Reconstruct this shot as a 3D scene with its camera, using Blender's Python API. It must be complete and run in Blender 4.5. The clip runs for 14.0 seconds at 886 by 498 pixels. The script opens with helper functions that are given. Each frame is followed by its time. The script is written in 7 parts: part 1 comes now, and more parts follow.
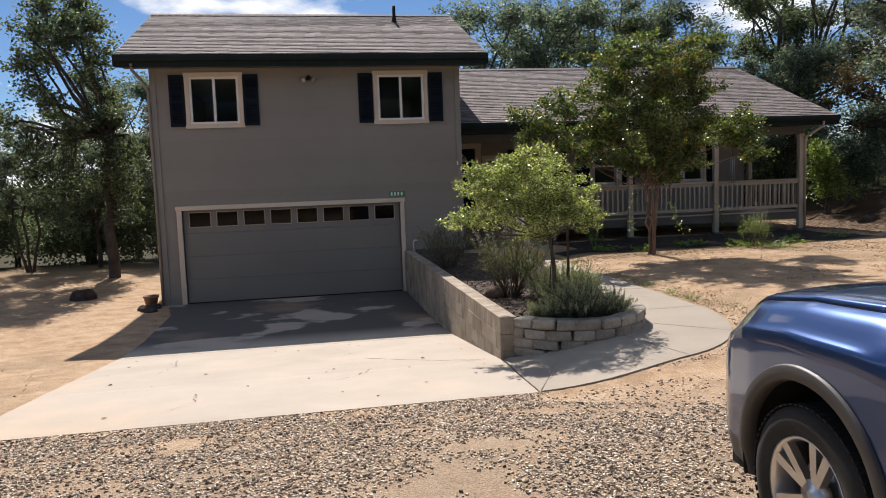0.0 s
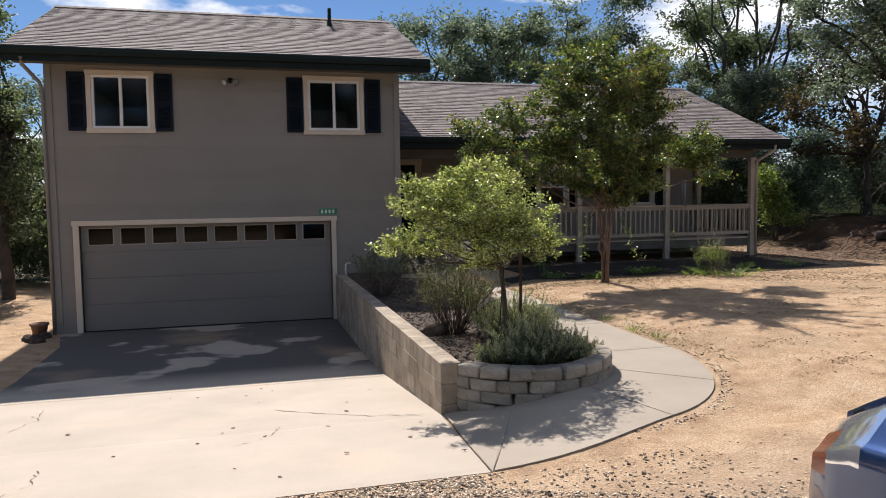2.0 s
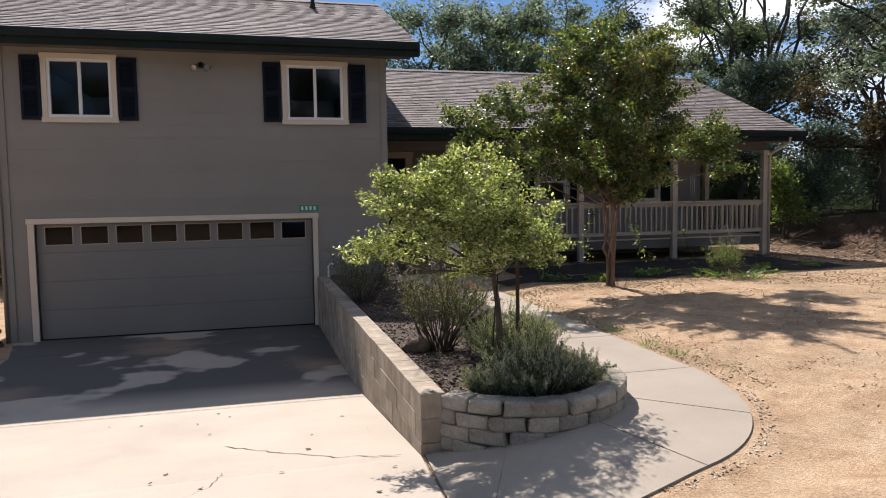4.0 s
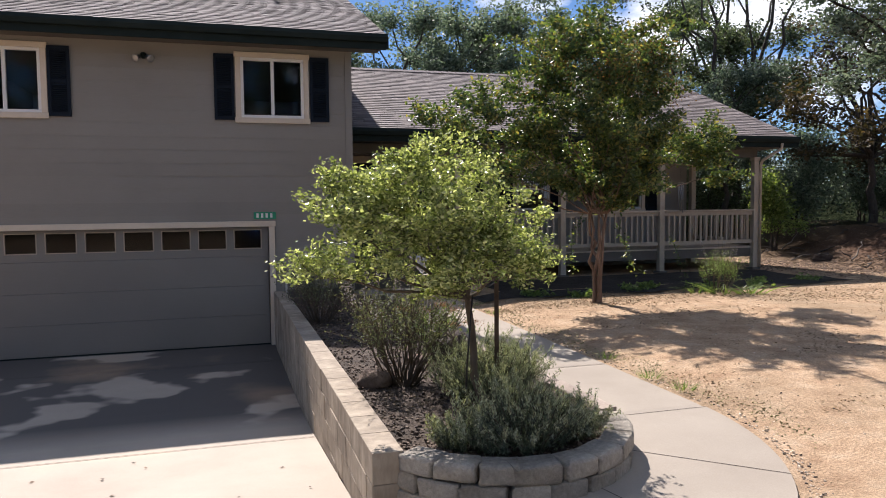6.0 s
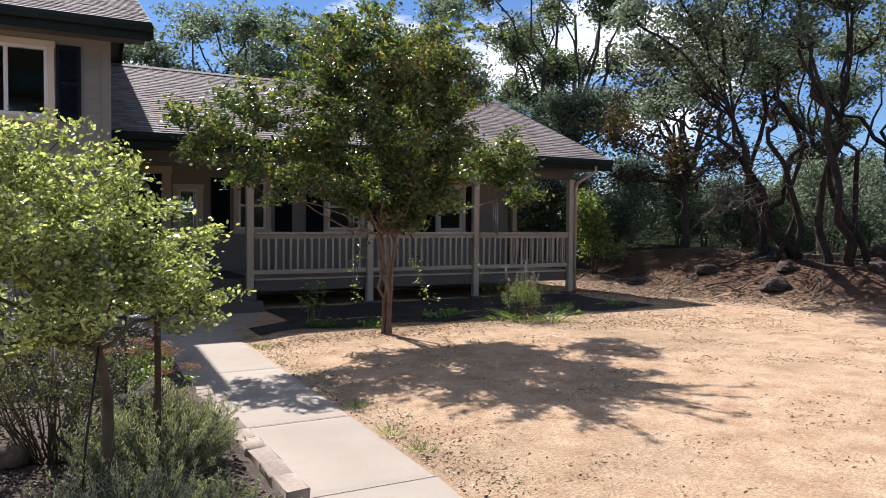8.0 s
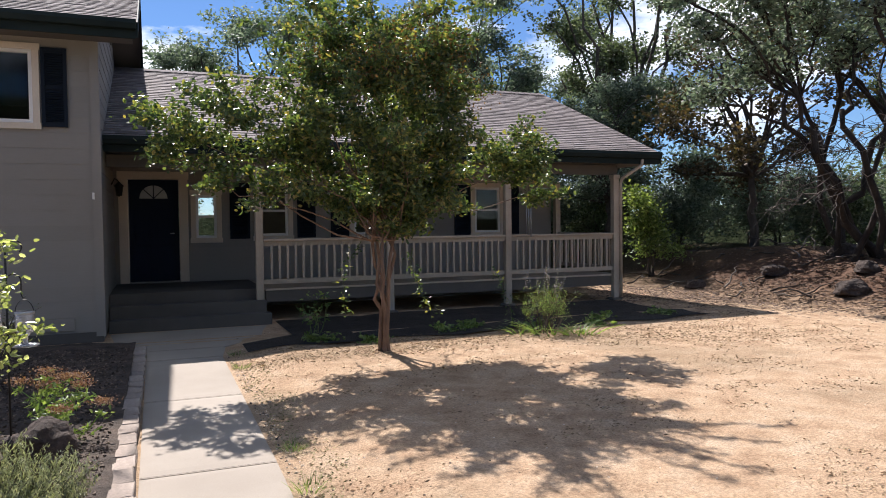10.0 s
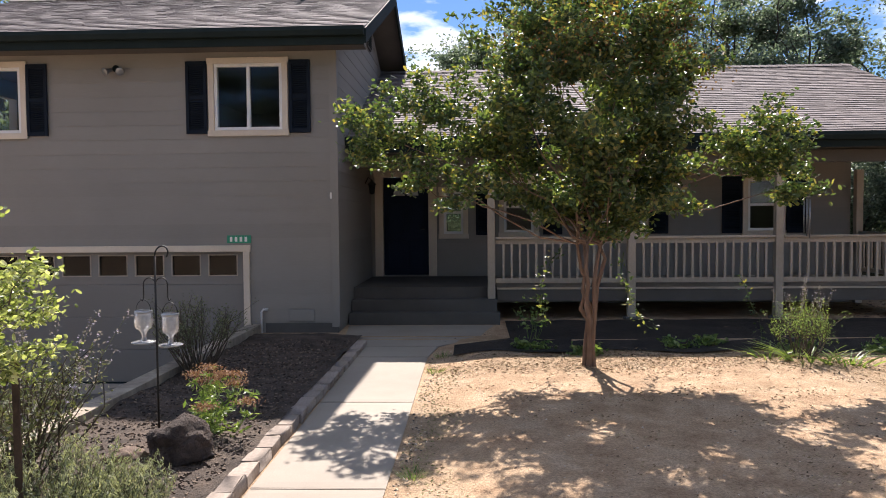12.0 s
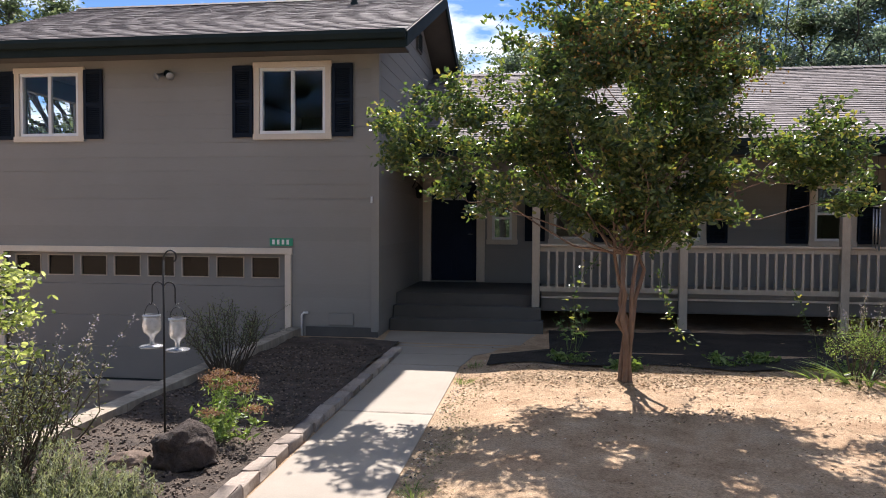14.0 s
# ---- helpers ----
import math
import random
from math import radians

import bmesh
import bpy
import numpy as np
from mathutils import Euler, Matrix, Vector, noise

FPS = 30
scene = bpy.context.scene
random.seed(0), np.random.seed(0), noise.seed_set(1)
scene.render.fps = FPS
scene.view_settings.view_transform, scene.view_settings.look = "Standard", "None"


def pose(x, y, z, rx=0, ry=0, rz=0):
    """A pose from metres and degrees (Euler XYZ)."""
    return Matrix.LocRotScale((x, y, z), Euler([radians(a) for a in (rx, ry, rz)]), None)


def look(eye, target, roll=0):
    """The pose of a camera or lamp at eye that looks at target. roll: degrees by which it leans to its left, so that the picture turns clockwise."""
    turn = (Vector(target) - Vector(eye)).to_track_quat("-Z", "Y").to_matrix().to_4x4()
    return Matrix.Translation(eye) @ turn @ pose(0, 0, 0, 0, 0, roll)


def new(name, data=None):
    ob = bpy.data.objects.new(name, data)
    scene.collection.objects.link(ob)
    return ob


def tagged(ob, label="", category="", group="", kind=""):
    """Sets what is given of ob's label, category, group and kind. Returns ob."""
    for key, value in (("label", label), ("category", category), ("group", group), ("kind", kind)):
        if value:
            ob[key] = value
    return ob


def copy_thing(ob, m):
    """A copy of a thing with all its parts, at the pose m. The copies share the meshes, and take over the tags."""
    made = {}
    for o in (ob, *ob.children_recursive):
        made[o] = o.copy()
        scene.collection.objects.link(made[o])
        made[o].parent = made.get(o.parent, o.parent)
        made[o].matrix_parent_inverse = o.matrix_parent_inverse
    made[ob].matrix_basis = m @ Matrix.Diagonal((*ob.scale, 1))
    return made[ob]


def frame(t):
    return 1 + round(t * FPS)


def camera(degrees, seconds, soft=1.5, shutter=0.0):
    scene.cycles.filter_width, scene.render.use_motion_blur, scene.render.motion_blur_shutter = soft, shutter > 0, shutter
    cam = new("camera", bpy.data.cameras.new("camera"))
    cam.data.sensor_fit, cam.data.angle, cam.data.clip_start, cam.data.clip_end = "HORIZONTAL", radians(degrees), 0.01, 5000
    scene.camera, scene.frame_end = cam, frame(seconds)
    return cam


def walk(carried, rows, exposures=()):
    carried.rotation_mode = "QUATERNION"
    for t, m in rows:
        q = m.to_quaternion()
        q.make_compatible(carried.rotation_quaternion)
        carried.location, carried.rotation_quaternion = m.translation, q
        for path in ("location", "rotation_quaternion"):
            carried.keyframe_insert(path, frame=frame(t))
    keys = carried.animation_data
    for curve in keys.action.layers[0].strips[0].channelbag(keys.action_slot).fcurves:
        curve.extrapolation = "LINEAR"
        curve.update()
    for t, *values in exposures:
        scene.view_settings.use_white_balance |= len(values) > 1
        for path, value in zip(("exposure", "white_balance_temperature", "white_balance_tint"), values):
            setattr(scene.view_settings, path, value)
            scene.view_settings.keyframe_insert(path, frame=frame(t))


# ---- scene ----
cam = camera(62.9, 14.0, soft=0.95)
PATH = [
    (0, (-0.353, -0.441, 2.254), (-0.009, 1.52, 2.068), -2.1),
    (0.5, (-0.201, -0.038, 2.22), (0.173, 1.918, 2.03), -1.9),
    (1, (-0.159, 0.338, 2.201), (0.258, 2.286, 2.026), -1.3),
    (1.5, (-0.12, 0.636, 2.227), (0.345, 2.575, 2.068), -1.0),
    (2, (-0.002, 0.997, 2.223), (0.506, 2.926, 2.086), -0.9),
    (4.5, (0.49, 2.442, 2.22), (1.003, 4.369, 2.068), -0.9),
    (5, (0.528, 2.796, 2.191), (0.996, 4.734, 2.042), -1.0),
    (5.5, (0.654, 3.098, 2.178), (1.126, 5.036, 2.038), -1.0),
    (6, (0.869, 3.322, 2.167), (1.446, 5.233, 2.044), -0.6),
    (6.5, (1.176, 3.582, 2.149), (1.899, 5.444, 2.051), -0.1),
    (7, (1.541, 3.733, 2.161), (2.396, 5.539, 2.082), 0.2),
    (7.5, (2.004, 3.912, 2.157), (2.944, 5.676, 2.085), 0.5),
    (10, (3.84, 4.692, 2.196), (4.578, 6.55, 2.128), -0.7),
    (10.5, (4.248, 4.803, 2.197), (4.876, 6.701, 2.118), -0.9),
    (11, (4.607, 4.956, 2.26), (5.071, 6.899, 2.17), -0.9),
    (11.5, (4.935, 5.045, 2.302), (5.159, 7.03, 2.212), -0.9),
    (12, (5.218, 5.197, 2.312), (5.135, 7.193, 2.226), -0.5),
    (12.5, (5.361, 5.375, 2.326), (4.936, 7.328, 2.257), 0.1),
    (13, (5.462, 5.412, 2.321), (4.611, 7.22, 2.247), 1.6),
    (13.5, (5.515, 5.396, 2.33), (4.717, 7.227, 2.24), 2.0),
    (14, (5.636, 5.44, 2.348), (5.364, 7.42, 2.271), 0.3),
]
EXPOSURES = [(0, 0.46, 6500, 11), (2, 0.52, 6450, 11), (5, 0.69, 6400, 13), (6.5, 0.78, 6250, 14), (7.5, 0.85, 6200, 14), (10, 0.87, 6200, 13), (11, 0.97, 6250, 12), (12, 1.12, 6450, 14), (12.5, 1.2, 6050, 10), (13, 1.25, 6700, 14), (14, 1.1, 6300, 13)]
walk(cam, [(t, look(eye, target, roll)) for t, eye, target, roll in PATH], EXPOSURES)

# world, sun
SUN_TO = Vector((-0.05, 0.97, 1.0)).normalized()
world = bpy.data.worlds.new("sky")
scene.world = world
world.use_nodes = True
wn, wl = world.node_tree.nodes, world.node_tree.links
wn.clear()
w_out = wn.new("ShaderNodeOutputWorld")
w_bg = wn.new("ShaderNodeBackground")
w_sky = wn.new("ShaderNodeTexSky")
w_sky.sky_type = 'NISHITA'
w_sky.sun_disc = False
w_sky.sun_elevation = math.asin(SUN_TO.z)
w_sky.sun_rotation = math.atan2(SUN_TO.x, SUN_TO.y)
w_sky.altitude = 900
w_sky.air_density, w_sky.dust_density, w_sky.ozone_density = 1.0, 0.05, 4.5
w_tc = wn.new("ShaderNodeTexCoord")
w_map = wn.new("ShaderNodeMapping")
w_map.inputs["Scale"].default_value = (1.0, 1.0, 2.6)
w_noise = wn.new("ShaderNodeTexNoise")
w_noise.inputs["Scale"].default_value = 3.2
w_noise.inputs["Detail"].default_value = 8
w_noise.inputs["Roughness"].default_value = 0.55
w_ramp = wn.new("ShaderNodeValToRGB")
w_ramp.color_ramp.elements[0].position, w_ramp.color_ramp.elements[1].position = 0.53, 0.61
w_mix = wn.new("ShaderNodeMixRGB")
w_mix.inputs["Color2"].default_value = (13.0, 13.3, 13.9, 1)
wl.new(w_tc.outputs["Generated"], w_map.inputs["Vector"])
wl.new(w_map.outputs["Vector"], w_noise.inputs["Vector"])
wl.new(w_noise.outputs["Fac"], w_ramp.inputs["Fac"])
wl.new(w_ramp.outputs["Color"], w_mix.inputs["Fac"])
w_clear = wn.new("ShaderNodeMixRGB")
w_clear.blend_type = 'MULTIPLY'
w_clear.inputs["Fac"].default_value = 1.0
w_clear.inputs["Color2"].default_value = (0.86, 0.97, 1.1, 1)
wl.new(w_sky.outputs["Color"], w_clear.inputs["Color1"])
wl.new(w_clear.outputs["Color"], w_mix.inputs["Color1"])
wl.new(w_mix.outputs["Color"], w_bg.inputs["Color"])
w_bg.inputs["Strength"].default_value = 0.057
wl.new(w_bg.outputs["Background"], w_out.inputs["Surface"])
sun = new("sun", bpy.data.lights.new("sun", 'SUN'))
sun.data.energy, sun.data.angle, sun.data.color = 5.0, radians(0.55), (1.0, 0.925, 0.85)
sun.matrix_world = look(Vector((0, 30, 40)) + SUN_TO, Vector((0, 30, 40)))


# ---- materials ----
def nodes_of(name):
    m = bpy.data.materials.new(name)
    m.use_nodes = True
    n, l = m.node_tree.nodes, m.node_tree.links
    return m, n, l, n["Principled BSDF"]


def ramp(n, stops):
    r = n.new("ShaderNodeValToRGB")
    e = r.color_ramp.elements
    while len(e) > len(stops):
        e.remove(e[-1])
    while len(e) < len(stops):
        e.new(1.0)
    for k, (p, c) in zip(e, stops):
        k.position = p
        k.color = (*c, 1) if len(c) == 3 else c
    return r


def noisy(n, l, scale, detail=4, rough=0.6, coord="Object", stretch=(1, 1, 1)):
    tc = n.new("ShaderNodeTexCoord")
    mp = n.new("ShaderNodeMapping")
    mp.inputs["Scale"].default_value = stretch
    t = n.new("ShaderNodeTexNoise")
    t.inputs["Scale"].default_value, t.inputs["Detail"].default_value, t.inputs["Roughness"].default_value = scale, detail, rough
    l.new(tc.outputs[coord], mp.inputs["Vector"])
    l.new(mp.outputs["Vector"], t.inputs["Vector"])
    return t


def mix(n, l, kind, fac, a, b):
    m = n.new("ShaderNodeMixRGB")
    m.blend_type = kind
    for socket, v in (("Fac", fac), ("Color1", a), ("Color2", b)):
        if isinstance(v, (int, float)):
            m.inputs[socket].default_value = v
        elif isinstance(v, tuple):
            m.inputs[socket].default_value = (*v, 1)
        else:
            l.new(v, m.inputs[socket])
    return m.outputs["Color"]


def surface(name, dark, light, big=1.2, small=40, rough=0.8, bump=0.25, depth=0.01, stretch=(1, 1, 1), metal=0.0, vary=0.0, fine=0.25):
    """A two-scale mottled surface: large stains between dark and light, fine grain, bump."""
    m, n, l, b = nodes_of(name)
    a = noisy(n, l, big, 5, 0.6)
    g = noisy(n, l, small, 6, 0.65, stretch=stretch)
    c = ramp(n, [(0.3, dark), (0.7, light)])
    l.new(a.outputs["Fac"], c.inputs["Fac"])
    gr = ramp(n, [(0.25, (1 - fine,) * 3), (0.75, (1 + 0 * fine,) * 3)])
    l.new(g.outputs["Fac"], gr.inputs["Fac"])
    col = mix(n, l, 'MULTIPLY', 1.0, c.outputs["Color"], gr.outputs["Color"])
    if vary:
        oi = n.new("ShaderNodeObjectInfo")
        vr = ramp(n, [(0, (1 - vary,) * 3), (1, (1 + vary * 0.3,) * 3)])
        l.new(oi.outputs["Random"], vr.inputs["Fac"])
        col = mix(n, l, 'MULTIPLY', 1.0, col, vr.outputs["Color"])
    l.new(col, b.inputs["Base Color"])
    b.inputs["Roughness"].default_value, b.inputs["Metallic"].default_value = rough, metal
    bp = n.new("ShaderNodeBump")
    bp.inputs["Strength"].default_value, bp.inputs["Distance"].default_value = bump, depth
    l.new(g.outputs["Fac"], bp.inputs["Height"])
    l.new(bp.outputs["Normal"], b.inputs["Normal"])
    return m


def leaf_mat(name, stops, trans=0.4, rough=0.45, back=(1.25, 1.2, 0.5)):
    m, n, l, b = nodes_of(name)
    geo = n.new("ShaderNodeNewGeometry")
    c = ramp(n, stops)
    l.new(geo.outputs["Random Per Island"], c.inputs["Fac"])
    l.new(c.outputs["Color"], b.inputs["Base Color"])
    b.inputs["Roughness"].default_value = rough
    tr = n.new("ShaderNodeBsdfTranslucent")
    l.new(mix(n, l, 'MULTIPLY', 1.0, c.outputs["Color"], back), tr.inputs["Color"])
    ms = n.new("ShaderNodeMixShader")
    ms.inputs["Fac"].default_value = trans
    l.new(b.outputs["BSDF"], ms.inputs[1])
    l.new(tr.outputs["BSDF"], ms.inputs[2])
    l.new(ms.outputs["Shader"], n["Material Output"].inputs["Surface"])
    return m


def glass_mat(name, tint, rough=0.02):
    m, n, l, b = nodes_of(name)
    b.inputs["Base Color"].default_value = (*tint, 1)
    b.inputs["Roughness"].default_value = rough
    b.inputs["Transmission Weight"].default_value = 1.0
    b.inputs["IOR"].default_value = 1.3
    return m


def ground_mat():
    m, n, l, b = nodes_of("dry_ground")
    tc = n.new("ShaderNodeTexCoord")
    sep = n.new("ShaderNodeSeparateXYZ")
    l.new(tc.outputs["Object"], sep.inputs["Vector"])
    big = noisy(n, l, 0.35, 6, 0.65)
    mid = noisy(n, l, 3.0, 6, 0.7)
    fine = noisy(n, l, 55, 4, 0.7)
    dirt = ramp(n, [(0.3, (0.42, 0.27, 0.165)), (0.5, (0.6, 0.42, 0.27)), (0.72, (0.7, 0.53, 0.37))])
    l.new(mid.outputs["Fac"], dirt.inputs["Fac"])
    litter = ramp(n, [(0.5, (0, 0, 0)), (0.62, (1, 1, 1))])
    l.new(big.outputs["Fac"], litter.inputs["Fac"])
    col = mix(n, l, 'MIX', mix(n, l, 'MULTIPLY', 1.0, litter.outputs["Color"], (0.45, 0.45, 0.45)), dirt.outputs["Color"], (0.33, 0.25, 0.16))
    # crushed grey rock where the cars turn
    gy = n.new("ShaderNodeMath")
    gy.operation = 'MULTIPLY_ADD'
    l.new(mid.outputs["Fac"], gy.inputs[0])
    gy.inputs[1].default_value = 1.8
    l.new(sep.outputs["Y"], gy.inputs[2])
    near = ramp(n, [(0.0, (1, 1, 1)), (1.0, (0, 0, 0))])
    mr = n.new("ShaderNodeMapRange")
    mr.inputs["From Min"].default_value, mr.inputs["From Max"].default_value = 5.3, 6.6
    l.new(gy.outputs["Value"], mr.inputs["Value"])
    l.new(mr.outputs["Result"], near.inputs["Fac"])
    col = mix(n, l, 'MIX', mix(n, l, 'MULTIPLY', 1.0, near.outputs["Color"], (0.5, 0.5, 0.5)), col, (0.4, 0.32, 0.24))
    # leaf mould under the trees behind and on the mound
    rx = n.new("ShaderNodeMapRange")
    rx.inputs["From Min"].default_value, rx.inputs["From Max"].default_value = 15.0, 16.6
    l.new(sep.outputs["X"], rx.inputs["Value"])
    col = mix(n, l, 'MIX', mix(n, l, 'MULTIPLY', 1.0, rx.outputs["Result"], (0.92, 0.92, 0.92)), col, (0.135, 0.075, 0.052))
    # woodland floor far out
    ln = n.new("ShaderNodeVectorMath")
    ln.operation = 'LENGTH'
    l.new(tc.outputs["Object"], ln.inputs[0])
    fm = n.new("ShaderNodeMapRange")
    fm.inputs["From Min"].default_value, fm.inputs["From Max"].default_value = 24.5, 29.0
    l.new(ln.outputs["Value"], fm.inputs["Value"])
    col = mix(n, l, 'MIX', fm.outputs["Result"], col, (0.075, 0.066, 0.035))
    fr = ramp(n, [(0.3, (0.5,) * 3), (0.62, (1.0,) * 3)])
    l.new(fine.outputs["Fac"], fr.inputs["Fac"])
    col = mix(n, l, 'MULTIPLY', 1.0, col, fr.outputs["Color"])
    l.new(col, b.inputs["Base Color"])
    b.inputs["Roughness"].default_value = 0.95
    b.inputs["Specular IOR Level"].default_value = 0.1
    bp = n.new("ShaderNodeBump")
    bp.inputs["Strength"].default_value, bp.inputs["Distance"].default_value = 0.8, 0.025
    l.new(mix(n, l, 'ADD', 0.5, fine.outputs["Fac"], mid.outputs["Fac"]), bp.inputs["Height"])
    l.new(bp.outputs["Normal"], b.inputs["Normal"])
    return m


def concrete_mat(name, dark, light, stains):
    m, n, l, b = nodes_of(name)
    a = noisy(n, l, 0.9, 5, 0.6)
    g = noisy(n, l, 90, 5, 0.6)
    c = ramp(n, [(0.3, dark), (0.7, light)])
    l.new(a.outputs["Fac"], c.inputs["Fac"])
    col = c.outputs["Color"]
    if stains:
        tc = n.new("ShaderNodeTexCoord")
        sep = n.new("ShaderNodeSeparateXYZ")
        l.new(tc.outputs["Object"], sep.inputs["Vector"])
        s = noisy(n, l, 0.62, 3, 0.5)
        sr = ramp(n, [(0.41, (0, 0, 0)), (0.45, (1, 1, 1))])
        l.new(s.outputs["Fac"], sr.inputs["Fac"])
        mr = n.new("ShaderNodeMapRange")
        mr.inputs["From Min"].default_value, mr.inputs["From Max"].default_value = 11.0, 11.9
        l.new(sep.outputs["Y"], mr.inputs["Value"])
        # wet stains, spread and darkened further to paint the shade before the garage
        wet_shade = mix(n, l, 'MULTIPLY', 1.0, sr.outputs["Color"], mr.outputs["Result"])
        col = mix(n, l, 'MIX', mix(n, l, 'MULTIPLY', 1.0, wet_shade, (0.95,) * 3), col, (0.105, 0.097, 0.092))
        rust = noisy(n, l, 0.45, 4, 0.5)
        rr = ramp(n, [(0.55, (0, 0, 0)), (0.72, (0.45,) * 3)])
        l.new(rust.outputs["Fac"], rr.inputs["Fac"])
        col = mix(n, l, 'MIX', rr.outputs["Color"], col, (0.62, 0.43, 0.27))
    gr = ramp(n, [(0.25, (0.86,) * 3), (0.75, (1.0,) * 3)])
    l.new(g.outputs["Fac"], gr.inputs["Fac"])
    l.new(mix(n, l, 'MULTIPLY', 1.0, col, gr.outputs["Color"]), b.inputs["Base Color"])
    b.inputs["Roughness"].default_value = 0.85
    b.inputs["Specular IOR Level"].default_value = 0.3
    bp = n.new("ShaderNodeBump")
    bp.inputs["Strength"].default_value, bp.inputs["Distance"].default_value = 0.25, 0.004
    l.new(g.outputs["Fac"], bp.inputs["Height"])
    l.new(bp.outputs["Normal"], b.inputs["Normal"])
    return m


def shingle_mat():
    m, n, l, b = nodes_of("asphalt_shingle")
    geo = n.new("ShaderNodeNewGeometry")
    c = ramp(n, [(0.0, (0.14, 0.116, 0.112)), (0.5, (0.205, 0.172, 0.165)), (1.0, (0.28, 0.236, 0.225))])
    l.new(geo.outputs["Random Per Island"], c.inputs["Fac"])
    g = noisy(n, l, 120, 3, 0.7)
    gr = ramp(n, [(0.3, (0.7,) * 3), (0.7, (1.1,) * 3)])
    l.new(g.outputs["Fac"], gr.inputs["Fac"])
    st = noisy(n, l, 0.7, 4, 0.6)
    sr = ramp(n, [(0.3, (0.85,) * 3), (0.7, (1.08,) * 3)])
    l.new(st.outputs["Fac"], sr.inputs["Fac"])
    col = mix(n, l, 'MULTIPLY', 1.0, mix(n, l, 'MULTIPLY', 1.0, c.outputs["Color"], gr.outputs["Color"]), sr.outputs["Color"])
    l.new(col, b.inputs["Base Color"])
    b.inputs["Roughness"].default_value = 0.9
    return m


M_GROUND = ground_mat()
M_DRIVE = concrete_mat("driveway_concrete", (0.42, 0.362, 0.298), (0.505, 0.438, 0.365), True)
M_WALK = concrete_mat("path_concrete", (0.335, 0.288, 0.234), (0.41, 0.357, 0.294), False)
# concrete darkened well below the path's, deep shade put into its colour
M_SHADED_CONCRETE = concrete_mat("shade_dark_concrete", (0.085, 0.078, 0.07), (0.125, 0.115, 0.105), False)
M_SIDING = surface("taupe_siding_paint", (0.245, 0.226, 0.203), (0.28, 0.259, 0.234), 0.6, 60, 0.7, 0.2, 0.003, (0.15, 1, 3), vary=0.06, fine=0.1)
M_GDOOR = surface("garage_door_paint", (0.2, 0.186, 0.169), (0.226, 0.21, 0.191), 0.5, 80, 0.6, 0.15, 0.002, (0.1, 1, 2), fine=0.08)
M_TRIM = surface("beige_trim_paint", (0.63, 0.535, 0.425), (0.71, 0.61, 0.49), 1.5, 70, 0.6, 0.15, 0.003, (1, 1, 0.3), fine=0.12)
M_POST = surface("weathered_beige_paint", (0.43, 0.36, 0.28), (0.55, 0.465, 0.365), 2.0, 60, 0.75, 0.3, 0.004, (1, 1, 0.2), fine=0.2, vary=0.1)
M_VINYL = surface("white_vinyl", (0.74, 0.72, 0.69), (0.8, 0.78, 0.75), 2, 50, 0.35, 0.05, 0.001, fine=0.04)
M_DARK = surface("dark_green_paint", (0.012, 0.02, 0.02), (0.02, 0.03, 0.029), 2, 60, 0.75, 0.1, 0.002, fine=0.2)
M_DARK.node_tree.nodes["Principled BSDF"].inputs["Specular IOR Level"].default_value = 0.15
M_SHUTTER = surface("navy_shutter_paint", (0.006, 0.011, 0.021), (0.010, 0.017, 0.029), 2, 60, 0.75, 0.1, 0.002, fine=0.2)
M_SHUTTER.node_tree.nodes["Principled BSDF"].inputs["Specular IOR Level"].default_value = 0.2
M_SOFFIT = surface("soffit_paint", (0.10, 0.09, 0.078), (0.13, 0.115, 0.098), 2, 40, 0.75, 0.15, 0.003, fine=0.15)
M_SHINGLE = shingle_mat()
M_BLOCK = surface("concrete_block", (0.33, 0.265, 0.2), (0.62, 0.52, 0.4), 2.6, 10, 0.92, 0.6, 0.008, (1, 1, 0.3), vary=0.15, fine=0.5)
M_CAPBLOCK = surface("retaining_block", (0.2, 0.175, 0.145), (0.58, 0.52, 0.43), 3.2, 45, 0.95, 0.8, 0.015, vary=0.25, fine=0.4)
M_EDGE = surface("edging_brick", (0.38, 0.305, 0.25), (0.55, 0.46, 0.385), 4, 45, 0.95, 0.6, 0.01, vary=0.25, fine=0.35)
M_MULCH = surface("bark_mulch", (0.04, 0.029, 0.021), (0.165, 0.117, 0.085), 3.5, 35, 0.95, 0.9, 0.03, fine=0.55)
# soil colour taken near black to paint the shade before the porch
M_SHADE_SOIL = surface("shade_darkened_soil", (0.018, 0.014, 0.011), (0.06, 0.046, 0.035), 2.5, 30, 0.95, 0.9, 0.03, fine=0.5)
M_BARK = surface("oak_bark", (0.055, 0.045, 0.036), (0.14, 0.115, 0.095), 2.5, 18, 0.95, 0.9, 0.04, (1, 1, 0.25), fine=0.5)
M_CRAPE = surface("crape_myrtle_bark", (0.14, 0.088, 0.06), (0.27, 0.18, 0.13), 3, 14, 0.8, 0.4, 0.01, (1, 1, 0.12), fine=0.35)
M_TWIG = surface("young_bark", (0.06, 0.045, 0.03), (0.13, 0.1, 0.07), 5, 30, 0.85, 0.4, 0.01, (1, 1, 0.2), fine=0.3)
M_GLASS = glass_mat("window_glass", (0.8, 0.85, 0.86))
M_ACRYLIC = glass_mat("dark_acrylic", (0.1, 0.12, 0.14), 0.05)
M_ACRYLIC.node_tree.nodes["Principled BSDF"].inputs["IOR"].default_value = 1.3
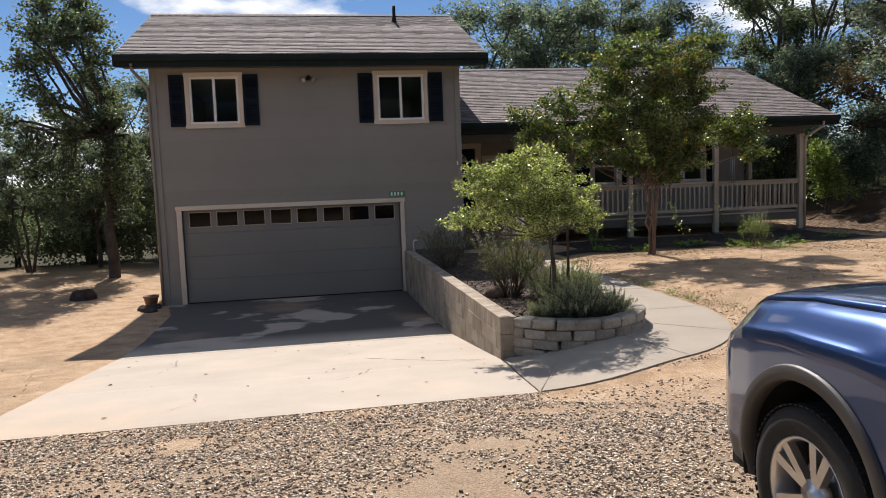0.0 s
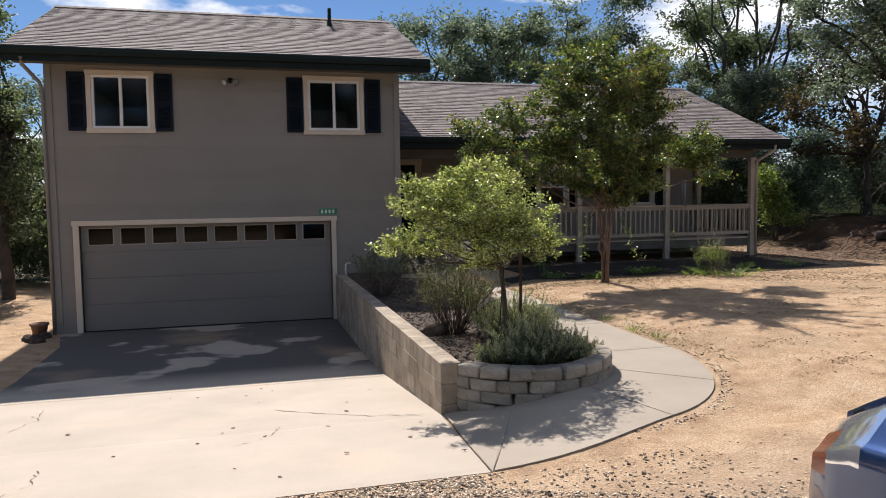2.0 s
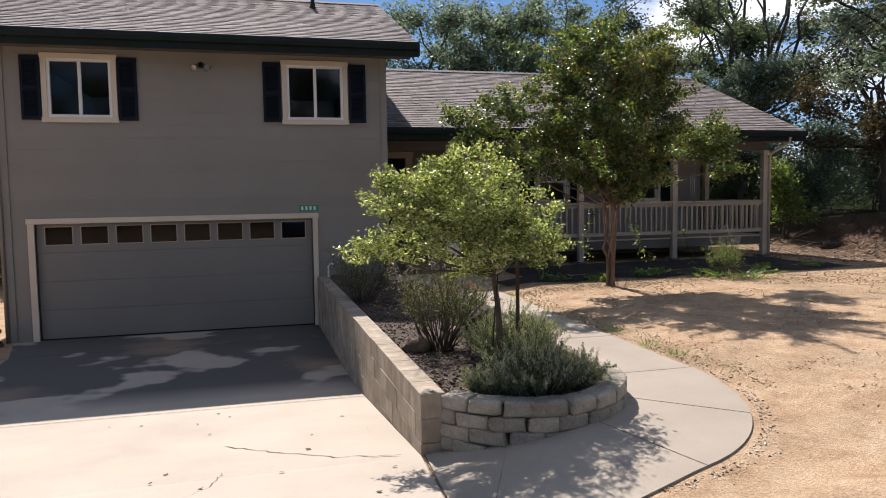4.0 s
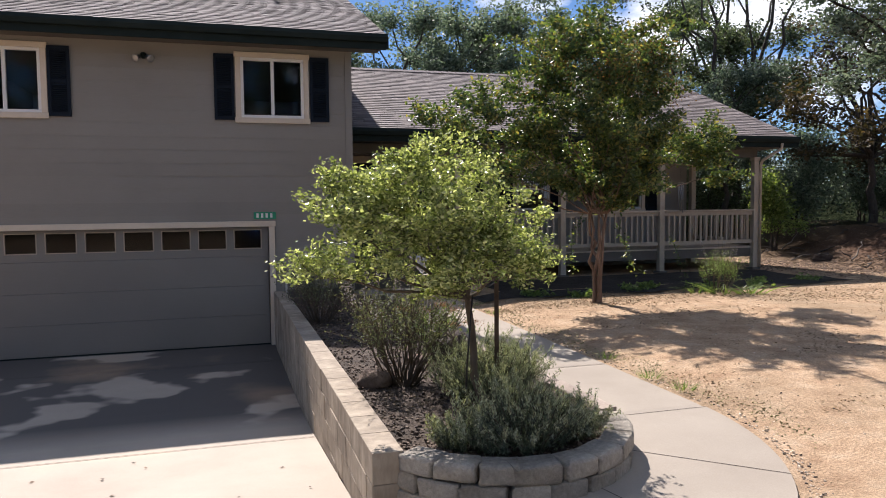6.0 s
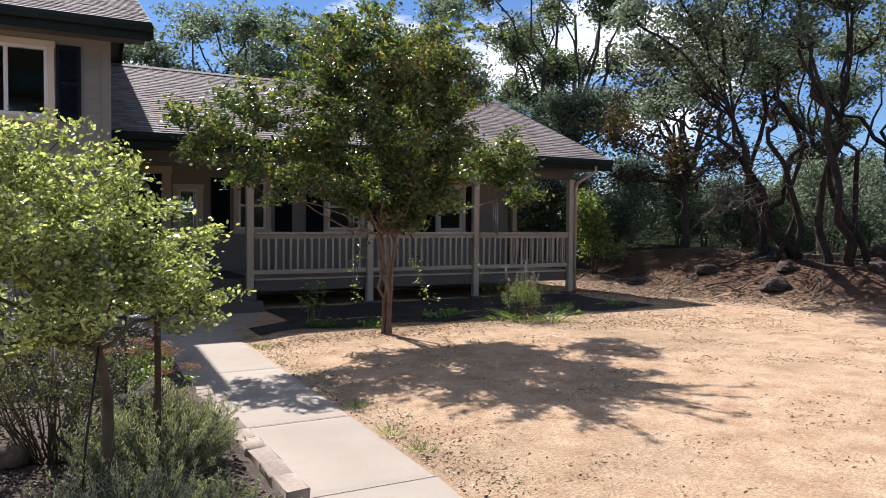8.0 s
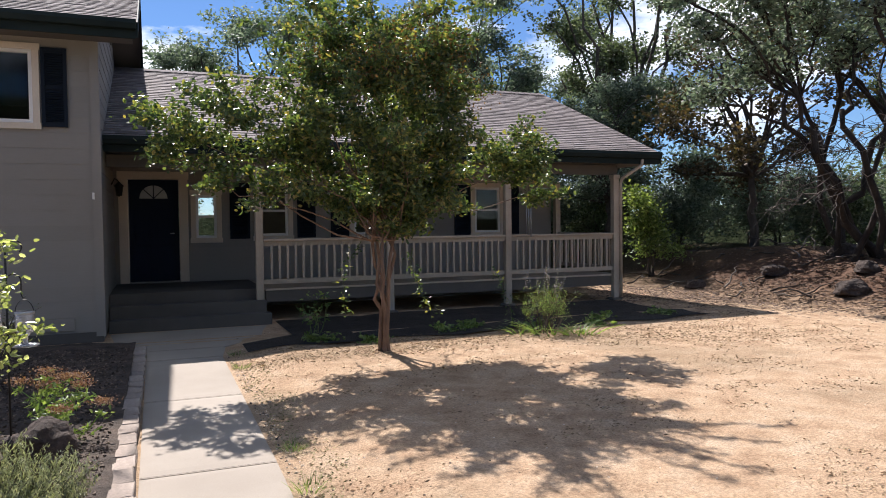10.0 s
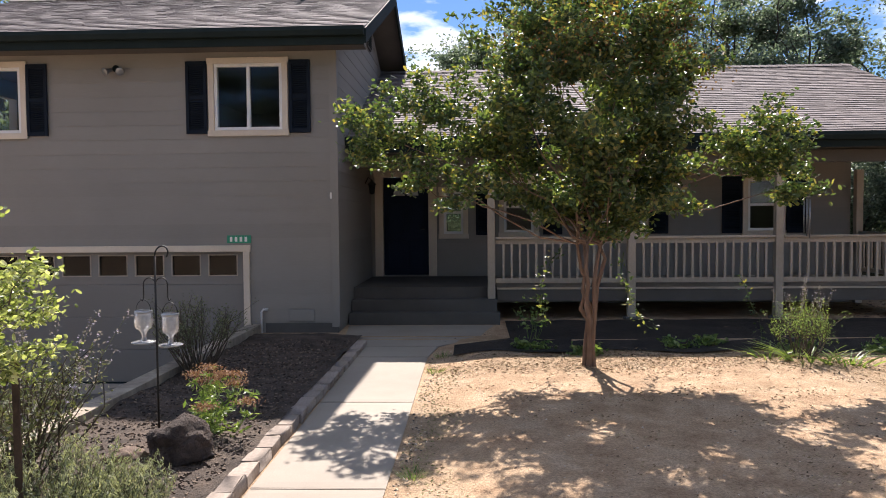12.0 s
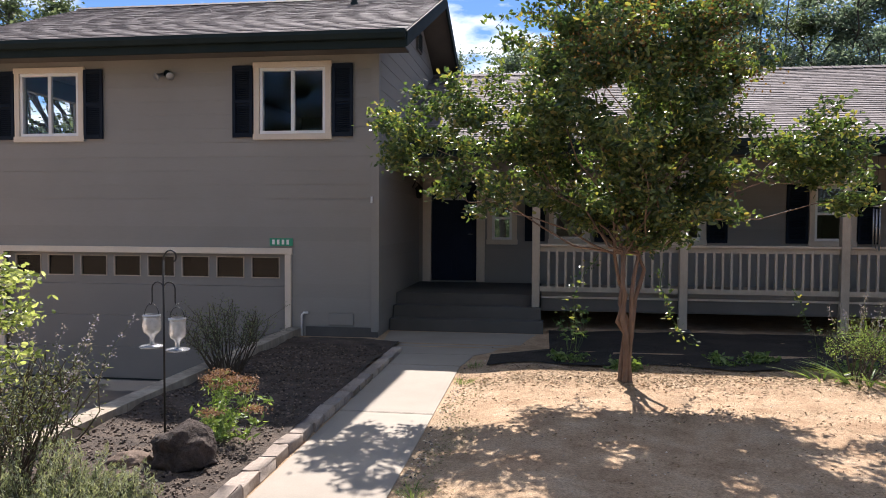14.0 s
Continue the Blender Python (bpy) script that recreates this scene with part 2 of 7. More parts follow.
M_ROOM = surface("dim_room_paint", (0.12, 0.11, 0.10), (0.16, 0.15, 0.14), 1, 30, 0.9, 0.05, 0.002, fine=0.1)
M_STEEL = surface("galvanised_steel", (0.35, 0.36, 0.37), (0.5, 0.51, 0.52), 5, 60, 0.4, 0.1, 0.002, metal=0.9, fine=0.2)
M_IRON = surface("black_iron", (0.014, 0.013, 0.012), (0.03, 0.027, 0.024), 5, 60, 0.5, 0.2, 0.002, metal=0.3, fine=0.3)
M_RUSTSTEEL = surface("rusty_steel", (0.05, 0.035, 0.028), (0.13, 0.085, 0.06), 6, 60, 0.75, 0.3, 0.003, metal=0.3, fine=0.4)
M_ROCK = surface("brown_rock", (0.13, 0.085, 0.06), (0.27, 0.19, 0.14), 4, 25, 0.9, 0.7, 0.02, fine=0.4)
M_LAVA = surface("pitted_lava_rock", (0.05, 0.036, 0.03), (0.15, 0.11, 0.09), 5, 22, 0.95, 1.0, 0.05, fine=0.6)
L_OAK = leaf_mat("oak_leaves", [(0, (0.055, 0.075, 0.038)), (0.5, (0.105, 0.13, 0.065)), (0.85, (0.16, 0.19, 0.115)), (1, (0.235, 0.245, 0.165))], 0.5, 0.5, (1.05, 1.15, 0.8))
L_GREY = leaf_mat("grey_green_leaves", [(0, (0.08, 0.11, 0.078)), (0.5, (0.155, 0.195, 0.14)), (1, (0.28, 0.315, 0.245))], 0.5, 0.5, (1.02, 1.12, 0.85))
L_DRY = leaf_mat("dry_oak_leaves", [(0, (0.05, 0.045, 0.025)), (0.6, (0.09, 0.075, 0.045)), (1, (0.17, 0.12, 0.075))], 0.3, 0.6)
L_CRAPE = leaf_mat("crape_myrtle_leaves", [(0, (0.034, 0.062, 0.032)), (0.5, (0.078, 0.122, 0.054)), (0.8, (0.17, 0.215, 0.08)), (1, (0.28, 0.235, 0.09))], 0.44, 0.33, (1.5, 1.5, 0.6))
L_SEED = leaf_mat("rusty_seed_heads", [(0, (0.11, 0.055, 0.025)), (1, (0.25, 0.15, 0.06))], 0.35, 0.7)
L_YOUNG = leaf_mat("pale_young_leaves", [(0, (0.085, 0.115, 0.045)), (0.4, (0.225, 0.265, 0.12)), (0.78, (0.45, 0.485, 0.26)), (1, (0.7, 0.715, 0.5))], 0.47, 0.25, (1.3, 1.35, 0.58))
L_LAV = leaf_mat("lavender_leaves", [(0, (0.05, 0.066, 0.046)), (0.7, (0.125, 0.155, 0.11)), (1, (0.23, 0.255, 0.195))], 0.3, 0.7)
L_SAGE = leaf_mat("sage_leaves", [(0, (0.06, 0.075, 0.04)), (0.6, (0.135, 0.155, 0.085)), (1, (0.27, 0.28, 0.17))], 0.3, 0.6)
L_LILAC = leaf_mat("lilac_flowers", [(0, (0.20, 0.18, 0.27)), (1, (0.4, 0.36, 0.46))], 0.3, 0.7)
L_BRIGHT = leaf_mat("bright_green_leaves", [(0, (0.09, 0.15, 0.05)), (0.6, (0.2, 0.29, 0.1)), (1, (0.36, 0.45, 0.2))], 0.48, 0.4)
L_SEDUM = leaf_mat("sedum_flowers", [(0, (0.20, 0.09, 0.06)), (0.6, (0.33, 0.19, 0.13)), (1, (0.45, 0.32, 0.24))], 0.2, 0.8)


# ---- mesh helpers ----
def link_mesh(name, bm, material, parent=None, label=""):
    me = bpy.data.meshes.new(name)
    bm.to_mesh(me)
    bm.free()
    for m in (material if isinstance(material, (list, tuple)) else [material]):
        me.materials.append(m)
    ob = new(name, me)
    if parent is not None:
        ob.parent = parent
    if label:
        ob["label"] = label
    return ob


def part(name, bm, material, parent, label=""):
    return link_mesh(name, bm, material, parent, label)


def thing(name, label, category, group="", kind=""):
    return tagged(new(name), label, category, group, kind)


def raw(name, verts, faces, material, parent=None, label="", mat_index=None, smooth=False):
    me = bpy.data.meshes.new(name)
    me.from_pydata(verts, [], faces)
    for m in (material if isinstance(material, (list, tuple)) else [material]):
        me.materials.append(m)
    if mat_index is not None:
        me.polygons.foreach_set("material_index", mat_index)
    if smooth:
        me.polygons.foreach_set("use_smooth", [True] * len(me.polygons))
    me.update()
    ob = new(name, me)
    if parent is not None:
        ob.parent = parent
    if label:
        ob["label"] = label
    return ob


def box(bm, x0, x1, y0, y1, z0, z1, bevel=0.0):
    r = bmesh.ops.create_cube(bm, size=1.0, matrix=Matrix.Translation(((x0 + x1) / 2, (y0 + y1) / 2, (z0 + z1) / 2)) @ Matrix.Diagonal((x1 - x0, y1 - y0, z1 - z0, 1)))
    if bevel:
        edges = list({e for v in r["verts"] for e in v.link_edges})
        bmesh.ops.bevel(bm, geom=edges, offset=bevel, segments=1, affect='EDGES')
    return bm


def block(x0, x1, y0, y1, z0, z1, bevel=0.0):
    return box(bmesh.new(), x0, x1, y0, y1, z0, z1, bevel)


def tube(bm, pts, radii, sides=8, cap=True):
    pts = [Vector(p) for p in pts]
    rings = []
    for i, p in enumerate(pts):
        d = (pts[min(i + 1, len(pts) - 1)] - pts[max(i - 1, 0)]).normalized()
        u = d.orthogonal().normalized() if i == 0 else (u - d * u.dot(d)).normalized()
        v = d.cross(u)
        r = radii[i] if isinstance(radii, (list, tuple)) else radii
        rings.append([bm.verts.new(p + (u * math.cos(2 * math.pi * k / sides) + v * math.sin(2 * math.pi * k / sides)) * r) for k in range(sides)])
    for a, b in zip(rings, rings[1:]):
        for k in range(sides):
            f = bm.faces.new((a[k], a[(k + 1) % sides], b[(k + 1) % sides], b[k]))
            f.smooth = True
    if cap:
        bm.faces.new(rings[0][::-1])
        bm.faces.new(rings[-1])
    return bm


def lathe(bm, centre, profile, sides=20, axis='Z'):
    rings = []
    for r, h in profile:
        ring = []
        for k in range(sides):
            a = 2 * math.pi * k / sides
            o = (r * math.cos(a), r * math.sin(a), h) if axis == 'Z' else (h, r * math.cos(a), r * math.sin(a))
            ring.append(bm.verts.new(Vector(centre) + Vector(o)))
        rings.append(ring)
    for a, b in zip(rings, rings[1:]):
        for k in range(sides):
            f = bm.faces.new((a[k], a[(k + 1) % sides], b[(k + 1) % sides], b[k]))
            f.smooth = True
    return bm


# ---- ground ----
def lerp_table(v, table):
    if v <= table[0][0]:
        return table[0][1]
    for (a, p), (b, q) in zip(table, table[1:]):
        if v <= b:
            return p + (q - p) * (v - a) / (b - a)
    return table[-1][1]


def smooth(a, b, v):
    t = min(1.0, max(0.0, (v - a) / (b - a)))
    return t * t * (3 - 2 * t)


def drive_z(y):
    return lerp_table(y, [(5.0, 0.44), (5.5, 0.395), (6.5, 0.29), (7.6, 0.18), (9.2, 0.01), (10.75, -0.15), (12.2, -0.235), (16.42, -0.28), (17.0, -0.3)])


def walk_z(x, y):
    return drive_z(y) + (lerp_table(y, [(5.5, 0.43), (7.0, 0.455), (8.5, 0.495), (12, 0.51), (17, 0.535)]) - drive_z(y)) * smooth(1.6, 3.0, x)


def ground_z(x, y):
    front = lerp_table(y, [(-4, 0.62), (2, 0.60), (4, 0.52), (5.5, 0.385)])
    hill = 0.05 * noise.noise((x * 0.13, y * 0.13, 0)) + 0.018 * noise.noise((x * 0.7, y * 0.7, 3))
    if y < 5.51:
        left = front
        right = front + (0.565 - front) * smooth(2.0, 5.5, x)
        near = right if x > 1.8 else left
    else:
        right = walk_z(x, y) - 0.018 if x < 4.7 else walk_z(4.7, y) - 0.018 + (0.57 - walk_z(4.7, y) + 0.018) * smooth(4.7, 5.6, x)
        if y > 15.5 and x > 1.8:
            right = 0.53
        left = drive_z(y) - 0.03
        if x < -3.3:
            left += 0.03 * smooth(-3.3, -3.7, x) + 0.12 * smooth(-4, -9, x)
        near = right if x > 1.8 else left
    if x > 15 and y > 8:
        near += 1.0 * smooth(15.3, 18.2, x) * smooth(8, 15, y) * (1 - 0.55 * smooth(24, 34, x)) * (0.8 + 0.3 * noise.noise((x * 0.35, y * 0.35, 5)))
    far = smooth(22, 60, math.hypot(x, y - 10))
    return near + hill * (1.0 if math.hypot(x - 1, y - 10) > 9.5 else 0.12) - 1.5 * far - 0.7 * smooth(24, 40, y) * (1 if x < 14 else 0)


def axis_steps(marks, fine, lo, hi, far):
    out = [lo * 1.0]
    vals = set()
    v = marks[0]
    while v <= marks[1]:
        vals.add(round(v, 3))
        v += fine
    s, step = marks[1], fine
    while s < far:
        step *= 1.25
        s += step
        vals.add(round(s, 3))
    s, step = marks[0], fine
    while s > -far:
        step *= 1.25
        s -= step
        vals.add(round(s, 3))
    return vals


xs = sorted(axis_steps((-8, 22), 0.25, 0, 0, 900) - {1.75} | {1.74, 1.86})
ys = sorted(axis_steps((-3, 26), 0.25, 0, 0, 900))
gv = [(x, y, ground_z(x, y)) for y in ys for x in xs]
nx = len(xs)
gf = [(j * nx + i, j * nx + i + 1, (j + 1) * nx + i + 1, (j + 1) * nx + i) for j in range(len(ys) - 1) for i in range(nx - 1)]
ground = tagged(raw("ground", gv, gf, M_GROUND, smooth=True), "dry tan decomposed granite yard with leaf litter", "ground", kind="structure")


# driveway slabs with joints
def slab(name, outline, height, material, parent, thick=0.12, label=""):
    """A slab over a quad cut into a fine grid, its top following height(x, y)."""
    (ax, ay), (bx, by), (cx, cy), (dx, dy) = outline
    nu, nv = 12, 20
    bm = bmesh.new()
    top = [[None] * (nu + 1) for _ in range(nv + 1)]
    low = [[None] * (nu + 1) for _ in range(nv + 1)]
    for j in range(nv + 1):
        for i in range(nu + 1):
            u, v = i / nu, j / nv
            x = (ax + (bx - ax) * u) * (1 - v) + (dx + (cx - dx) * u) * v
            y = (ay + (by - ay) * u) * (1 - v) + (dy + (cy - dy) * u) * v
            z = height(x, y)
            edge = 0.006 if i in (0, nu) or j in (0, nv) else 0
            top[j][i] = bm.verts.new((x, y, z - edge))
            low[j][i] = bm.verts.new((x, y, z - thick))
    for j in range(nv):
        for i in range(nu):
            bm.faces.new((top[j][i], top[j][i + 1], top[j + 1][i + 1], top[j + 1][i]))
    ring_t = [top[0][i] for i in range(nu + 1)] + [top[j][nu] for j in range(1, nv + 1)] + [top[nv][i] for i in range(nu - 1, -1, -1)] + [top[j][0] for j in range(nv - 1, 0, -1)]
    ring_l = [low[0][i] for i in range(nu + 1)] + [low[j][nu] for j in range(1, nv + 1)] + [low[nv][i] for i in range(nu - 1, -1, -1)] + [low[j][0] for j in range(nv - 1, 0, -1)]
    for k in range(len(ring_t)):
        q = (k + 1) % len(ring_t)
        bm.faces.new((ring_t[q], ring_t[k], ring_l[k], ring_l[q]))
    return part(name, bm, material, parent, label)


driveway = thing("driveway", "pale concrete driveway sloping to the garage, water stains darkened to paint shade", "driveway", kind="structure")
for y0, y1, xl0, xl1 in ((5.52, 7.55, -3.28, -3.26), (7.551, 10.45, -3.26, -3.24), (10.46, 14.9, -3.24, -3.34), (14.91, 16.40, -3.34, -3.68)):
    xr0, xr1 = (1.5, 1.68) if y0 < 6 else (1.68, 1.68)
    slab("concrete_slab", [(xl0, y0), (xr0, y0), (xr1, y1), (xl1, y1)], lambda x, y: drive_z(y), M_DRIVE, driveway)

# hairline cracks and blown leaves on the slab
rc = random.Random(12)
M_CRACK = surface("crack_dirt", (0.12, 0.09, 0.065), (0.2, 0.15, 0.11), 5, 60, 0.95, 0.2, 0.002, fine=0.3)
for pts in (((-1.75, 6.0), (-1.55, 6.45), (-1.62, 6.9)), ((0.15, 8.55), (0.6, 8.1), (1.05, 7.75), (1.6, 7.6)), ((-2.3, 8.6), (-2.2, 9.2), (-2.35, 9.9)), ((-0.2, 7.0), (0.1, 7.3), (0.2, 7.7))):
    cv, cf = [], []
    fine_pts = []
    for (ax, ay), (bx, by) in zip(pts, pts[1:]):
        for k in range(8):
            fine_pts.append((ax + (bx - ax) * k / 8 + rc.gauss(0, 0.012), ay + (by - ay) * k / 8 + rc.gauss(0, 0.012)))
    for k, (x, y) in enumerate(fine_pts):
        w = 0.004 * rc.uniform(0.4, 1.2)
        cv += [(x - w, y - w, drive_z(y) + 0.004), (x + w, y + w, drive_z(y) + 0.004)]
        if k:
            cf.append((2 * k - 2, 2 * k - 1, 2 * k + 1, 2 * k))
    raw("crack", cv, cf, M_CRACK, driveway)

# garden path: a straight run and a round apron
path = thing("garden_path", "pale concrete garden path curving from driveway to porch steps", "path", kind="structure")
PX0, PX1 = 3.70, 4.62
for y0, y1 in ((8.306, 9.95), (9.96, 12.2), (12.21, 14.45), (14.46, 15.2)):
    slab("concrete_slab", [(PX0, y0), (PX1 if y0 > 9 else PX1 - 0.02, y0), (PX1 + (0.1 if y1 > 15 else 0), y1), (PX0, y1)], walk_z, M_WALK, path)
slab("concrete_slab", [(3.70, 15.205), (4.68, 15.205), (5.45, 16.0), (3.12, 16.0)], walk_z, M_WALK, path)
slab("concrete_slab", [(3.12, 16.01), (5.5, 16.01), (5.62, 17.15), (3.12, 17.15)], walk_z, M_WALK, path)


def apron_pt(k, n, inner):
    """The round apron sweeps from the driveway joint to the straight run."""
    a = k / n
    ang = radians(-112 + 112 * a)
    if inner:
        return (2.62 + 0.84 * math.cos(ang) + 0.18 * a, 8.2 + 1.0 * math.sin(ang) + 0.1 * a)
    if a < 0.34:
        t = a / 0.34
        e = radians(-112 + 112 * 0.34)
        p2 = (2.66 + 1.95 * math.cos(e), 8.3 + 2.28 * math.sin(e))
        return tuple((1 - t) ** 2 * p + 2 * t * (1 - t) * q + t * t * r for p, q, r in zip((1.53, 5.54), (2.45, 5.72), p2))
    return (2.66 + 1.95 * math.cos(ang), 8.3 + 2.28 * math.sin(ang))


def apron(k0, k1, n):
    bm = bmesh.new()
    m = 8
    for k in range(k0, k1):
        for i in range(m):
            quad = []
            for kk, ii in ((k, i), (k, i + 1), (k + 1, i + 1), (k + 1, i)):
                a, b = apron_pt(kk, n, True), apron_pt(kk, n, False)
                x, y = a[0] + (b[0] - a[0]) * ii / m, a[1] + (b[1] - a[1]) * ii / m
                quad.append((x, y, walk_z(x, y)))
            bm.faces.new([bm.verts.new(q) for q in quad])
    bmesh.ops.remove_doubles(bm, verts=bm.verts, dist=0.001)
    ext = bmesh.ops.extrude_face_region(bm, geom=list(bm.faces))
    for v in [g for g in ext["geom"] if isinstance(g, bmesh.types.BMVert)]:
        v.co.z -= 0.1
    bmesh.ops.recalc_face_normals(bm, faces=bm.faces)
    part("concrete_slab", bm, M_WALK, path)


for k0, k1 in ((0, 10), (10, 19), (19, 28)):
    apron(k0, k1, 28)
slab("concrete_slab", [(1.508, 5.53), (1.522, 5.545), (2.304, 7.272), (1.72, 7.6)], walk_z, M_WALK, path)


# tooled joints across the path
M_JOINT = surface("joint_dirt", (0.06, 0.045, 0.035), (0.11, 0.085, 0.065), 5, 60, 0.95, 0.2, 0.002, fine=0.3)


def joint(a, b, height, owner, w=0.0038):
    d = (Vector(b) - Vector(a)).normalized()
    px, py = -d.y * w, d.x * w
    n = 10
    v, f = [], []
    for k in range(n + 1):
        x, y = a[0] + (b[0] - a[0]) * k / n, a[1] + (b[1] - a[1]) * k / n
        z = height(x, y) + 0.002
        v += [(x - px, y - py, z), (x + px, y + py, z)]
        if k:
            f.append((2 * k - 2, 2 * k, 2 * k + 1, 2 * k - 1))
    raw("joint", v, f, M_JOINT, owner)


for y in (8.3, 9.955, 12.205, 14.455, 15.2, 16.005):
    joint((3.705, y) if y < 15.9 else (3.13, y), (4.615 if y < 15 else 4.66 if y < 15.9 else 5.47, y), walk_z, path)
for k in (10, 19):
    joint(apron_pt(k, 28, True), apron_pt(k, 28, False), walk_z, path)
joint((-3.23, 10.455), (1.67, 10.455), lambda x, y: drive_z(y), driveway)
joint((1.505, 5.53), (1.685, 7.52), lambda x, y: drive_z(y) + 0.001, driveway)


# ---- house ----
FY, GX0, GX1, GRZ = 16.42, -3.70, 3.10, 4.98
house = thing("house", "two-storey taupe lap-sided house with garage and covered porch wing", "house")


def wall_slab(name, axis, at, thick, a0, a1, z0, z1, holes, material=M_SIDING, parent=house):
    """A wall along x (axis 'y', outer face at y=at) or along y (axis 'x'), with real openings."""
    us = sorted({a0, a1, *[h[0] for h in holes], *[h[1] for h in holes]})
    zs = sorted({z0, z1, *[h[2] for h in holes], *[h[3] for h in holes]})
    bm = bmesh.new()
    for u0, u1 in zip(us, us[1:]):
        for q0, q1 in zip(zs, zs[1:]):
            if any(h[0] <= u0 and u1 <= h[1] and h[2] <= q0 and q1 <= h[3] for h in holes):
                continue
            if axis == 'y':
                box(bm, u0, u1, min(at, at + thick), max(at, at + thick), q0, q1)
            else:
                box(bm, min(at, at + thick), max(at, at + thick), u0, u1, q0, q1)
    return part(name, bm, material, parent)


def siding(wall, axis, at, out, a0, a1, z0, z1, holes, pitch=0.222, top=None):
    """Lap boards, each a piece, clipped round the openings; top(u) cuts gables."""
    z = z0
    while z < z1:
        q0, q1 = z, min(z + pitch + 0.012, z1)
        cuts = sorted({a0, a1, *[min(max(v, a0), a1) for h in holes for v in h[:2]]})
        runs = []
        for u0, u1 in zip(cuts, cuts[1:]):
            lo, hi = q0, q1
            for h in holes:
                if h[0] <= u0 and u1 <= h[1]:
                    if h[2] <= q0 and h[3] >= q1:
                        lo = hi
                    elif h[2] < q1 and h[3] >= q1:
                        hi = min(hi, h[2])
                    elif h[3] > q0 and h[2] <= q0:
                        lo = max(lo, h[3])
            if hi - lo > 0.005:
                if runs and runs[-1][1] == u0 and runs[-1][2:] == [lo, hi]:
                    runs[-1][1] = u1
                else:
                    runs.append([u0, u1, lo, hi])
        for u0, u1, lo, hi in runs:
            if top is not None:
                u0, u1 = top(u0, u1, hi)
                if u1 - u0 < 0.05:
                    continue
            t_lo, t_hi = out * (0.006 + 0.007 * (q1 - lo) / (q1 - q0 + 1e-6)), out * 0.005
            pts = []
            for u in (u0, u1):
                pts += [(u, at, lo), (u, at + t_lo, lo), (u, at + t_hi, hi), (u, at, hi)]
            if axis == 'x':
                pts = [(b, a, c) for a, b, c in pts]
            raw("siding_board", pts, [(0, 1, 2, 3), (7, 6, 5, 4), (1, 5, 6, 2), (0, 4, 5, 1), (3, 2, 6, 7)], M_SIDING, wall)
        z += pitch


# openings of the front: garage door and two upper windows
WIN_UP = [(-2.92, -1.87, 3.70, 4.73), (1.21, 2.28, 3.70, 4.73)]
GAR = (-3.25, 1.62, -0.45, 1.81)
front = wall_slab("front_wall", 'y', FY, 0.16, GX0, GX1, -0.6, 5.0, [GAR, *WIN_UP])
siding(front, 'y', FY, -1, GX0 + 0.09, GX1 - 0.09, -0.42, 4.96, [GAR, *WIN_UP])
SIDE_WIN = (17.35, 18.9, 3.7, 4.65)
west = wall_slab("west_wall", 'x', GX0, 0.16, FY + 0.16, 23.6, -0.6, 5.0, [SIDE_WIN])
east = wall_slab("east_wall", 'x', GX1, -0.16, FY + 0.16, 23.6, -0.6, 5.0, [])
rear = wall_slab("rear_wall", 'y', 23.6, -0.16, GX0 + 0.16, GX1 - 0.16, -0.6, 5.0, [])
upper_floor = part("upper_floor", block(GX0 + 0.16, GX1 - 0.16, FY + 0.16, 23.44, 2.3, 2.55), M_ROOM, house)
upper_ceiling = part("upper_ceiling", block(GX0 + 0.16, GX1 - 0.16, FY + 0.16, 23.44, 4.97, 5.05), M_ROOM, house)
partition = part("partition_wall", block(-0.6, -0.5, FY + 0.17, 23.43, 2.56, 4.96), M_ROOM, house)
garage_floor = part("garage_floor", block(GX0 + 0.17, GX1 - 0.17, FY + 0.0, 23.43, -0.45, -0.29), M_SHADED_CONCRETE, house)

SLOPE = 5 / 12
EAVE_Y, EAVE_Z, RIDGE_Y = 15.80, 5.09, 20.0
RX0, RX1 = -4.27, 3.65
ridge_z = EAVE_Z + (RIDGE_Y - EAVE_Y) * SLOPE
# gable triangles
for wall, gx, o in ((west, GX0, -1), (east, GX1, 1)):
    x0, x1 = (gx, gx + 0.16) if o < 0 else (gx - 0.16, gx)
    zt = ridge_z - 0.22
    hw = (zt - 5.0) / SLOPE
    pts = [(x, y, z) for x in (x0, x1) for y, z in ((RIDGE_Y - hw, 5.0), (RIDGE_Y + hw, 5.0), (RIDGE_Y, zt))]
    raw("gable_wall", pts, [(0, 1, 2), (5, 4, 3), (0, 3, 4, 1), (1, 4, 5, 2), (2, 5, 3, 0)], M_SIDING, house)


def gable_top(u0, u1, hi):
    w = (ridge_z - 0.24 - hi) / SLOPE
    return max(u0, RIDGE_Y - w), min(u1, RIDGE_Y + w)


siding(east, 'x', GX1, 1, FY + 0.09, 23.5, 0.62, 6.6, [], top=gable_top)
# gable vent
vent = part("gable_vent", block(GX1 + 0.02, GX1 + 0.05, 19.75, 20.25, 5.75, 6.15), M_SOFFIT, house)
for k in range(7):
    part("slat", block(GX1 + 0.05, GX1 + 0.065, 19.79, 20.21, 5.79 + 0.05 * k, 5.815 + 0.05 * k), M_DARK, vent)
for cx0, cx1, cy0, cy1 in ((GX0 - 0.03, GX0 + 0.09, FY - 0.034, FY + 0.09), (GX1 - 0.09, GX1 + 0.032, FY - 0.034, FY + 0.09)):
    part("corner_board", block(cx0, cx1, cy0, cy1, -0.45 if cx0 < 0 else 0.62, 4.97), M_SIDING, house)
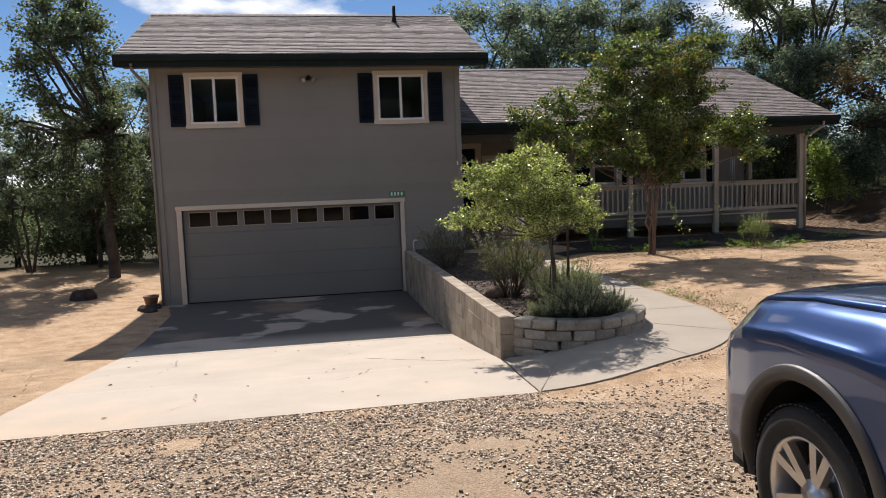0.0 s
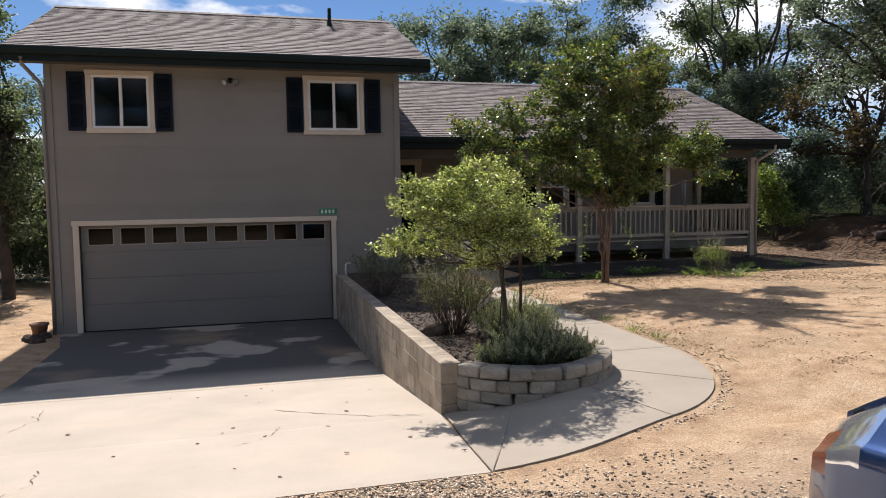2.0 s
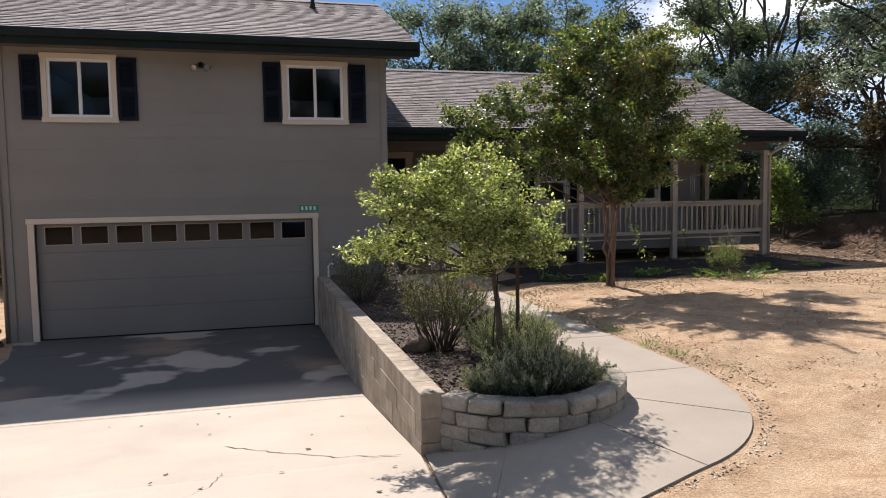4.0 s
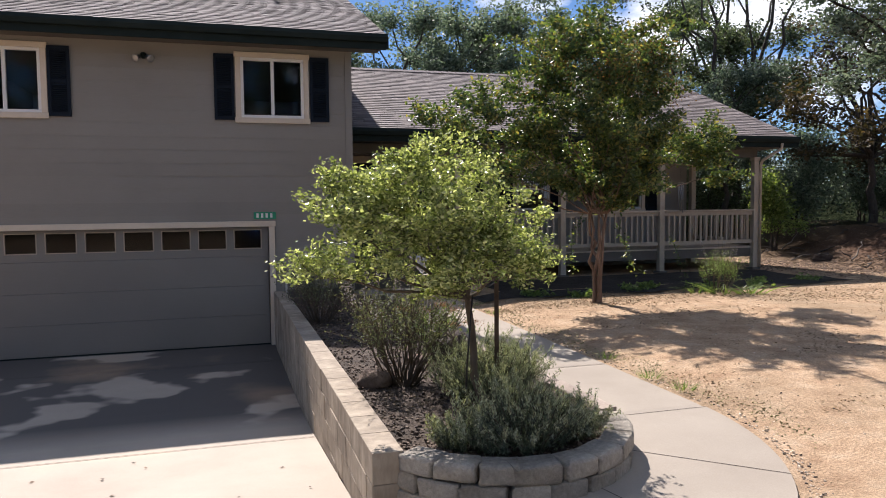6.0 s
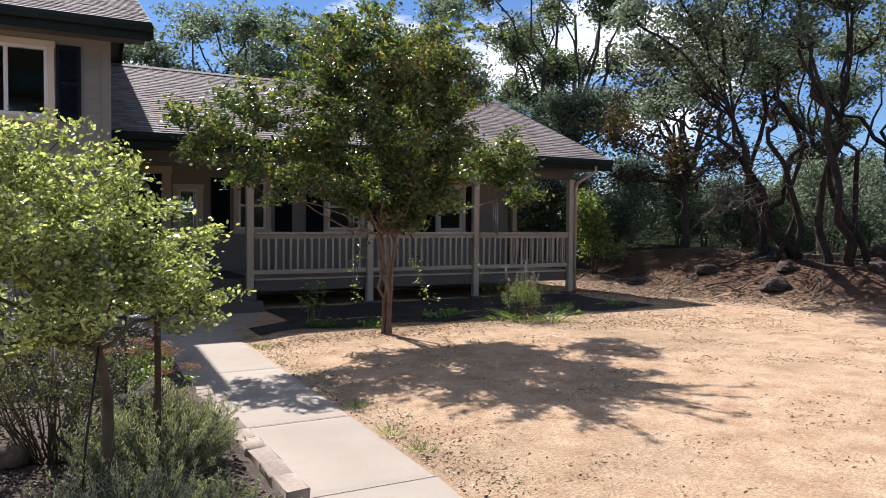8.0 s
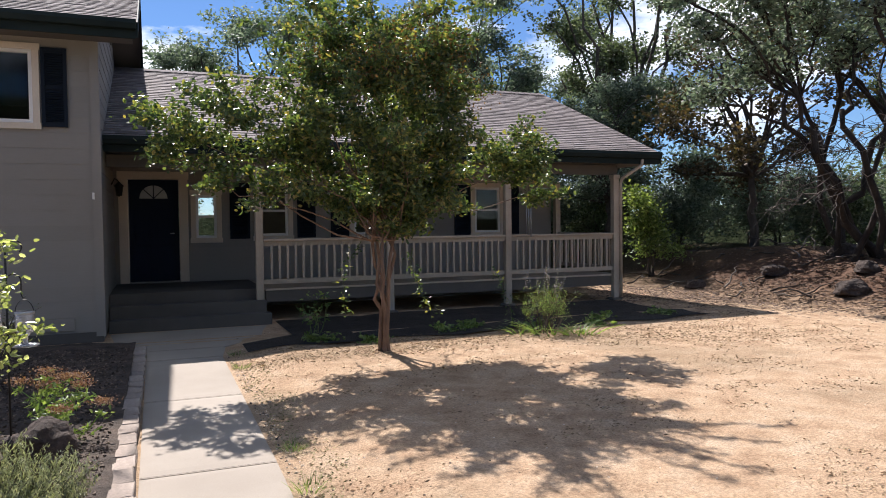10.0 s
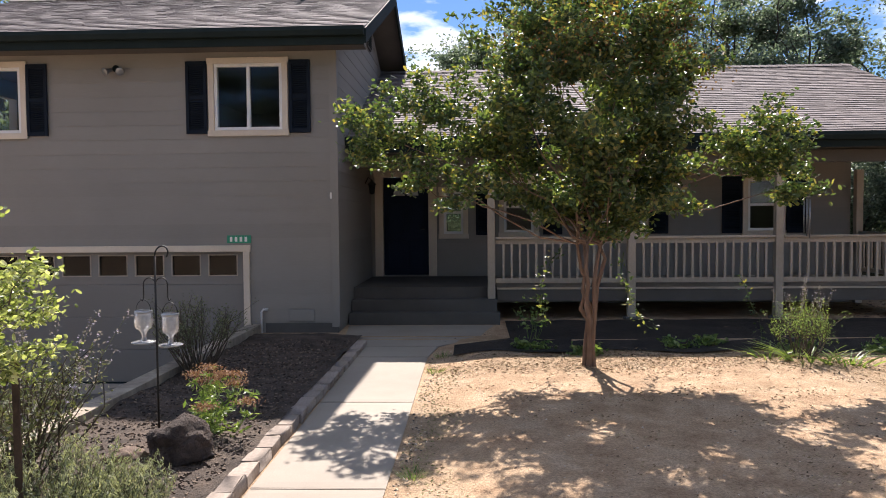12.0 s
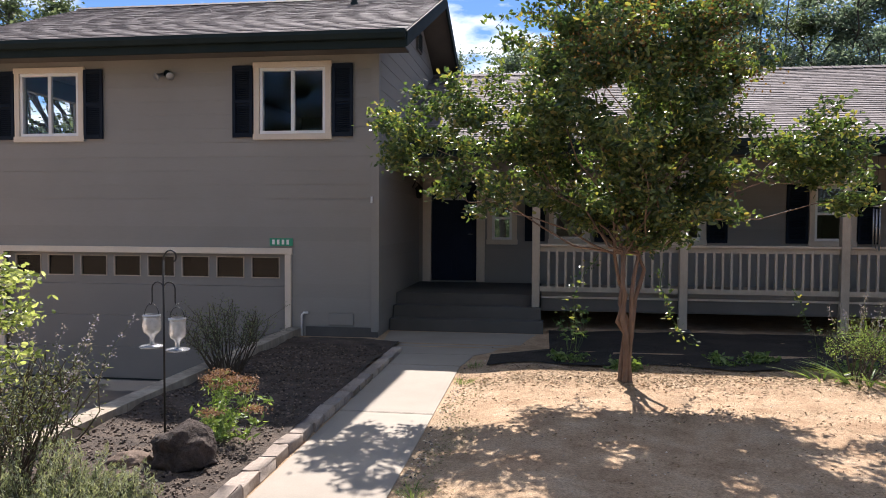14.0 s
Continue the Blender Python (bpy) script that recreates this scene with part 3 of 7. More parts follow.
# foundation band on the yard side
part("foundation", block(1.95, GX1 + 0.01, FY - 0.012, FY, 0.3, 0.68), M_SHADED_CONCRETE, house)


def gable_roof(x0, x1, y0, z0, ridge_y, y2, seed):
    """Deck, shingle courses on the seen slope, fascia boards, soffit."""
    rnd = random.Random(seed)
    rz = z0 + (ridge_y - y0) * SLOPE
    roof = new("roof")
    roof.parent = house
    end = 2 * ridge_y - y0 if y2 is None else y2
    zend = rz - (end - ridge_y) * SLOPE
    th = 0.10
    prof = [(y0, z0), (ridge_y, rz), (end, zend), (end, zend - th), (ridge_y, rz - th), (y0, z0 - th)]
    pts = [(x, y, z) for x in (x0, x1) for y, z in prof]
    n = len(prof)
    faces = [(0, 1, 4, 5), (1, 2, 3, 4), (n + 5, n + 4, n + 1, n), (n + 4, n + 3, n + 2, n + 1)]
    faces += [(k, k + n, (k + 1) % n + n, (k + 1) % n) for k in range(n)]
    raw("roof_deck", pts, faces, M_SOFFIT, roof)
    ln = math.hypot(ridge_y - y0, rz - z0)
    uy, uz = (ridge_y - y0) / ln, (rz - z0) / ln
    ny, nz = -uz, uy
    v, f = [], []
    course = 0.145
    k, s = 0, -0.03
    while s < ln:
        x = x0 - 0.015 - rnd.random() * 0.3
        wave = rnd.uniform(-0.008, 0.008)
        while x < x1 + 0.015:
            w = rnd.choice((0.16, 0.22, 0.26, 0.33))
            a, b = max(x, x0 - 0.015), min(x + w - 0.004, x1 + 0.015)
            lift = 0.016 + rnd.random() * 0.007
            d = wave + rnd.random() * 0.01
            if b - a > 0.02:
                i = len(v)
                s1 = min(s + course + 0.03, ln)
                for xx in (a, b):
                    for ss, h in ((s - d, 0.004), (s - d, lift), (s1, 0.006)):
                        v.append((xx, y0 + uy * ss + ny * h, z0 + uz * ss + nz * h))
                f += [(i, i + 3, i + 4, i + 1), (i + 1, i + 4, i + 5, i + 2), (i, i + 1, i + 2), (i + 3, i + 5, i + 4)]
            x += w
        s += course
        k += 1
    tagged(raw("shingles", v, f, M_SHINGLE, roof, "weathered brown-grey asphalt shingles"), kind="stuff")
    # ridge caps
    x = x0
    while x < x1 - 0.05:
        e = min(x + 0.24, x1)
        pts = [(xx, ridge_y + dy, rz + dz + (0.012 if xx == x else 0.0)) for xx in (x, e) for dy, dz in ((-0.14, -0.14 * SLOPE + 0.03), (0, 0.045), (0.14, -0.14 * SLOPE + 0.03))]
        raw("ridge_cap", pts, [(0, 3, 4, 1), (1, 4, 5, 2), (0, 1, 2), (5, 4, 3)], M_SHINGLE, roof)
        x += 0.2
    # eave gutter and rake boards
    g = bmesh.new()
    prof = [(-0.10, 0.0), (-0.115, -0.06), (-0.085, -0.13), (-0.01, -0.14), (-0.01, -0.02), (-0.085, -0.02)]
    rows = [[g.verts.new((xx, y0 + a, z0 + b + 0.01)) for a, b in prof] for xx in (x0 - 0.01, x1 + 0.01)]
    for q in range(len(prof)):
        g.faces.new((rows[0][q], rows[0][(q + 1) % 6], rows[1][(q + 1) % 6], rows[1][q]))
    g.faces.new(rows[0][::-1])
    g.faces.new(rows[1])
    bmesh.ops.recalc_face_normals(g, faces=g.faces)
    part("gutter", g, M_DARK, roof, "dark green metal gutter")
    part("fascia", block(x0, x1, y0 - 0.005, y0 + 0.035, z0 - 0.24, z0 - 0.03), M_DARK, roof)
    for xx in (x0, x1):
        o = 0.035 if xx == x1 else -0.035
        pts = [(x, y, z) for x in (min(xx, xx + o), max(xx, xx + o)) for y, z in ((y0 - 0.02, z0 - 0.01), (ridge_y, rz), (end, zend), (end, zend - 0.22), (ridge_y, rz - 0.23), (y0 - 0.02, z0 - 0.23))]
        faces = [(0, 1, 4, 5), (1, 2, 3, 4), (11, 10, 7, 6), (10, 9, 8, 7)] + [(k, k + 6, (k + 1) % 6 + 6, (k + 1) % 6) for k in range(6)]
        raw("rake_board", pts, faces, M_DARK, roof)
    return roof


gable_roof(RX0, RX1, EAVE_Y, EAVE_Z, RIDGE_Y, None, 3)
part("soffit", block(RX0 + 0.05, RX1 - 0.05, EAVE_Y + 0.04, FY - 0.03, 4.905, 4.93), M_SOFFIT, house)
pipe = bmesh.new()
tube(pipe, [(2.0, 19.2, 6.35), (2.0, 19.2, 6.93)], 0.045, 10)
lathe(pipe, (2.0, 19.2, 6.5), [(0.13, -0.06), (0.06, 0.06), (0.05, 0.12)], 10)
part("vent_pipe", pipe, M_DARK, house, "dark roof vent pipe with flashing")


def window(x0, x1, z0, z1, y, trim=0.09, sash='slide', trim_mat=M_TRIM):
    """A trimmed window in a wall that faces -y."""
    w = new("window")
    w.parent = house
    w["label"] = "sliding window with beige trim and white vinyl sash"
    for a, b, c, d, nm in ((x0 - trim, x1 + trim, z1, z1 + trim, "trim_board"), (x0 - trim, x1 + trim, z0 - trim, z0, "sill"), (x0 - trim, x0, z0, z1, "trim_board"), (x1, x1 + trim, z0, z1, "trim_board")):
        part(nm, block(a - (0.015 if nm == "sill" or c == z1 else 0), b + (0.015 if nm == "sill" or c == z1 else 0), y - (0.055 if nm == "sill" else 0.045), y + 0.02, c, d, 0.004), trim_mat, w)
    f = bmesh.new()
    t = 0.05
    for a, b, c, d in ((x0, x1, z1 - t, z1), (x0, x1, z0, z0 + t), (x0, x0 + t, z0 + t, z1 - t), (x1 - t, x1, z0 + t, z1 - t)):
        box(f, a, b, y - 0.022, y + 0.06, c, d, 0.004)
    part("window_frame", f, M_VINYL, w)
    s = bmesh.new()
    if sash == 'slide':
        m = (x0 + x1) / 2
        box(s, m - 0.028, m + 0.028, y - 0.012, y + 0.05, z0 + t, z1 - t, 0.003)
        panes = [(x0 + t, m - 0.028), (m + 0.028, x1 - t)]
        zz = [(z0 + t, z1 - t)]
    else:
        m = (z0 + z1) / 2
        box(s, x0 + t, x1 - t, y - 0.012, y + 0.05, m - 0.025, m + 0.025, 0.003)
        panes = [(x0 + t, x1 - t)]
        zz = [(z0 + t, m - 0.025), (m + 0.025, z1 - t)]
    part("sash", s, M_VINYL, w)
    for a, b in panes:
        for c, d in zz:
            p = part("pane", block(a, b, y + 0.02, y + 0.026, c, d), M_GLASS, w)
            p.visible_shadow = False
    return w


def shutter(x0, x1, z0, z1, y):
    s = new("shutter")
    s.parent = house
    s["label"] = "dark navy louvred shutter"
    fr = bmesh.new()
    st = 0.05
    for a, b, c, d in ((x0, x0 + st, z0, z1), (x1 - st, x1, z0, z1), (x0 + st, x1 - st, z0, z0 + 0.07), (x0 + st, x1 - st, z1 - 0.07, z1), (x0 + st, x1 - st, (z0 + z1) / 2 - 0.03, (z0 + z1) / 2 + 0.03)):
        box(fr, a, b, y - 0.055, y - 0.022, c, d, 0.003)
    box(fr, x0 + st, x1 - st, y - 0.03, y - 0.024, z0 + 0.07, z1 - 0.07)
    part("shutter_frame", fr, M_SHUTTER, s)
    lv = bmesh.new()
    z = z0 + 0.09
    while z < z1 - 0.09:
        if abs(z - (z0 + z1) / 2) > 0.05:
            r = bmesh.ops.create_cube(lv, size=1, matrix=pose((x0 + x1) / 2, y - 0.04, z, 35) @ Matrix.Diagonal((x1 - x0 - 2 * st, 0.03, 0.006, 1)))
        z += 0.033
    part("louvres", lv, M_SHUTTER, s)


for x0, x1, z0, z1 in WIN_UP:
    window(x0, x1, z0, z1, FY)
for a, b in ((-3.34, -3.02), (-1.77, -1.44), (0.77, 1.10), (2.39, 2.72)):
    shutter(a, b, 3.65, 4.77, FY)

# garage door with a row of eight lights
gd = new("garage_door")
gd.parent = house
gd["label"] = "wide taupe sectional garage door with row of small windows"
DY = FY + 0.07
lights = [(-3.12 + 0.592 * k, -3.12 + 0.592 * k + 0.475) for k in range(8)]
rows_z = [-0.27, 0.25, 0.77, 1.29, 1.80]
for k, (q0, q1) in enumerate(zip(rows_z, rows_z[1:])):
    sec = bmesh.new()
    if k < 3:
        box(sec, -3.24, 1.61, DY, DY + 0.05, q0 + 0.0015, q1 - 0.0015, 0.003)
    else:
        edges = [-3.24, *[v for p in lights for v in p], 1.61]
        for a, b in zip(edges[::2], edges[1::2]):
            box(sec, a, b, DY, DY + 0.05, 1.42, 1.765)
        box(sec, -3.24, 1.61, DY, DY + 0.05, q0 + 0.003, 1.42)
        box(sec, -3.24, 1.61, DY, DY + 0.05, 1.765, q1)
    part("door_section", sec, M_GDOOR, gd)
for a, b in lights:
    fr = bmesh.new()
    for p, q, r, s in ((a, b, 1.42, 1.437), (a, b, 1.748, 1.765), (a, a + 0.017, 1.437, 1.748), (b - 0.017, b, 1.437, 1.748)):
        box(fr, p, q, DY - 0.012, DY + 0.02, r, s, 0.003)
    light = part("light_frame", fr, M_POST, gd)
    p = part("pane", block(a + 0.017, b - 0.017, DY + 0.02, DY + 0.025, 1.437, 1.748), M_ACRYLIC, light)
    p.visible_shadow = False
part("bottom_seal", block(-3.24, 1.61, DY - 0.005, DY + 0.05, -0.30, -0.272), M_DARK, gd)
for a, b, c, d in ((-3.36, -3.25, -0.42, 1.81), (1.62, 1.72, -0.29, 1.81), (-3.38, 1.74, 1.81, 1.91)):
    part("door_trim", block(a, b, FY - 0.05, FY + 0.06, c, d, 0.005), M_TRIM, house)
# number plate: green plate with plain bars
plate = new("address_plate")
plate.parent = house
plate["label"] = "small green sign with pale bars over the garage"
part("plate", block(1.37, 1.75, FY - 0.036, FY - 0.027, 1.945, 2.065, 0.002), surface("green_sign", (0.012, 0.24, 0.13), (0.016, 0.3, 0.165), 3, 40, 0.4, 0.05, 0.001, fine=0.05), plate)
for k in range(4):
    part("bar", block(1.415 + 0.078 * k, 1.455 + 0.078 * k, FY - 0.039, FY - 0.0365, 1.967, 2.043), M_VINYL, plate)
# flood lights under the eave
fl = new("flood_light")
fl.parent = house
fl["label"] = "twin flood light with motion sensor box"
part("mount", lathe(bmesh.new(), (0, 0, 0), [(0.0, 0.0), (0.055, 0.0), (0.055, 0.02), (0.0, 0.03)], 12), M_DARK, fl).matrix_basis = pose(-0.33, FY - 0.02, 4.68, 90)
for s in (-1, 1):
    b = lathe(bmesh.new(), (0, 0, 0), [(0.0, -0.02), (0.03, -0.015), (0.035, 0.05), (0.062, 0.11), (0.058, 0.115), (0.0, 0.10)], 14)
    part("lamp_head", b, M_STEEL, fl).matrix_basis = pose(-0.33 + 0.06 * s, FY - 0.07, 4.655, 115, 0, 35 * s)
# hose bib pipe and conduit at the garage corner
cp = tube(bmesh.new(), [(1.90, FY - 0.05, 0.3), (1.90, FY - 0.05, 0.86), (1.93, FY - 0.05, 0.9), (2.0, FY - 0.04, 0.9)], 0.018, 8)
part("stand_pipe", cp, M_VINYL, house, "short pale stand pipe")
dc = tube(bmesh.new(), [(-3.95, EAVE_Y + 0.0, 4.93), (-3.95, EAVE_Y + 0.05, 4.8), (-3.80, FY - 0.06, 4.55), (-3.76, FY - 0.05, 4.4), (-3.76, FY - 0.05, -0.3)], 0.035, 8)
part("downspout", dc, M_SIDING, house)
part("wall_knob", block(3.005, 3.035, FY - 0.06, FY - 0.02, 2.62, 2.72, 0.005), M_VINYL, house, "small white wall fitting")
part("crawl_vent", block(2.33, 2.73, FY - 0.04, FY - 0.02, 0.72, 0.9, 0.004), M_SIDING, house)

# ---- porch wing ----
WY, WEX, WEZ, WRY = 20.2, 17.25, 3.645, 22.1
WX1 = 12.85
DOOR = (3.36, 4.30, 1.12, 3.16)
WWIN = [(4.62, 5.02, 1.98, 2.85), (5.86, 6.47, 2.0, 3.05), (7.9, 8.7, 2.0, 3.05), (10.8, 11.45, 2.0, 3.05)]
wf = wall_slab("wing_wall", 'y', WY, 0.16, GX1, WX1, 0.5, 4.6, [DOOR, *WWIN])
siding(wf, 'y', WY, -1, GX1 + 0.03, WX1 - 0.05, 1.12, 4.3, [(3.2, 4.46, 1.0, 3.32), *WWIN])
wall_slab("wing_end_wall", 'x', WX1, -0.16, WY + 0.16, 25.2, 0.5, 3.6, [])
zt = 5.44
pts = [(x, y, z) for x in (WX1 - 0.16, WX1) for y, z in ((WY, 3.6), (25.2, 3.6), (25.2, 4.1), (WRY, zt), (WY, zt - (WRY - WY) * SLOPE))]
raw("wing_gable", pts, [(0, 1, 2, 3, 4), (9, 8, 7, 6, 5), *[(k, k + 5, (k + 1) % 5 + 5, (k + 1) % 5) for k in range(5)]], M_SIDING, house)
wall_slab("wing_rear_wall", 'y', 25.2, -0.16, GX1, WX1 - 0.16, 0.5, 4.15, [(4.0, 5.7, 1.9, 3.2)])
part("wing_floor", block(GX1, WX1 - 0.17, WY + 0.17, 25.0, 1.0, 1.10), M_ROOM, house)
gable_roof(GX1 + 0.02, 13.75, WEX, WEZ, WRY, 25.8, 7)
part("porch_ceiling", block(GX1 + 0.03, 13.68, WEX + 0.05, WY - 0.03, 3.42, 3.46), M_SOFFIT, house)
part("porch_beam", block(GX1 + 0.03, 13.0, 17.68, 17.79, 3.20, 3.40), M_SOFFIT, house)
for w in WWIN:
    window(*w, WY, 0.1, 'hung')
for a, b in ((5.28, 5.68), (6.66, 7.05), (7.38, 7.78), (8.82, 9.2), (10.28, 10.68), (11.57, 11.95)):
    shutter(a, b, 1.95, 3.1, WY)
# front door with fan light
fd = new("front_door")
fd.parent = house
fd["label"] = "closed dark navy panelled front door with fan light"
M_DOOR = surface("navy_door_paint", (0.008, 0.014, 0.032), (0.012, 0.02, 0.042), 2, 50, 0.7, 0.05, 0.001, fine=0.1)
M_DOOR.node_tree.nodes["Principled BSDF"].inputs["Specular IOR Level"].default_value = 0.15
leaf = bmesh.new()
box(leaf, 3.37, 4.29, WY + 0.06, WY + 0.105, 1.13, 3.15, 0.004)
for a, b in ((3.47, 3.78), (3.88, 4.19)):
    for c, d in ((1.28, 1.85), (1.98, 2.62)):
        box(leaf, a, b, WY + 0.05, WY + 0.062, c, d, 0.008)
part("door_leaf", leaf, M_DOOR, fd)
fan = bmesh.new()
cx, cz, r = 3.83, 2.78, 0.26
ctr = fan.verts.new((cx, WY + 0.054, cz))
arc = [fan.verts.new((cx + r * math.cos(math.pi * k / 16), WY + 0.054, cz + r * math.sin(math.pi * k / 16))) for k in range(17)]
for a, b in zip(arc, arc[1:]):
    fan.faces.new((ctr, b, a))
# pale opaque fill paints the light showing through the fan glass
part("fan_light", fan, surface("daylit_fan_glass", (0.3, 0.32, 0.35), (0.42, 0.44, 0.47), 4, 40, 0.25, 0.05, 0.001, fine=0.1), fd)
for k in (4, 8, 12):
    a = math.pi * k / 16
    part("glazing_bar", tube(bmesh.new(), [(cx, WY + 0.05, cz), (cx + r * math.cos(a), WY + 0.05, cz + r * math.sin(a))], 0.009, 6), M_DOOR, fd)
part("door_handle", tube(bmesh.new(), [(4.2, WY + 0.06, 2.08), (4.2, WY + 0.0, 2.08), (4.12, WY + 0.0, 2.08)], 0.012, 8), M_STEEL, fd)
for a, b, c, d in ((3.19, 3.36, 1.11, 3.16), (4.30, 4.47, 1.11, 3.16), (3.17, 4.49, 3.16, 3.31)):
    part("door_trim", block(a, b, WY - 0.045, WY + 0.06, c, d, 0.005), M_TRIM, house)
lan = new("wall_lantern")
lan.parent = house
lan["label"] = "small black wall lantern beside the door"
part("lantern_body", lathe(bmesh.new(), (3.24, 19.4, 2.78), [(0.0, 0.0), (0.05, 0.02), (0.07, 0.18), (0.09, 0.2), (0.02, 0.27), (0.0, 0.3)], 8), M_IRON, lan)
part("bracket", tube(bmesh.new(), [(3.11, 19.4, 3.0), (3.17, 19.4, 3.12), (3.24, 19.4, 3.06)], 0.012, 6), M_IRON, lan)

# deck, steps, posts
part("porch_landing", block(GX1 + 0.02, 5.62, 17.82, WY - 0.03, 0.45, 1.10), M_SHADED_CONCRETE, house)
steps = thing("porch_steps", "concrete porch steps with the deep shade put into their grey", "steps", kind="structure")
part("step", block(GX1 + 0.03, 5.62, 17.50, 17.815, 0.45, 0.915, 0.008), M_SHADED_CONCRETE, steps)
part("step", block(GX1 + 0.03, 5.66, 17.18, 17.495, 0.45, 0.725, 0.008), M_SHADED_CONCRETE, steps)
deck = new("porch_deck")
deck.parent = house
y = 17.68
while y < WY - 0.1:
    part("deck_board", block(5.63, 13.0, y, y + 0.137, 1.065, 1.10), M_POST, deck)
    y += 0.143
part("rim_joist", block(5.63, 12.99, 17.70, 17.75, 0.86, 1.06), M_SOFFIT, deck)
part("end_joist", block(12.94, 12.99, 17.76, WY - 0.05, 0.86, 1.06), M_POST, deck)
for x in (5.53, 7.915, 10.38, 12.93):
    p = new("porch_post")
    p.parent = house
    z0 = 0.5 if x > 6 else 0.915
    part("post_shaft", block(x - 0.065, x + 0.065, 17.60, 17.73, z0, 3.2, 0.006), M_POST, p)
    part("post_cap", block(x - 0.085, x + 0.085, 17.58, 17.75, 3.12, 3.2, 0.005), M_POST, p)
    if x > 6:
        part("footing", block(x - 0.12, x + 0.12, 17.55, 17.79, 0.42, 0.60, 0.02), M_SHADED_CONCRETE, p)
part("end_post", block(12.87, 13.0, WY - 0.2, WY - 0.07, 0.5, 3.2), M_POST, house)


def railing(x0, x1, y0, y1):
    r = thing("porch_railing", "weathered beige wooden porch railing with square balusters", "railing", "porch railings")
    along = x1 - x0 > y1 - y0
    part("top_rail", block(x0, x1, y0 - (0.03 if along else 0), y1 + (0.03 if along else 0), 1.935, 1.975, 0.005), M_POST, r)
    part("upper_rail", block(x0, x1, y0 + 0.02, y1 - 0.02, 1.85, 1.932), M_POST, r)
    part("bottom_rail", block(x0, x1, y0 + 0.02, y1 - 0.02, 1.18, 1.265, 0.004), M_POST, r)
    length = (x1 - x0) if along else (y1 - y0)
    n = max(2, round(length / 0.14))
    me = None
    for k in range(1, n):
        q = k / n * length
        c = (x0 + q, (y0 + y1) / 2) if along else ((x0 + x1) / 2, y0 + q)
        if me is None:
            o = part("baluster", block(-0.019, 0.019, -0.019, 0.019, 1.255, 1.86), M_POST, r)
            me = o.data
        else:
            o = new("baluster", me)
            o.parent = r
        o.location = (c[0], c[1], 0)


for x0, x1 in ((5.6, 7.845), (7.985, 10.31), (10.45, 12.86)):
    railing(x0, x1, 17.63, 17.70)
railing(12.90, 12.97, 17.74, WY - 0.22)
ds = tube(bmesh.new(), [(13.3, WEX - 0.04, 3.5), (13.3, WEX - 0.02, 3.38), (13.02, 17.52, 3.12), (13.02, 17.58, 3.0), (13.02, 17.58, 0.62)], 0.035, 8)
part("downspout", ds, M_POST, house)


# ---- plants ----
def tubes_np(segs, sides=5):
    """Tapered tubes from (p0, p1, r0, r1); pieces that follow one another share a ring."""
    v, f = [], []
    last, ring = None, 0
    for p0, p1, r0, r1 in segs:
        p0, p1 = Vector(p0), Vector(p1)
        d = p1 - p0
        if d.length < 1e-5:
            continue
        d.normalize()
        if last is None or (last - p0).length > 1e-6:
            u = d.orthogonal().normalized()
            ends = ((p0, r0), (p1, r1))
            ring = len(v)
        else:
            u = (u - d * u.dot(d)).normalized()
            ends = ((p1, r1),)
        w = d.cross(u)
        for p, r in ends:
            for k in range(sides):
                a = 2 * math.pi * k / sides
                v.append(p + (u * math.cos(a) + w * math.sin(a)) * r)
        for k in range(sides):
            q = (k + 1) % sides
            f.append((ring + k, ring + q, ring + sides + q, ring + sides + k))
        ring += sides
        last = p1
    return v, f


def limb(rnd, p0, p1, r0, r1, bend, steps=6):
    """A wandering limb as tube pieces."""
    p0, p1 = Vector(p0), Vector(p1)
    n = (p1 - p0).length
    pts = []
    off = Vector((rnd.uniform(-1, 1), rnd.uniform(-1, 1), rnd.uniform(-0.3, 0.6))) * bend * n
    for k in range(steps + 1):
        t = k / steps
        p = p0.lerp(p1, t) + off * math.sin(math.pi * t)
        if 0 < k < steps:
            p += Vector((rnd.gauss(0, 1), rnd.gauss(0, 1), rnd.gauss(0, 1))) * 0.025 * n
        pts.append(p)
    return [(a, b, r0 + (r1 - r0) * k / steps, r0 + (r1 - r0) * (k + 1) / steps) for k, (a, b) in enumerate(zip(pts, pts[1:]))]


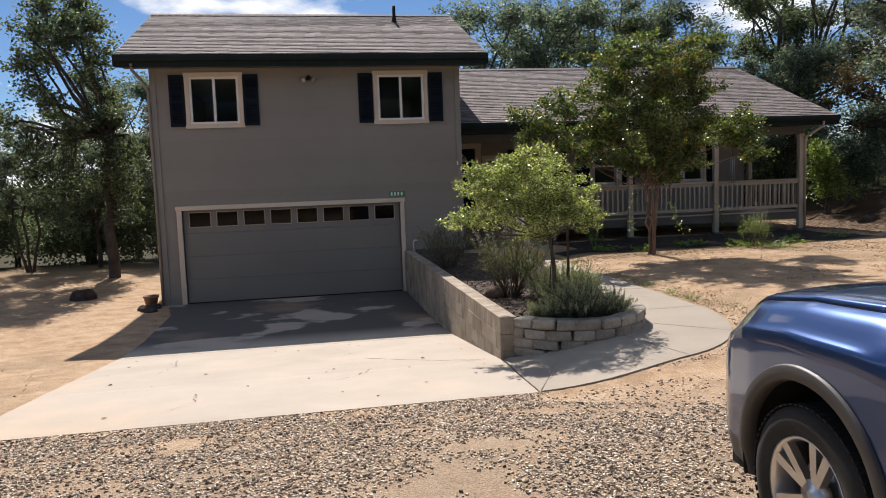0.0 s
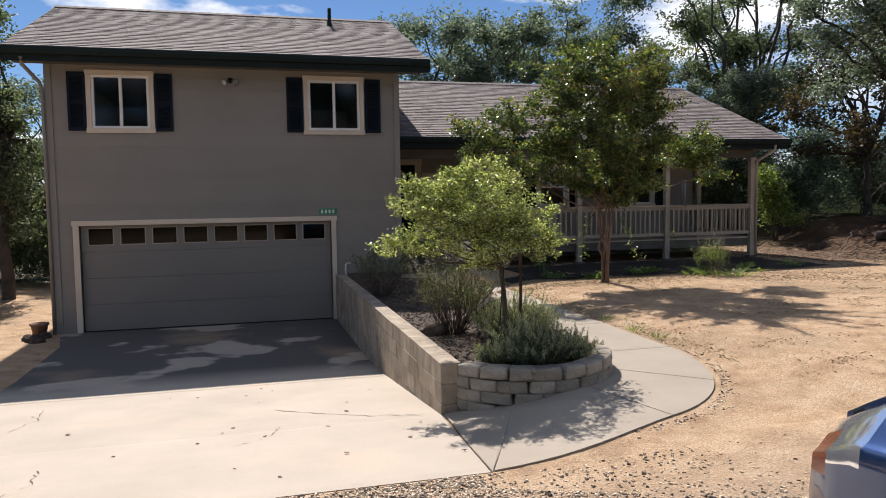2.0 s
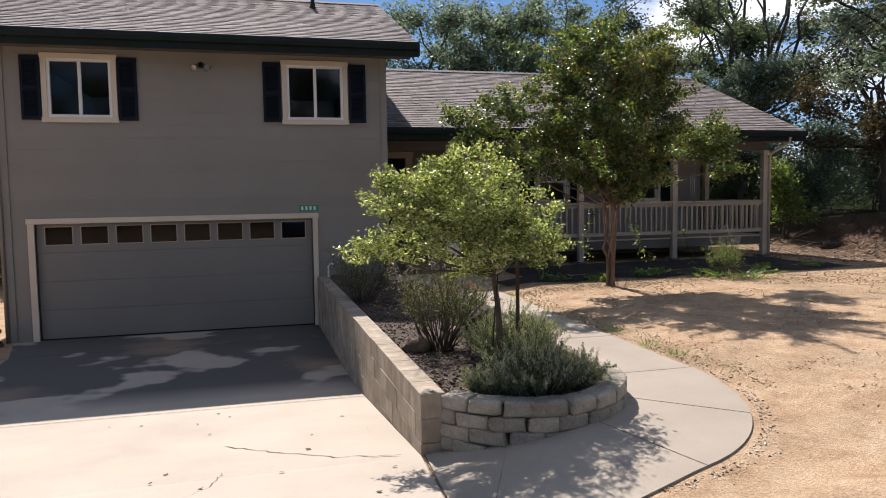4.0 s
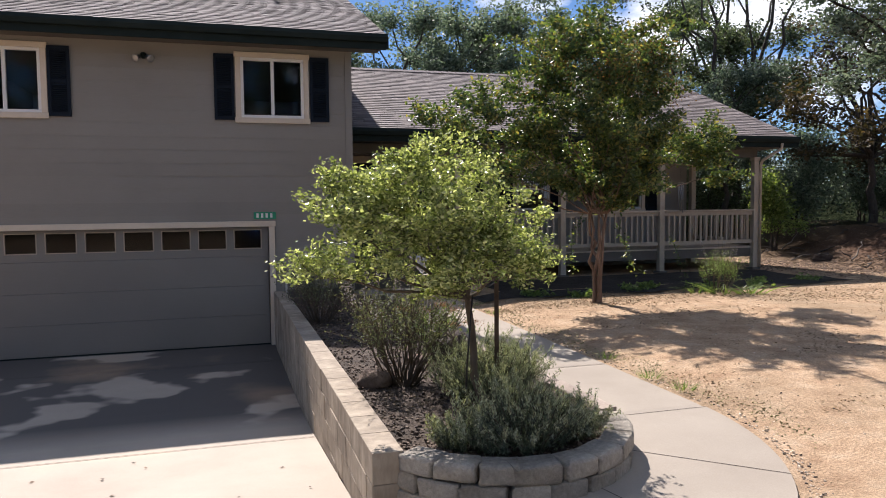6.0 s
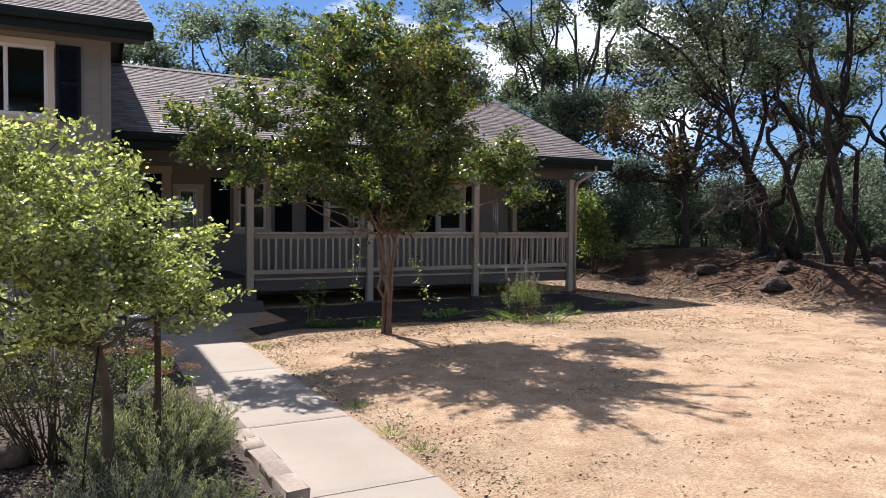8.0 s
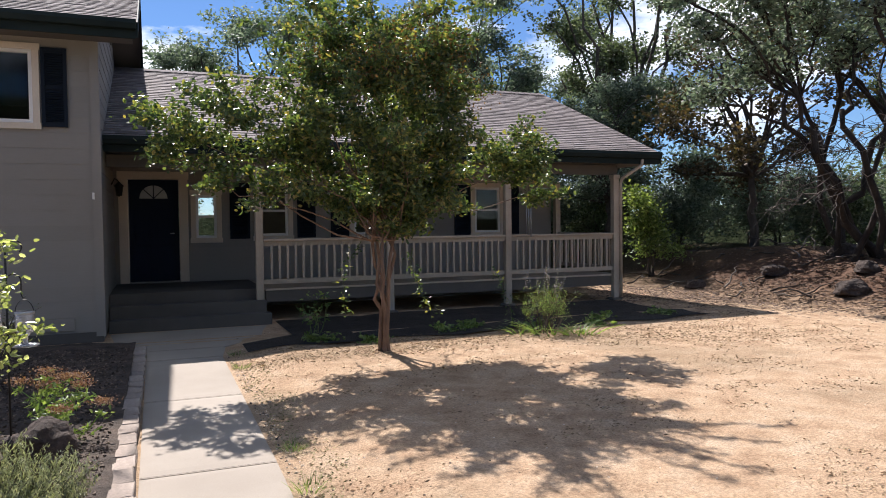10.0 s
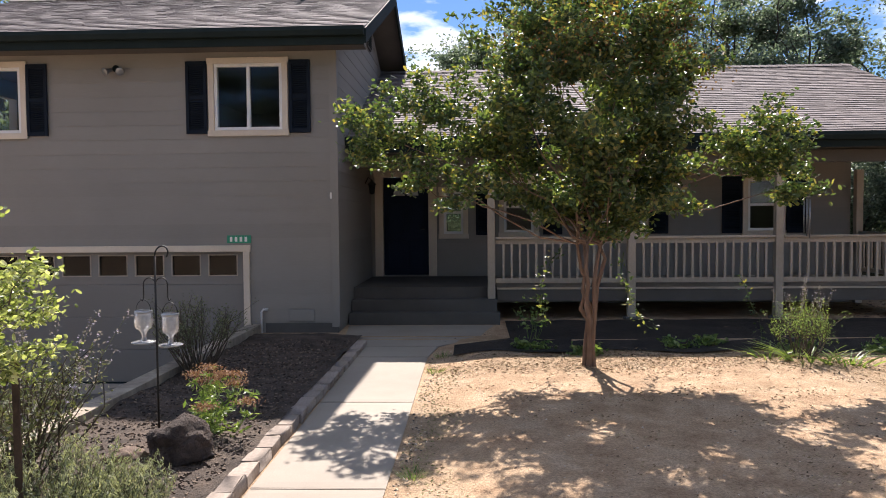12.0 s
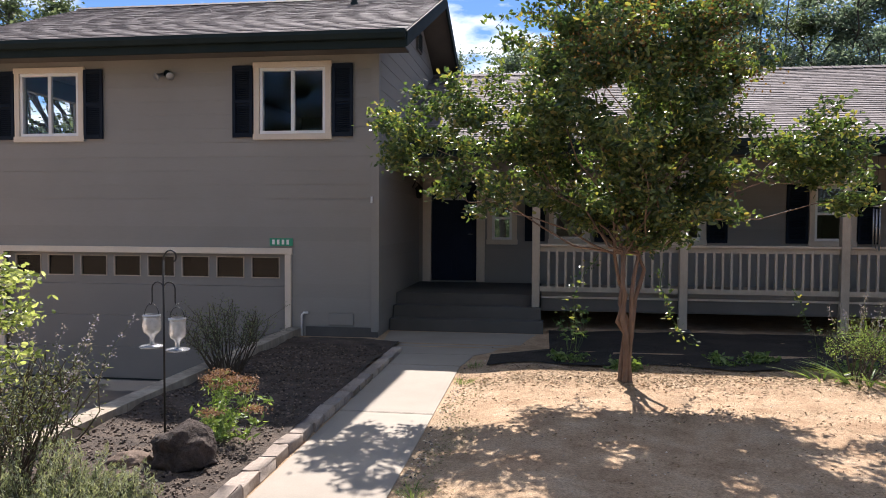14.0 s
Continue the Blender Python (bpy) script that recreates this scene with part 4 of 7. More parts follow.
def leaves_np(rng, centres, per, spread, length, width, droop=0.0, up=0.0, flat=0.0, oval=False):
    """Folded leaves scattered round the centres: vertex and face lists."""
    c = np.repeat(np.asarray(centres, float), per, axis=0)
    n = len(c)
    c = c + rng.normal(0, 1, (n, 3)) * np.asarray(spread)
    d = rng.normal(0, 1, (n, 3))
    d[:, 2] = d[:, 2] * 0.6 - droop + up
    d /= np.linalg.norm(d, axis=1)[:, None]
    s = np.cross(d, rng.normal(0, 1, (n, 3)) + np.array([0.0, 0.0, flat]))
    s /= np.linalg.norm(s, axis=1)[:, None] + 1e-9
    nn = np.cross(d, s)
    ln = (length * rng.uniform(0.65, 1.25, n))[:, None]
    wd = (width * rng.uniform(0.7, 1.2, n))[:, None]
    a, b = c - d * ln * 0.5, c + d * ln * 0.5
    m = c - d * ln * 0.05
    e, g = m + s * wd * 0.5 + nn * wd * 0.12, m - s * wd * 0.5 + nn * wd * 0.12
    if oval:
        p, q = c + d * ln * 0.22, c - d * ln * 0.28
        u, w = s * wd * 0.46, nn * wd * 0.14
        v = np.stack([a, q + u + w, p + u + w, b, p - u + w, q - u + w], axis=1).reshape(-1, 3)
        i = np.arange(n)[:, None] * 6
        f = np.concatenate([np.concatenate([i, i + 1, i + 2, i + 3], axis=1), np.concatenate([i, i + 3, i + 4, i + 5], axis=1)])
        return v.tolist(), f.tolist()
    v = np.stack([a, e, b, g], axis=1).reshape(-1, 3)
    i = np.arange(n)[:, None] * 4
    f = np.concatenate([i, i + 1, i + 2, i + 3], axis=1)
    return v.tolist(), f.tolist()


def clump_points(rng, lobes, count):
    """Clump centres inside ellipsoid lobes, denser towards the rind."""
    wts = np.array([l[1][0] * l[1][1] * l[1][2] for l in lobes]) ** 0.8
    pick = rng.choice(len(lobes), count, p=wts / wts.sum())
    out, which = [], []
    for k in pick:
        c, r = lobes[k]
        d = rng.normal(0, 1, 3)
        d /= np.linalg.norm(d)
        q = rng.uniform(0.25, 1.0) ** 0.6
        out.append(np.array(c) + d * np.array(r) * q)
        which.append(k)
    return out, which


def tree(name, label, base, lobes, clumps, per, spread, length, width, leafm, bark, seed, trunk_r=0.14, fork=0.35, stems=1, bend=0.08, droop=0.25, extra=None, category="tree", group="", local=False, limbs_sides=6, twig_r=0.008, flat=0.0, oval=False, splay=0.25, foot=1.15, tight=0.72, shoots=0, lean=(0.0, 0.0)):
    rnd, rng = random.Random(seed), np.random.default_rng(seed)
    t = tagged(new(name), label, category, group)
    t.location = (0, 0, 0) if local else base
    top = max(c[2] + r[2] for c, r in lobes)
    low = min(c[2] - r[2] for c, r in lobes)
    pieces, hubs = [], []
    for s in range(stems):
        a = 2 * math.pi * s / stems + 0.6
        b0 = Vector((math.cos(a), math.sin(a), 0)) * (trunk_r * foot if stems > 1 else 0)
        f = Vector((math.cos(a) * splay, math.sin(a) * splay, 0)) * (1 if stems > 1 else 0.2) * (top * fork) * 0.75 + Vector((lean[0], lean[1], top * fork))
        r0 = trunk_r / (stems ** 0.35)
        stem = [(b0 - Vector((0, 0, 0.12)), b0, r0 * 1.45, r0 * 1.15)] + limb(rnd, b0, f, r0 * 1.15, r0 * 0.72, bend * 0.5)
        pieces.append(("trunk" if stems == 1 else "stem", stem))
        hubs.append((f, r0 * 0.72))
    nodes = []
    for k, (c, r) in enumerate(lobes):
        h, hr = hubs[k % len(hubs)]
        e = Vector(c) - Vector((0, 0, r[2] * 0.25))
        e.z = max(e.z, h.z + 0.12 * (e - h).length)
        piece = limb(rnd, h, e, hr * 0.62, hr * 0.2, bend)
        pieces.append(("limb", piece))
        nodes.append(([p[1] for p in piece[1:]], hr * 0.2))
    pts, which = clump_points(rng, lobes, clumps)
    twigs, sprays = [], []
    for p, k in zip(pts, which):
        ns, hr = nodes[k]
        q = min(ns, key=lambda w: (w - Vector(p)).length + rnd.random() * 0.3)
        twigs += limb(rnd, q, p, min(hr * 0.5, twig_r * 2.2), twig_r * 0.5, 0.1, 3)
        p = Vector(p)
        run = (p - q) if (p - q).length > 0.05 else Vector((0, 0, 0.05))
        reach = min(1.0, spread[0] * 4.0 / run.length)
        sprays += [tuple(p + run * reach * w) for w in (-0.75, -0.35, 0.0, 0.3)]
    for _ in range(shoots):
        c, r = lobes[rnd.randrange(len(lobes))]
        d = Vector((rnd.gauss(0, 1), rnd.gauss(0, 1), abs(rnd.gauss(0.35, 0.6)))).normalized()
        p = Vector(c) + Vector((d.x * r[0], d.y * r[1], d.z * r[2])) * 0.8
        e = p + d * rnd.uniform(0.35, 1.0) * spread[0] * 3
        twigs += limb(rnd, p, e, twig_r, twig_r * 0.4, 0.08, 3)
        sprays += [tuple(p.lerp(e, w)) for w in (0.35, 0.6, 0.8, 0.98)]
    for nm, segs in pieces:
        v, f = tubes_np(segs, limbs_sides + 2)
        raw(nm, v, f, bark, t, smooth=True)
    v, f = tubes_np(twigs, 3)
    tagged(raw("branchwork", v, f, bark, t), kind="stuff")
    v, f = leaves_np(rng, sprays, per // 4, [s * tight for s in spread], length, width, droop, 0.0, flat, oval)
    crown = tagged(raw("crown", v, f, leafm, t), kind="stuff")
    if extra:
        extra(t, rng, pts, lobes)
    return t


def seeds_on_top(t, rng, pts, lobes):
    hi = [p for p in pts if p[2] > 3.3 and rng.random() < 0.7]
    v, f = leaves_np(rng, hi, 90, (0.11, 0.11, 0.13), 0.036, 0.028, 0, 0.4)
    tagged(raw("seed_mass", v, f, L_SEED, t), kind="stuff")


CRAPE_AT = (6.57, 13.67, 0.55)
rg = random.Random(19)
crape_lobes = [((0.35, -0.05, 1.8), (0.6, 0.6, 0.34)), ((-0.4, 0.05, 1.95), (0.5, 0.5, 0.3)), ((0.95, 0.1, 1.95), (0.4, 0.45, 0.28)), ((0.1, 0, 2.35), (0.7, 0.7, 0.4)),
               ((-2.25, 0.1, 2.75), (0.5, 0.45, 0.34)), ((-1.75, 0.1, 3.0), (0.4, 0.45, 0.3)), ((-2.6, 0, 2.5), (0.25, 0.3, 0.18)), ((-1.6, -0.2, 2.1), (0.36, 0.4, 0.22)), ((-1.2, 0, 2.65), (0.4, 0.4, 0.3)),
               ((2.05, 0.1, 2.5), (0.45, 0.45, 0.32)), ((1.55, -0.1, 2.6), (0.35, 0.4, 0.28)), ((2.3, 0, 2.1), (0.3, 0.32, 0.24))]
for k in range(24):
    a, h = 2.4 * k, 2.35 + 1.75 * k / 23
    r = 1.32 * math.sqrt(max(0.05, 1 - ((h - 2.75) / 1.55) ** 2)) * math.sqrt(0.25 + 0.75 * rg.random())
    q = rg.uniform(0.3, 0.48)
    crape_lobes.append(((-0.1 + r * math.cos(a), 0.85 * r * math.sin(a), h), (q, q, q * 0.68)))
tree("crape_myrtle", "multi-stemmed crape myrtle with glossy green leaves and rusty seed heads", CRAPE_AT, crape_lobes,
     240, 132, (0.16, 0.16, 0.1), 0.068, 0.036, L_CRAPE, M_CRAPE, 11, 0.05, 0.33, 5, 0.09, 0.35, seeds_on_top, flat=0.7, oval=True, splay=0.13, foot=1.1, tight=0.5, shoots=130)

# arching shoots over the crown
crn = random.Random(77)
for k in range(16):
    a = 2 * math.pi * k / 16 + crn.random() * 0.3
    x, y, z = CRAPE_AT[0] + 0.9 * math.cos(a), CRAPE_AT[1] + 0.7 * math.sin(a), CRAPE_AT[2] + 4.0 + 0.3 * crn.random()
    ob = tagged(new("arching_shoot"), "long arching crape myrtle shoot with paired leaves", "branch", "crape myrtle shoots")
    ln = crn.uniform(0.5, 0.95)
    pts = [Vector((x + math.cos(a) * ln * t, y + math.sin(a) * ln * t, z + 0.75 * ln * t - 0.75 * ln * t * t * (0.6 + 0.5 * crn.random()))) for t in [q / 8 for q in range(9)]]
    v, f = tubes_np([(p, q, 0.006 - 0.0006 * i, 0.0055 - 0.0006 * i) for i, (p, q) in enumerate(zip(pts, pts[1:]))], 4)
    raw("stem", v, f, M_CRAPE, ob)
    v, f = leaves_np(np.random.default_rng(k), [tuple(p + Vector((0, 0, -0.03))) for p in pts[1:]] + [tuple((p + q) / 2) for p, q in zip(pts, pts[1:])], 4, (0.03, 0.03, 0.015), 0.085, 0.04, 0.5)
    tagged(raw("foliage", v, f, L_CRAPE, ob), kind="stuff")

YOUNG_AT = (2.73, 8.41, 0.6)
tree("young_tree", "young staked tree with pale green airy foliage", YOUNG_AT,
     [((-0.55, -0.1, 1.42), (0.52, 0.45, 0.34)), ((0.0, -0.05, 1.36), (0.44, 0.38, 0.34)), ((-0.92, 0.0, 1.2), (0.3, 0.32, 0.22)), ((-0.3, 0.1, 1.7), (0.42, 0.4, 0.2)), ((-0.75, 0, 1.66), (0.32, 0.3, 0.2)), ((0.3, -0.08, 1.18), (0.28, 0.24, 0.22)), ((-0.4, -0.15, 1.04), (0.5, 0.42, 0.18)), ((-1.25, -0.05, 1.08), (0.12, 0.1, 0.05)), ((-0.45, 0, 1.88), (0.22, 0.22, 0.08)), ((-1.1, -0.1, 1.5), (0.2, 0.2, 0.14))],
     165, 84, (0.09, 0.09, 0.05), 0.036, 0.018, L_YOUNG, M_TWIG, 21, 0.032, 0.44, 1, 0.06, 0.05, twig_r=0.0045, oval=True, tight=0.46, shoots=120, lean=(-0.16, 0.0))


def oak(seed, tall, wide, leafm, dense, name="oak_tree", label="tall grey-green live oak with sparse airy crown", stems=1, low=0.3, bend=0.16):
    rnd = random.Random(seed)
    lobes = []
    n = 24
    for k in range(n):
        a = 2 * math.pi * k / n * 4.1 + rnd.random()
        h = tall * (low + (0.95 - low) * (k + rnd.random()) / n)
        q = math.sin(math.pi * min(1, max(0.14, (h / tall - low * 0.5) / 0.98))) ** 0.6
        rr = wide * 0.5 * q * rnd.uniform(0.2, 0.95)
        s = wide * rnd.uniform(0.075, 0.15)
        lobes.append(((rr * math.cos(a), rr * math.sin(a), h), (s, s, s * 0.75)))
    return tree(name, label, (0, 0, 0), lobes, dense, 44, (0.3, 0.3, 0.2), 0.15, 0.085, leafm, M_BARK, seed, tall * (0.016 if stems == 1 else 0.013), 0.3 if stems == 1 else 0.42, stems, bend, 0.1, local=True, twig_r=0.014, group="trees round the house", limbs_sides=4, tight=0.62, shoots=30)


def shrub(seed, tall, wide, leafm, dense):
    rnd = random.Random(seed)
    lobes = []
    for k in range(9):
        a = rnd.random() * 6.28
        rr = wide * 0.5 * rnd.uniform(0.1, 0.7)
        h = tall * rnd.uniform(0.25, 0.8)
        s = wide * rnd.uniform(0.15, 0.24)
        lobes.append(((rr * math.cos(a), rr * math.sin(a), h), (s, s, min(s * 0.9, h * 0.9))))
    return tree("wild_shrub", "dense dusty green wild shrub under the oaks", (0, 0, 0), lobes, dense, 36, (0.2, 0.2, 0.17), 0.105, 0.06, leafm, M_BARK, seed, 0.05, 0.18, 3, 0.12, 0.1, category="shrub", local=True, twig_r=0.01, group="shrubs under the trees", limbs_sides=3)


oaks = [oak(31, 10, 6.5, L_GREY, 480), oak(32, 12, 6.5, L_OAK, 460), oak(33, 9, 6, L_GREY, 420), oak(34, 7.5, 6.5, L_DRY, 260), oak(35, 11, 6.5, L_GREY, 420, stems=3, low=0.36, bend=0.2),
        shrub(41, 2.6, 3.6, L_OAK, 150), shrub(42, 2.0, 3.0, L_GREY, 130), shrub(43, 3.4, 3.2, L_GREY, 150)]
SPOTS = [  # x, y, kind, scale, turn
    (-17.4, 24, 2, 1.0, 140), (-8, 33, 2, 0.95, 20), (-21.5, 24, 0, 0.95, 100), (-5.5, 30, 3, 0.8, 30),
    (4, 34, 0, 1.0, 50), (7.6, 33, 0, 1.12, 120), (10.4, 33.5, 2, 1.25, 75), (14.6, 34, 1, 0.95, 200), (12.4, 38, 2, 1.2, 30), (16, 31, 4, 1.1, 10), (19.5, 27, 1, 1.05, 80), (13, 30, 0, 0.85, 160), (22, 32, 0, 1.1, 240), (19.5, 20.5, 3, 1.0, 15), (27, 21, 1, 0.8, 175), (30, 15, 2, 0.9, 335), (17.5, 24.5, 2, 0.7, 45), (26, 7, 0, 1.0, 60),
    (20, 42, 0, 1.2, 66), (-26, 14, 2, 1.0, 12),
    (-17, -10, 5, 1.5, 0), (-13, -9.5, 7, 1.5, 40), (-9.5, -10, 5, 1.6, 80), (-6, -9.5, 6, 1.6, 120), (-2.5, -10, 7, 1.5, 160), (1, -9.5, 5, 1.6, 200), (4.5, -10, 6, 1.6, 240), (8, -9.5, 7, 1.5, 280), (11.5, -10, 5, 1.6, 320), (15, -9, 7, 1.5, 0), (19, -8, 5, 1.6, 40), 
    (22.5, 12.6, 5, 1.0, 20), (24, 17.5, 7, 1.1, 200), (26.5, 15, 5, 1.4, 80), (22, 20.2, 6, 1.3, 130), (27, 12, 7, 1.4, 240),
    (-13.5, 19.5, 5, 1.0, 80), (-16.5, 18.5, 7, 0.9, 130), (-16, 30, 2, 0.55, 75), (-24, 27.5, 0, 1.1, 115), (-20, 17.5, 2, 0.9, 15), (-28, 27, 0, 1.2, 200), (-25, 31, 2, 1.2, 260), (-30, 20, 0, 1.1, 300), (-24, 12, 5, 1.3, 0), (-28, 16, 7, 1.5, 90),
    (-6, -14, 0, 1.2, 20), (2, -13, 1, 1.0, 40), (10, -14, 0, 1.2, 60), (-12, -15, 1, 1.15, 80), (-2, -17, 2, 1.5, 130), (6, -16.5, 0, 1.4, 200), (14, -15, 2, 1.3, 10), (-18, -14, 0, 1.1, 300),
    
    (-9.4, 24.6, 4, 0.48, 10), (-7.5, 25.4, 2, 0.5, 200), (-11.2, 25.2, 4, 0.55, 140), (-5.6, 28.2, 4, 0.5, 80), (-8.6, 28.6, 5, 1.4, 20), (-12.2, 28, 7, 1.0, 60), (30, 26, 5, 1.8, 10), (26, 30, 7, 1.8, 50), (34, 20, 5, 1.8, 90), (24, 35, 5, 1.8, 130), (19.5, 35, 7, 1.6, 170), (28.5, 21.5, 7, 1.4, 33), (-13.2, 22.5, 4, 0.5, 110), (-18.5, 21.5, 7, 1.0, 160), (-8.4, 27.4, 4, 0.5, 210), (-5.8, 26.5, 5, 1.0, 260), (-11, 28, 5, 1.3, 310), (-15, 27, 7, 1.3, 0), (-21, 20, 6, 1.2, 50), (-24, 17, 5, 1.2, 70), (-5, 33, 7, 1.2, 90), (-9, 30, 6, 1.3, 40), (-19, 26, 7, 1.4, 15), (-25, 22, 7, 1.4, 65),
    (19.5, 23.5, 6, 1.1, 110), (22, 22, 7, 1.0, 160), (21.5, 18.5, 5, 0.9, 210), (23.5, 16, 6, 1.0, 260), (25, 13, 5, 1.0, 310), (25, 19.5, 7, 1.2, 0), (28, 17, 5, 1.3, 50), (16.5, 27, 7, 1.1, 100), (20, 30, 5, 1.4, 150), (24, 25, 7, 1.4, 15), (28, 10, 7, 1.2, 35), (29, 24, 5, 1.5, 85), (32, 20, 7, 1.5, 95), (15.5, 32, 7, 1.4, 120), (33, 12, 5, 1.5, 130),
    (18.3, 26.2, 5, 1.2, 20), (21, 25.2, 7, 1.2, 75), (22.5, 28, 6, 1.4, 140), (14.8, 27.5, 5, 1.2, 190), (18, 29, 7, 1.4, 230)]
used = set()
for x, y, k, s, r in SPOTS:
    m = pose(x, y, ground_z(x, y) - 0.05, 0, 0, r)
    if k not in used:
        used.add(k)
        o = oaks[k]
        o.location, o.rotation_euler = m.translation, (0, 0, radians(r))
    else:
        o = copy_thing(oaks[k], m)
    o.scale = (s, s, s * (0.94 + 0.12 * ((x * 7 + y * 3) % 1)))

# the gnarled oak beside the house and the thin pine behind it
rg = random.Random(64)
gnarl = []
for k in range(30):
    h = 2.2 + 6.0 * k / 29
    reach = 1.75 * math.sin(math.pi * min(0.95, 0.28 + 0.62 * k / 29)) ** 0.8
    a = 2.4 * k
    s = rg.uniform(0.38, 0.62)
    gnarl.append(((-0.95 + reach * math.cos(a) * rg.uniform(0.5, 1.1), 0.2 + reach * 0.8 * math.sin(a), h), (s, s, s * 0.7)))
tree("gnarled_oak", "old gnarled oak with dark crooked limbs beside the house", (-6.3, 22.4, -0.35), gnarl,
     400, 44, (0.22, 0.22, 0.17), 0.12, 0.07, L_OAK, M_BARK, 61, 0.15, 0.5, 1, 0.2, 0.1, twig_r=0.014, tight=0.62, shoots=60)


def thin_pine(base, tall, seed):
    """Two straight thin trunks with sparse upswept boughs and needle tufts."""
    rnd, rng = random.Random(seed), np.random.default_rng(seed)
    t = tagged(new("thin_pine"), "thin tall grey pine with two trunks and sparse upswept boughs", "tree")
    t.location = base
    boughs, tufts = [], []
    for dx, dy, h in ((-0.12, 0.0, tall), (0.28, 0.15, tall * 0.93)):
        top = Vector((dx * 3.2, dy * 2, h))
        foot = Vector((dx, dy, -0.2))
        knots = [foot.lerp(top, k / 9) + Vector((rnd.gauss(0, 0.05), rnd.gauss(0, 0.05), 0)) for k in range(10)]
        stem = [(a, b, 0.15 - 0.014 * k, 0.136 - 0.014 * k) for k, (a, b) in enumerate(zip(knots, knots[1:]))]
        v, f = tubes_np(stem, 7)
        raw("trunk", v, f, M_BARK, t, smooth=True)
        for k in range(44):
            w = rnd.uniform(0.22, 0.99)
            p = Vector((dx, dy, -0.2)).lerp(top, w)
            a, reach = rnd.random() * 6.283, (1.25 - w) * rnd.uniform(0.9, 2.2)
            e = p + Vector((math.cos(a) * reach, math.sin(a) * reach, reach * rnd.uniform(0.25, 0.75)))
            piece = limb(rnd, p, e, 0.028 * (1.3 - w), 0.006, 0.1, 5)
            boughs += piece
            for q in piece[2:]:
                for _ in range(2):
                    m = q[0].lerp(q[1], rnd.random())
                    z = m + Vector((rnd.gauss(0, 0.16), rnd.gauss(0, 0.16), rnd.uniform(0.05, 0.3)))
                    boughs.append((m, z, 0.006, 0.003))
                    tufts += [tuple(m.lerp(z, 0.6)), tuple(z)]
    v, f = tubes_np(boughs, 4)
    tagged(raw("branchwork", v, f, M_BARK, t), kind="stuff")
    v, f = leaves_np(rng, tufts, 16, (0.07, 0.07, 0.07), 0.2, 0.014, -0.2, 0.3)
    tagged(raw("crown", v, f, L_GREY, t), kind="stuff")


thin_pine((-13.8, 24.8, -0.5), 13.5, 62)


def leaning_oak(label, base, forks, lobes, clumps, seed, dead=0):
    """A clump of leaning trunks from one root, with a heavy dark crown thrown to one side."""
    rnd, rng = random.Random(seed), np.random.default_rng(seed)
    t = tagged(new("leaning_oak"), label, "tree", "leaning oaks on the mound")
    t.location = base
    nodes = []
    for k, f in enumerate(forks):
        a = 2.4 * k
        b0 = Vector((0.75 * math.cos(a) * rnd.uniform(0.4, 1.3), 0.6 * math.sin(a), -0.3))
        r0 = rnd.uniform(0.05, 0.09)
        v, q = tubes_np(limb(rnd, b0, f, r0 * 1.25, r0 * 0.75, 0.1, 7), 8)
        raw("trunk", v, q, M_DARKBARK, t, smooth=True)
        nodes.append((Vector(f), r0 * 0.75))
        c = min((Vector(p) for p, _ in lobes), key=lambda p: (p - Vector(f)).length)
        v, q = tubes_np(limb(rnd, Vector(f) - (Vector(f) - b0).normalized() * 0.1, c + Vector((rnd.gauss(0, 0.3), rnd.gauss(0, 0.3), 0.2)), r0 * 0.78, 0.02, 0.1, 7), 8)
        raw("limb", v, q, M_DARKBARK, t, smooth=True)
    ends = []
    for c, r in lobes:
        h, hr = min(nodes, key=lambda n: (n[0] - Vector(c)).length)
        piece = limb(rnd, h, Vector(c) - Vector((0, 0, r[2] * 0.3)), hr * 0.75, 0.03, 0.14, 7)
        v, q = tubes_np(piece, 6)
        raw("limb", v, q, M_DARKBARK, t, smooth=True)
        ends.append([p[1] for p in piece[2:]])
    pts, which = clump_points(rng, lobes, clumps)
    twigs, sprays = [], []
    for p, k in zip(pts, which):
        q = min(ends[k], key=lambda w: (w - Vector(p)).length + rnd.random() * 0.4)
        twigs += limb(rnd, q, p, 0.02, 0.006, 0.14, 3)
        p = Vector(p)
        run = (p - q) if (p - q).length > 0.05 else Vector((0, 0, 0.05))
        sprays += [tuple(p + run * w) for w in (-0.4, -0.1, 0.15)]
    for k in range(dead):
        a = math.pi + rnd.gauss(0, 0.5)
        p0 = Vector((-0.8 + rnd.gauss(0, 0.5), rnd.gauss(-0.2, 0.3), rnd.uniform(1.4, 3.0)))
        p1 = p0 + Vector((math.cos(a) * rnd.uniform(0.8, 2.0), math.sin(a) * 0.8, rnd.uniform(-0.9, 0.3)))
        v, q = tubes_np(limb(rnd, p0, p1, 0.013, 0.004, 0.18, 6), 5)
        raw("dead_limb", v, q, M_DEAD, t)
        for _ in range(9):
            m = p0.lerp(p1, rnd.uniform(0.3, 1))
            twigs += limb(rnd, m, m + Vector((rnd.gauss(-0.3, 0.3), rnd.gauss(0, 0.3), rnd.gauss(-0.1, 0.3))), 0.009, 0.003, 0.15, 3)
    v, q = tubes_np(twigs, 3)
    tagged(raw("branchwork", v, q, M_DARKBARK, t), kind="stuff")
    v, q = leaves_np(rng, sprays, 15, (0.17, 0.17, 0.11), 0.125, 0.068, 0.15)
    tagged(raw("crown", v, q, L_GREY, t), kind="stuff")
    return t


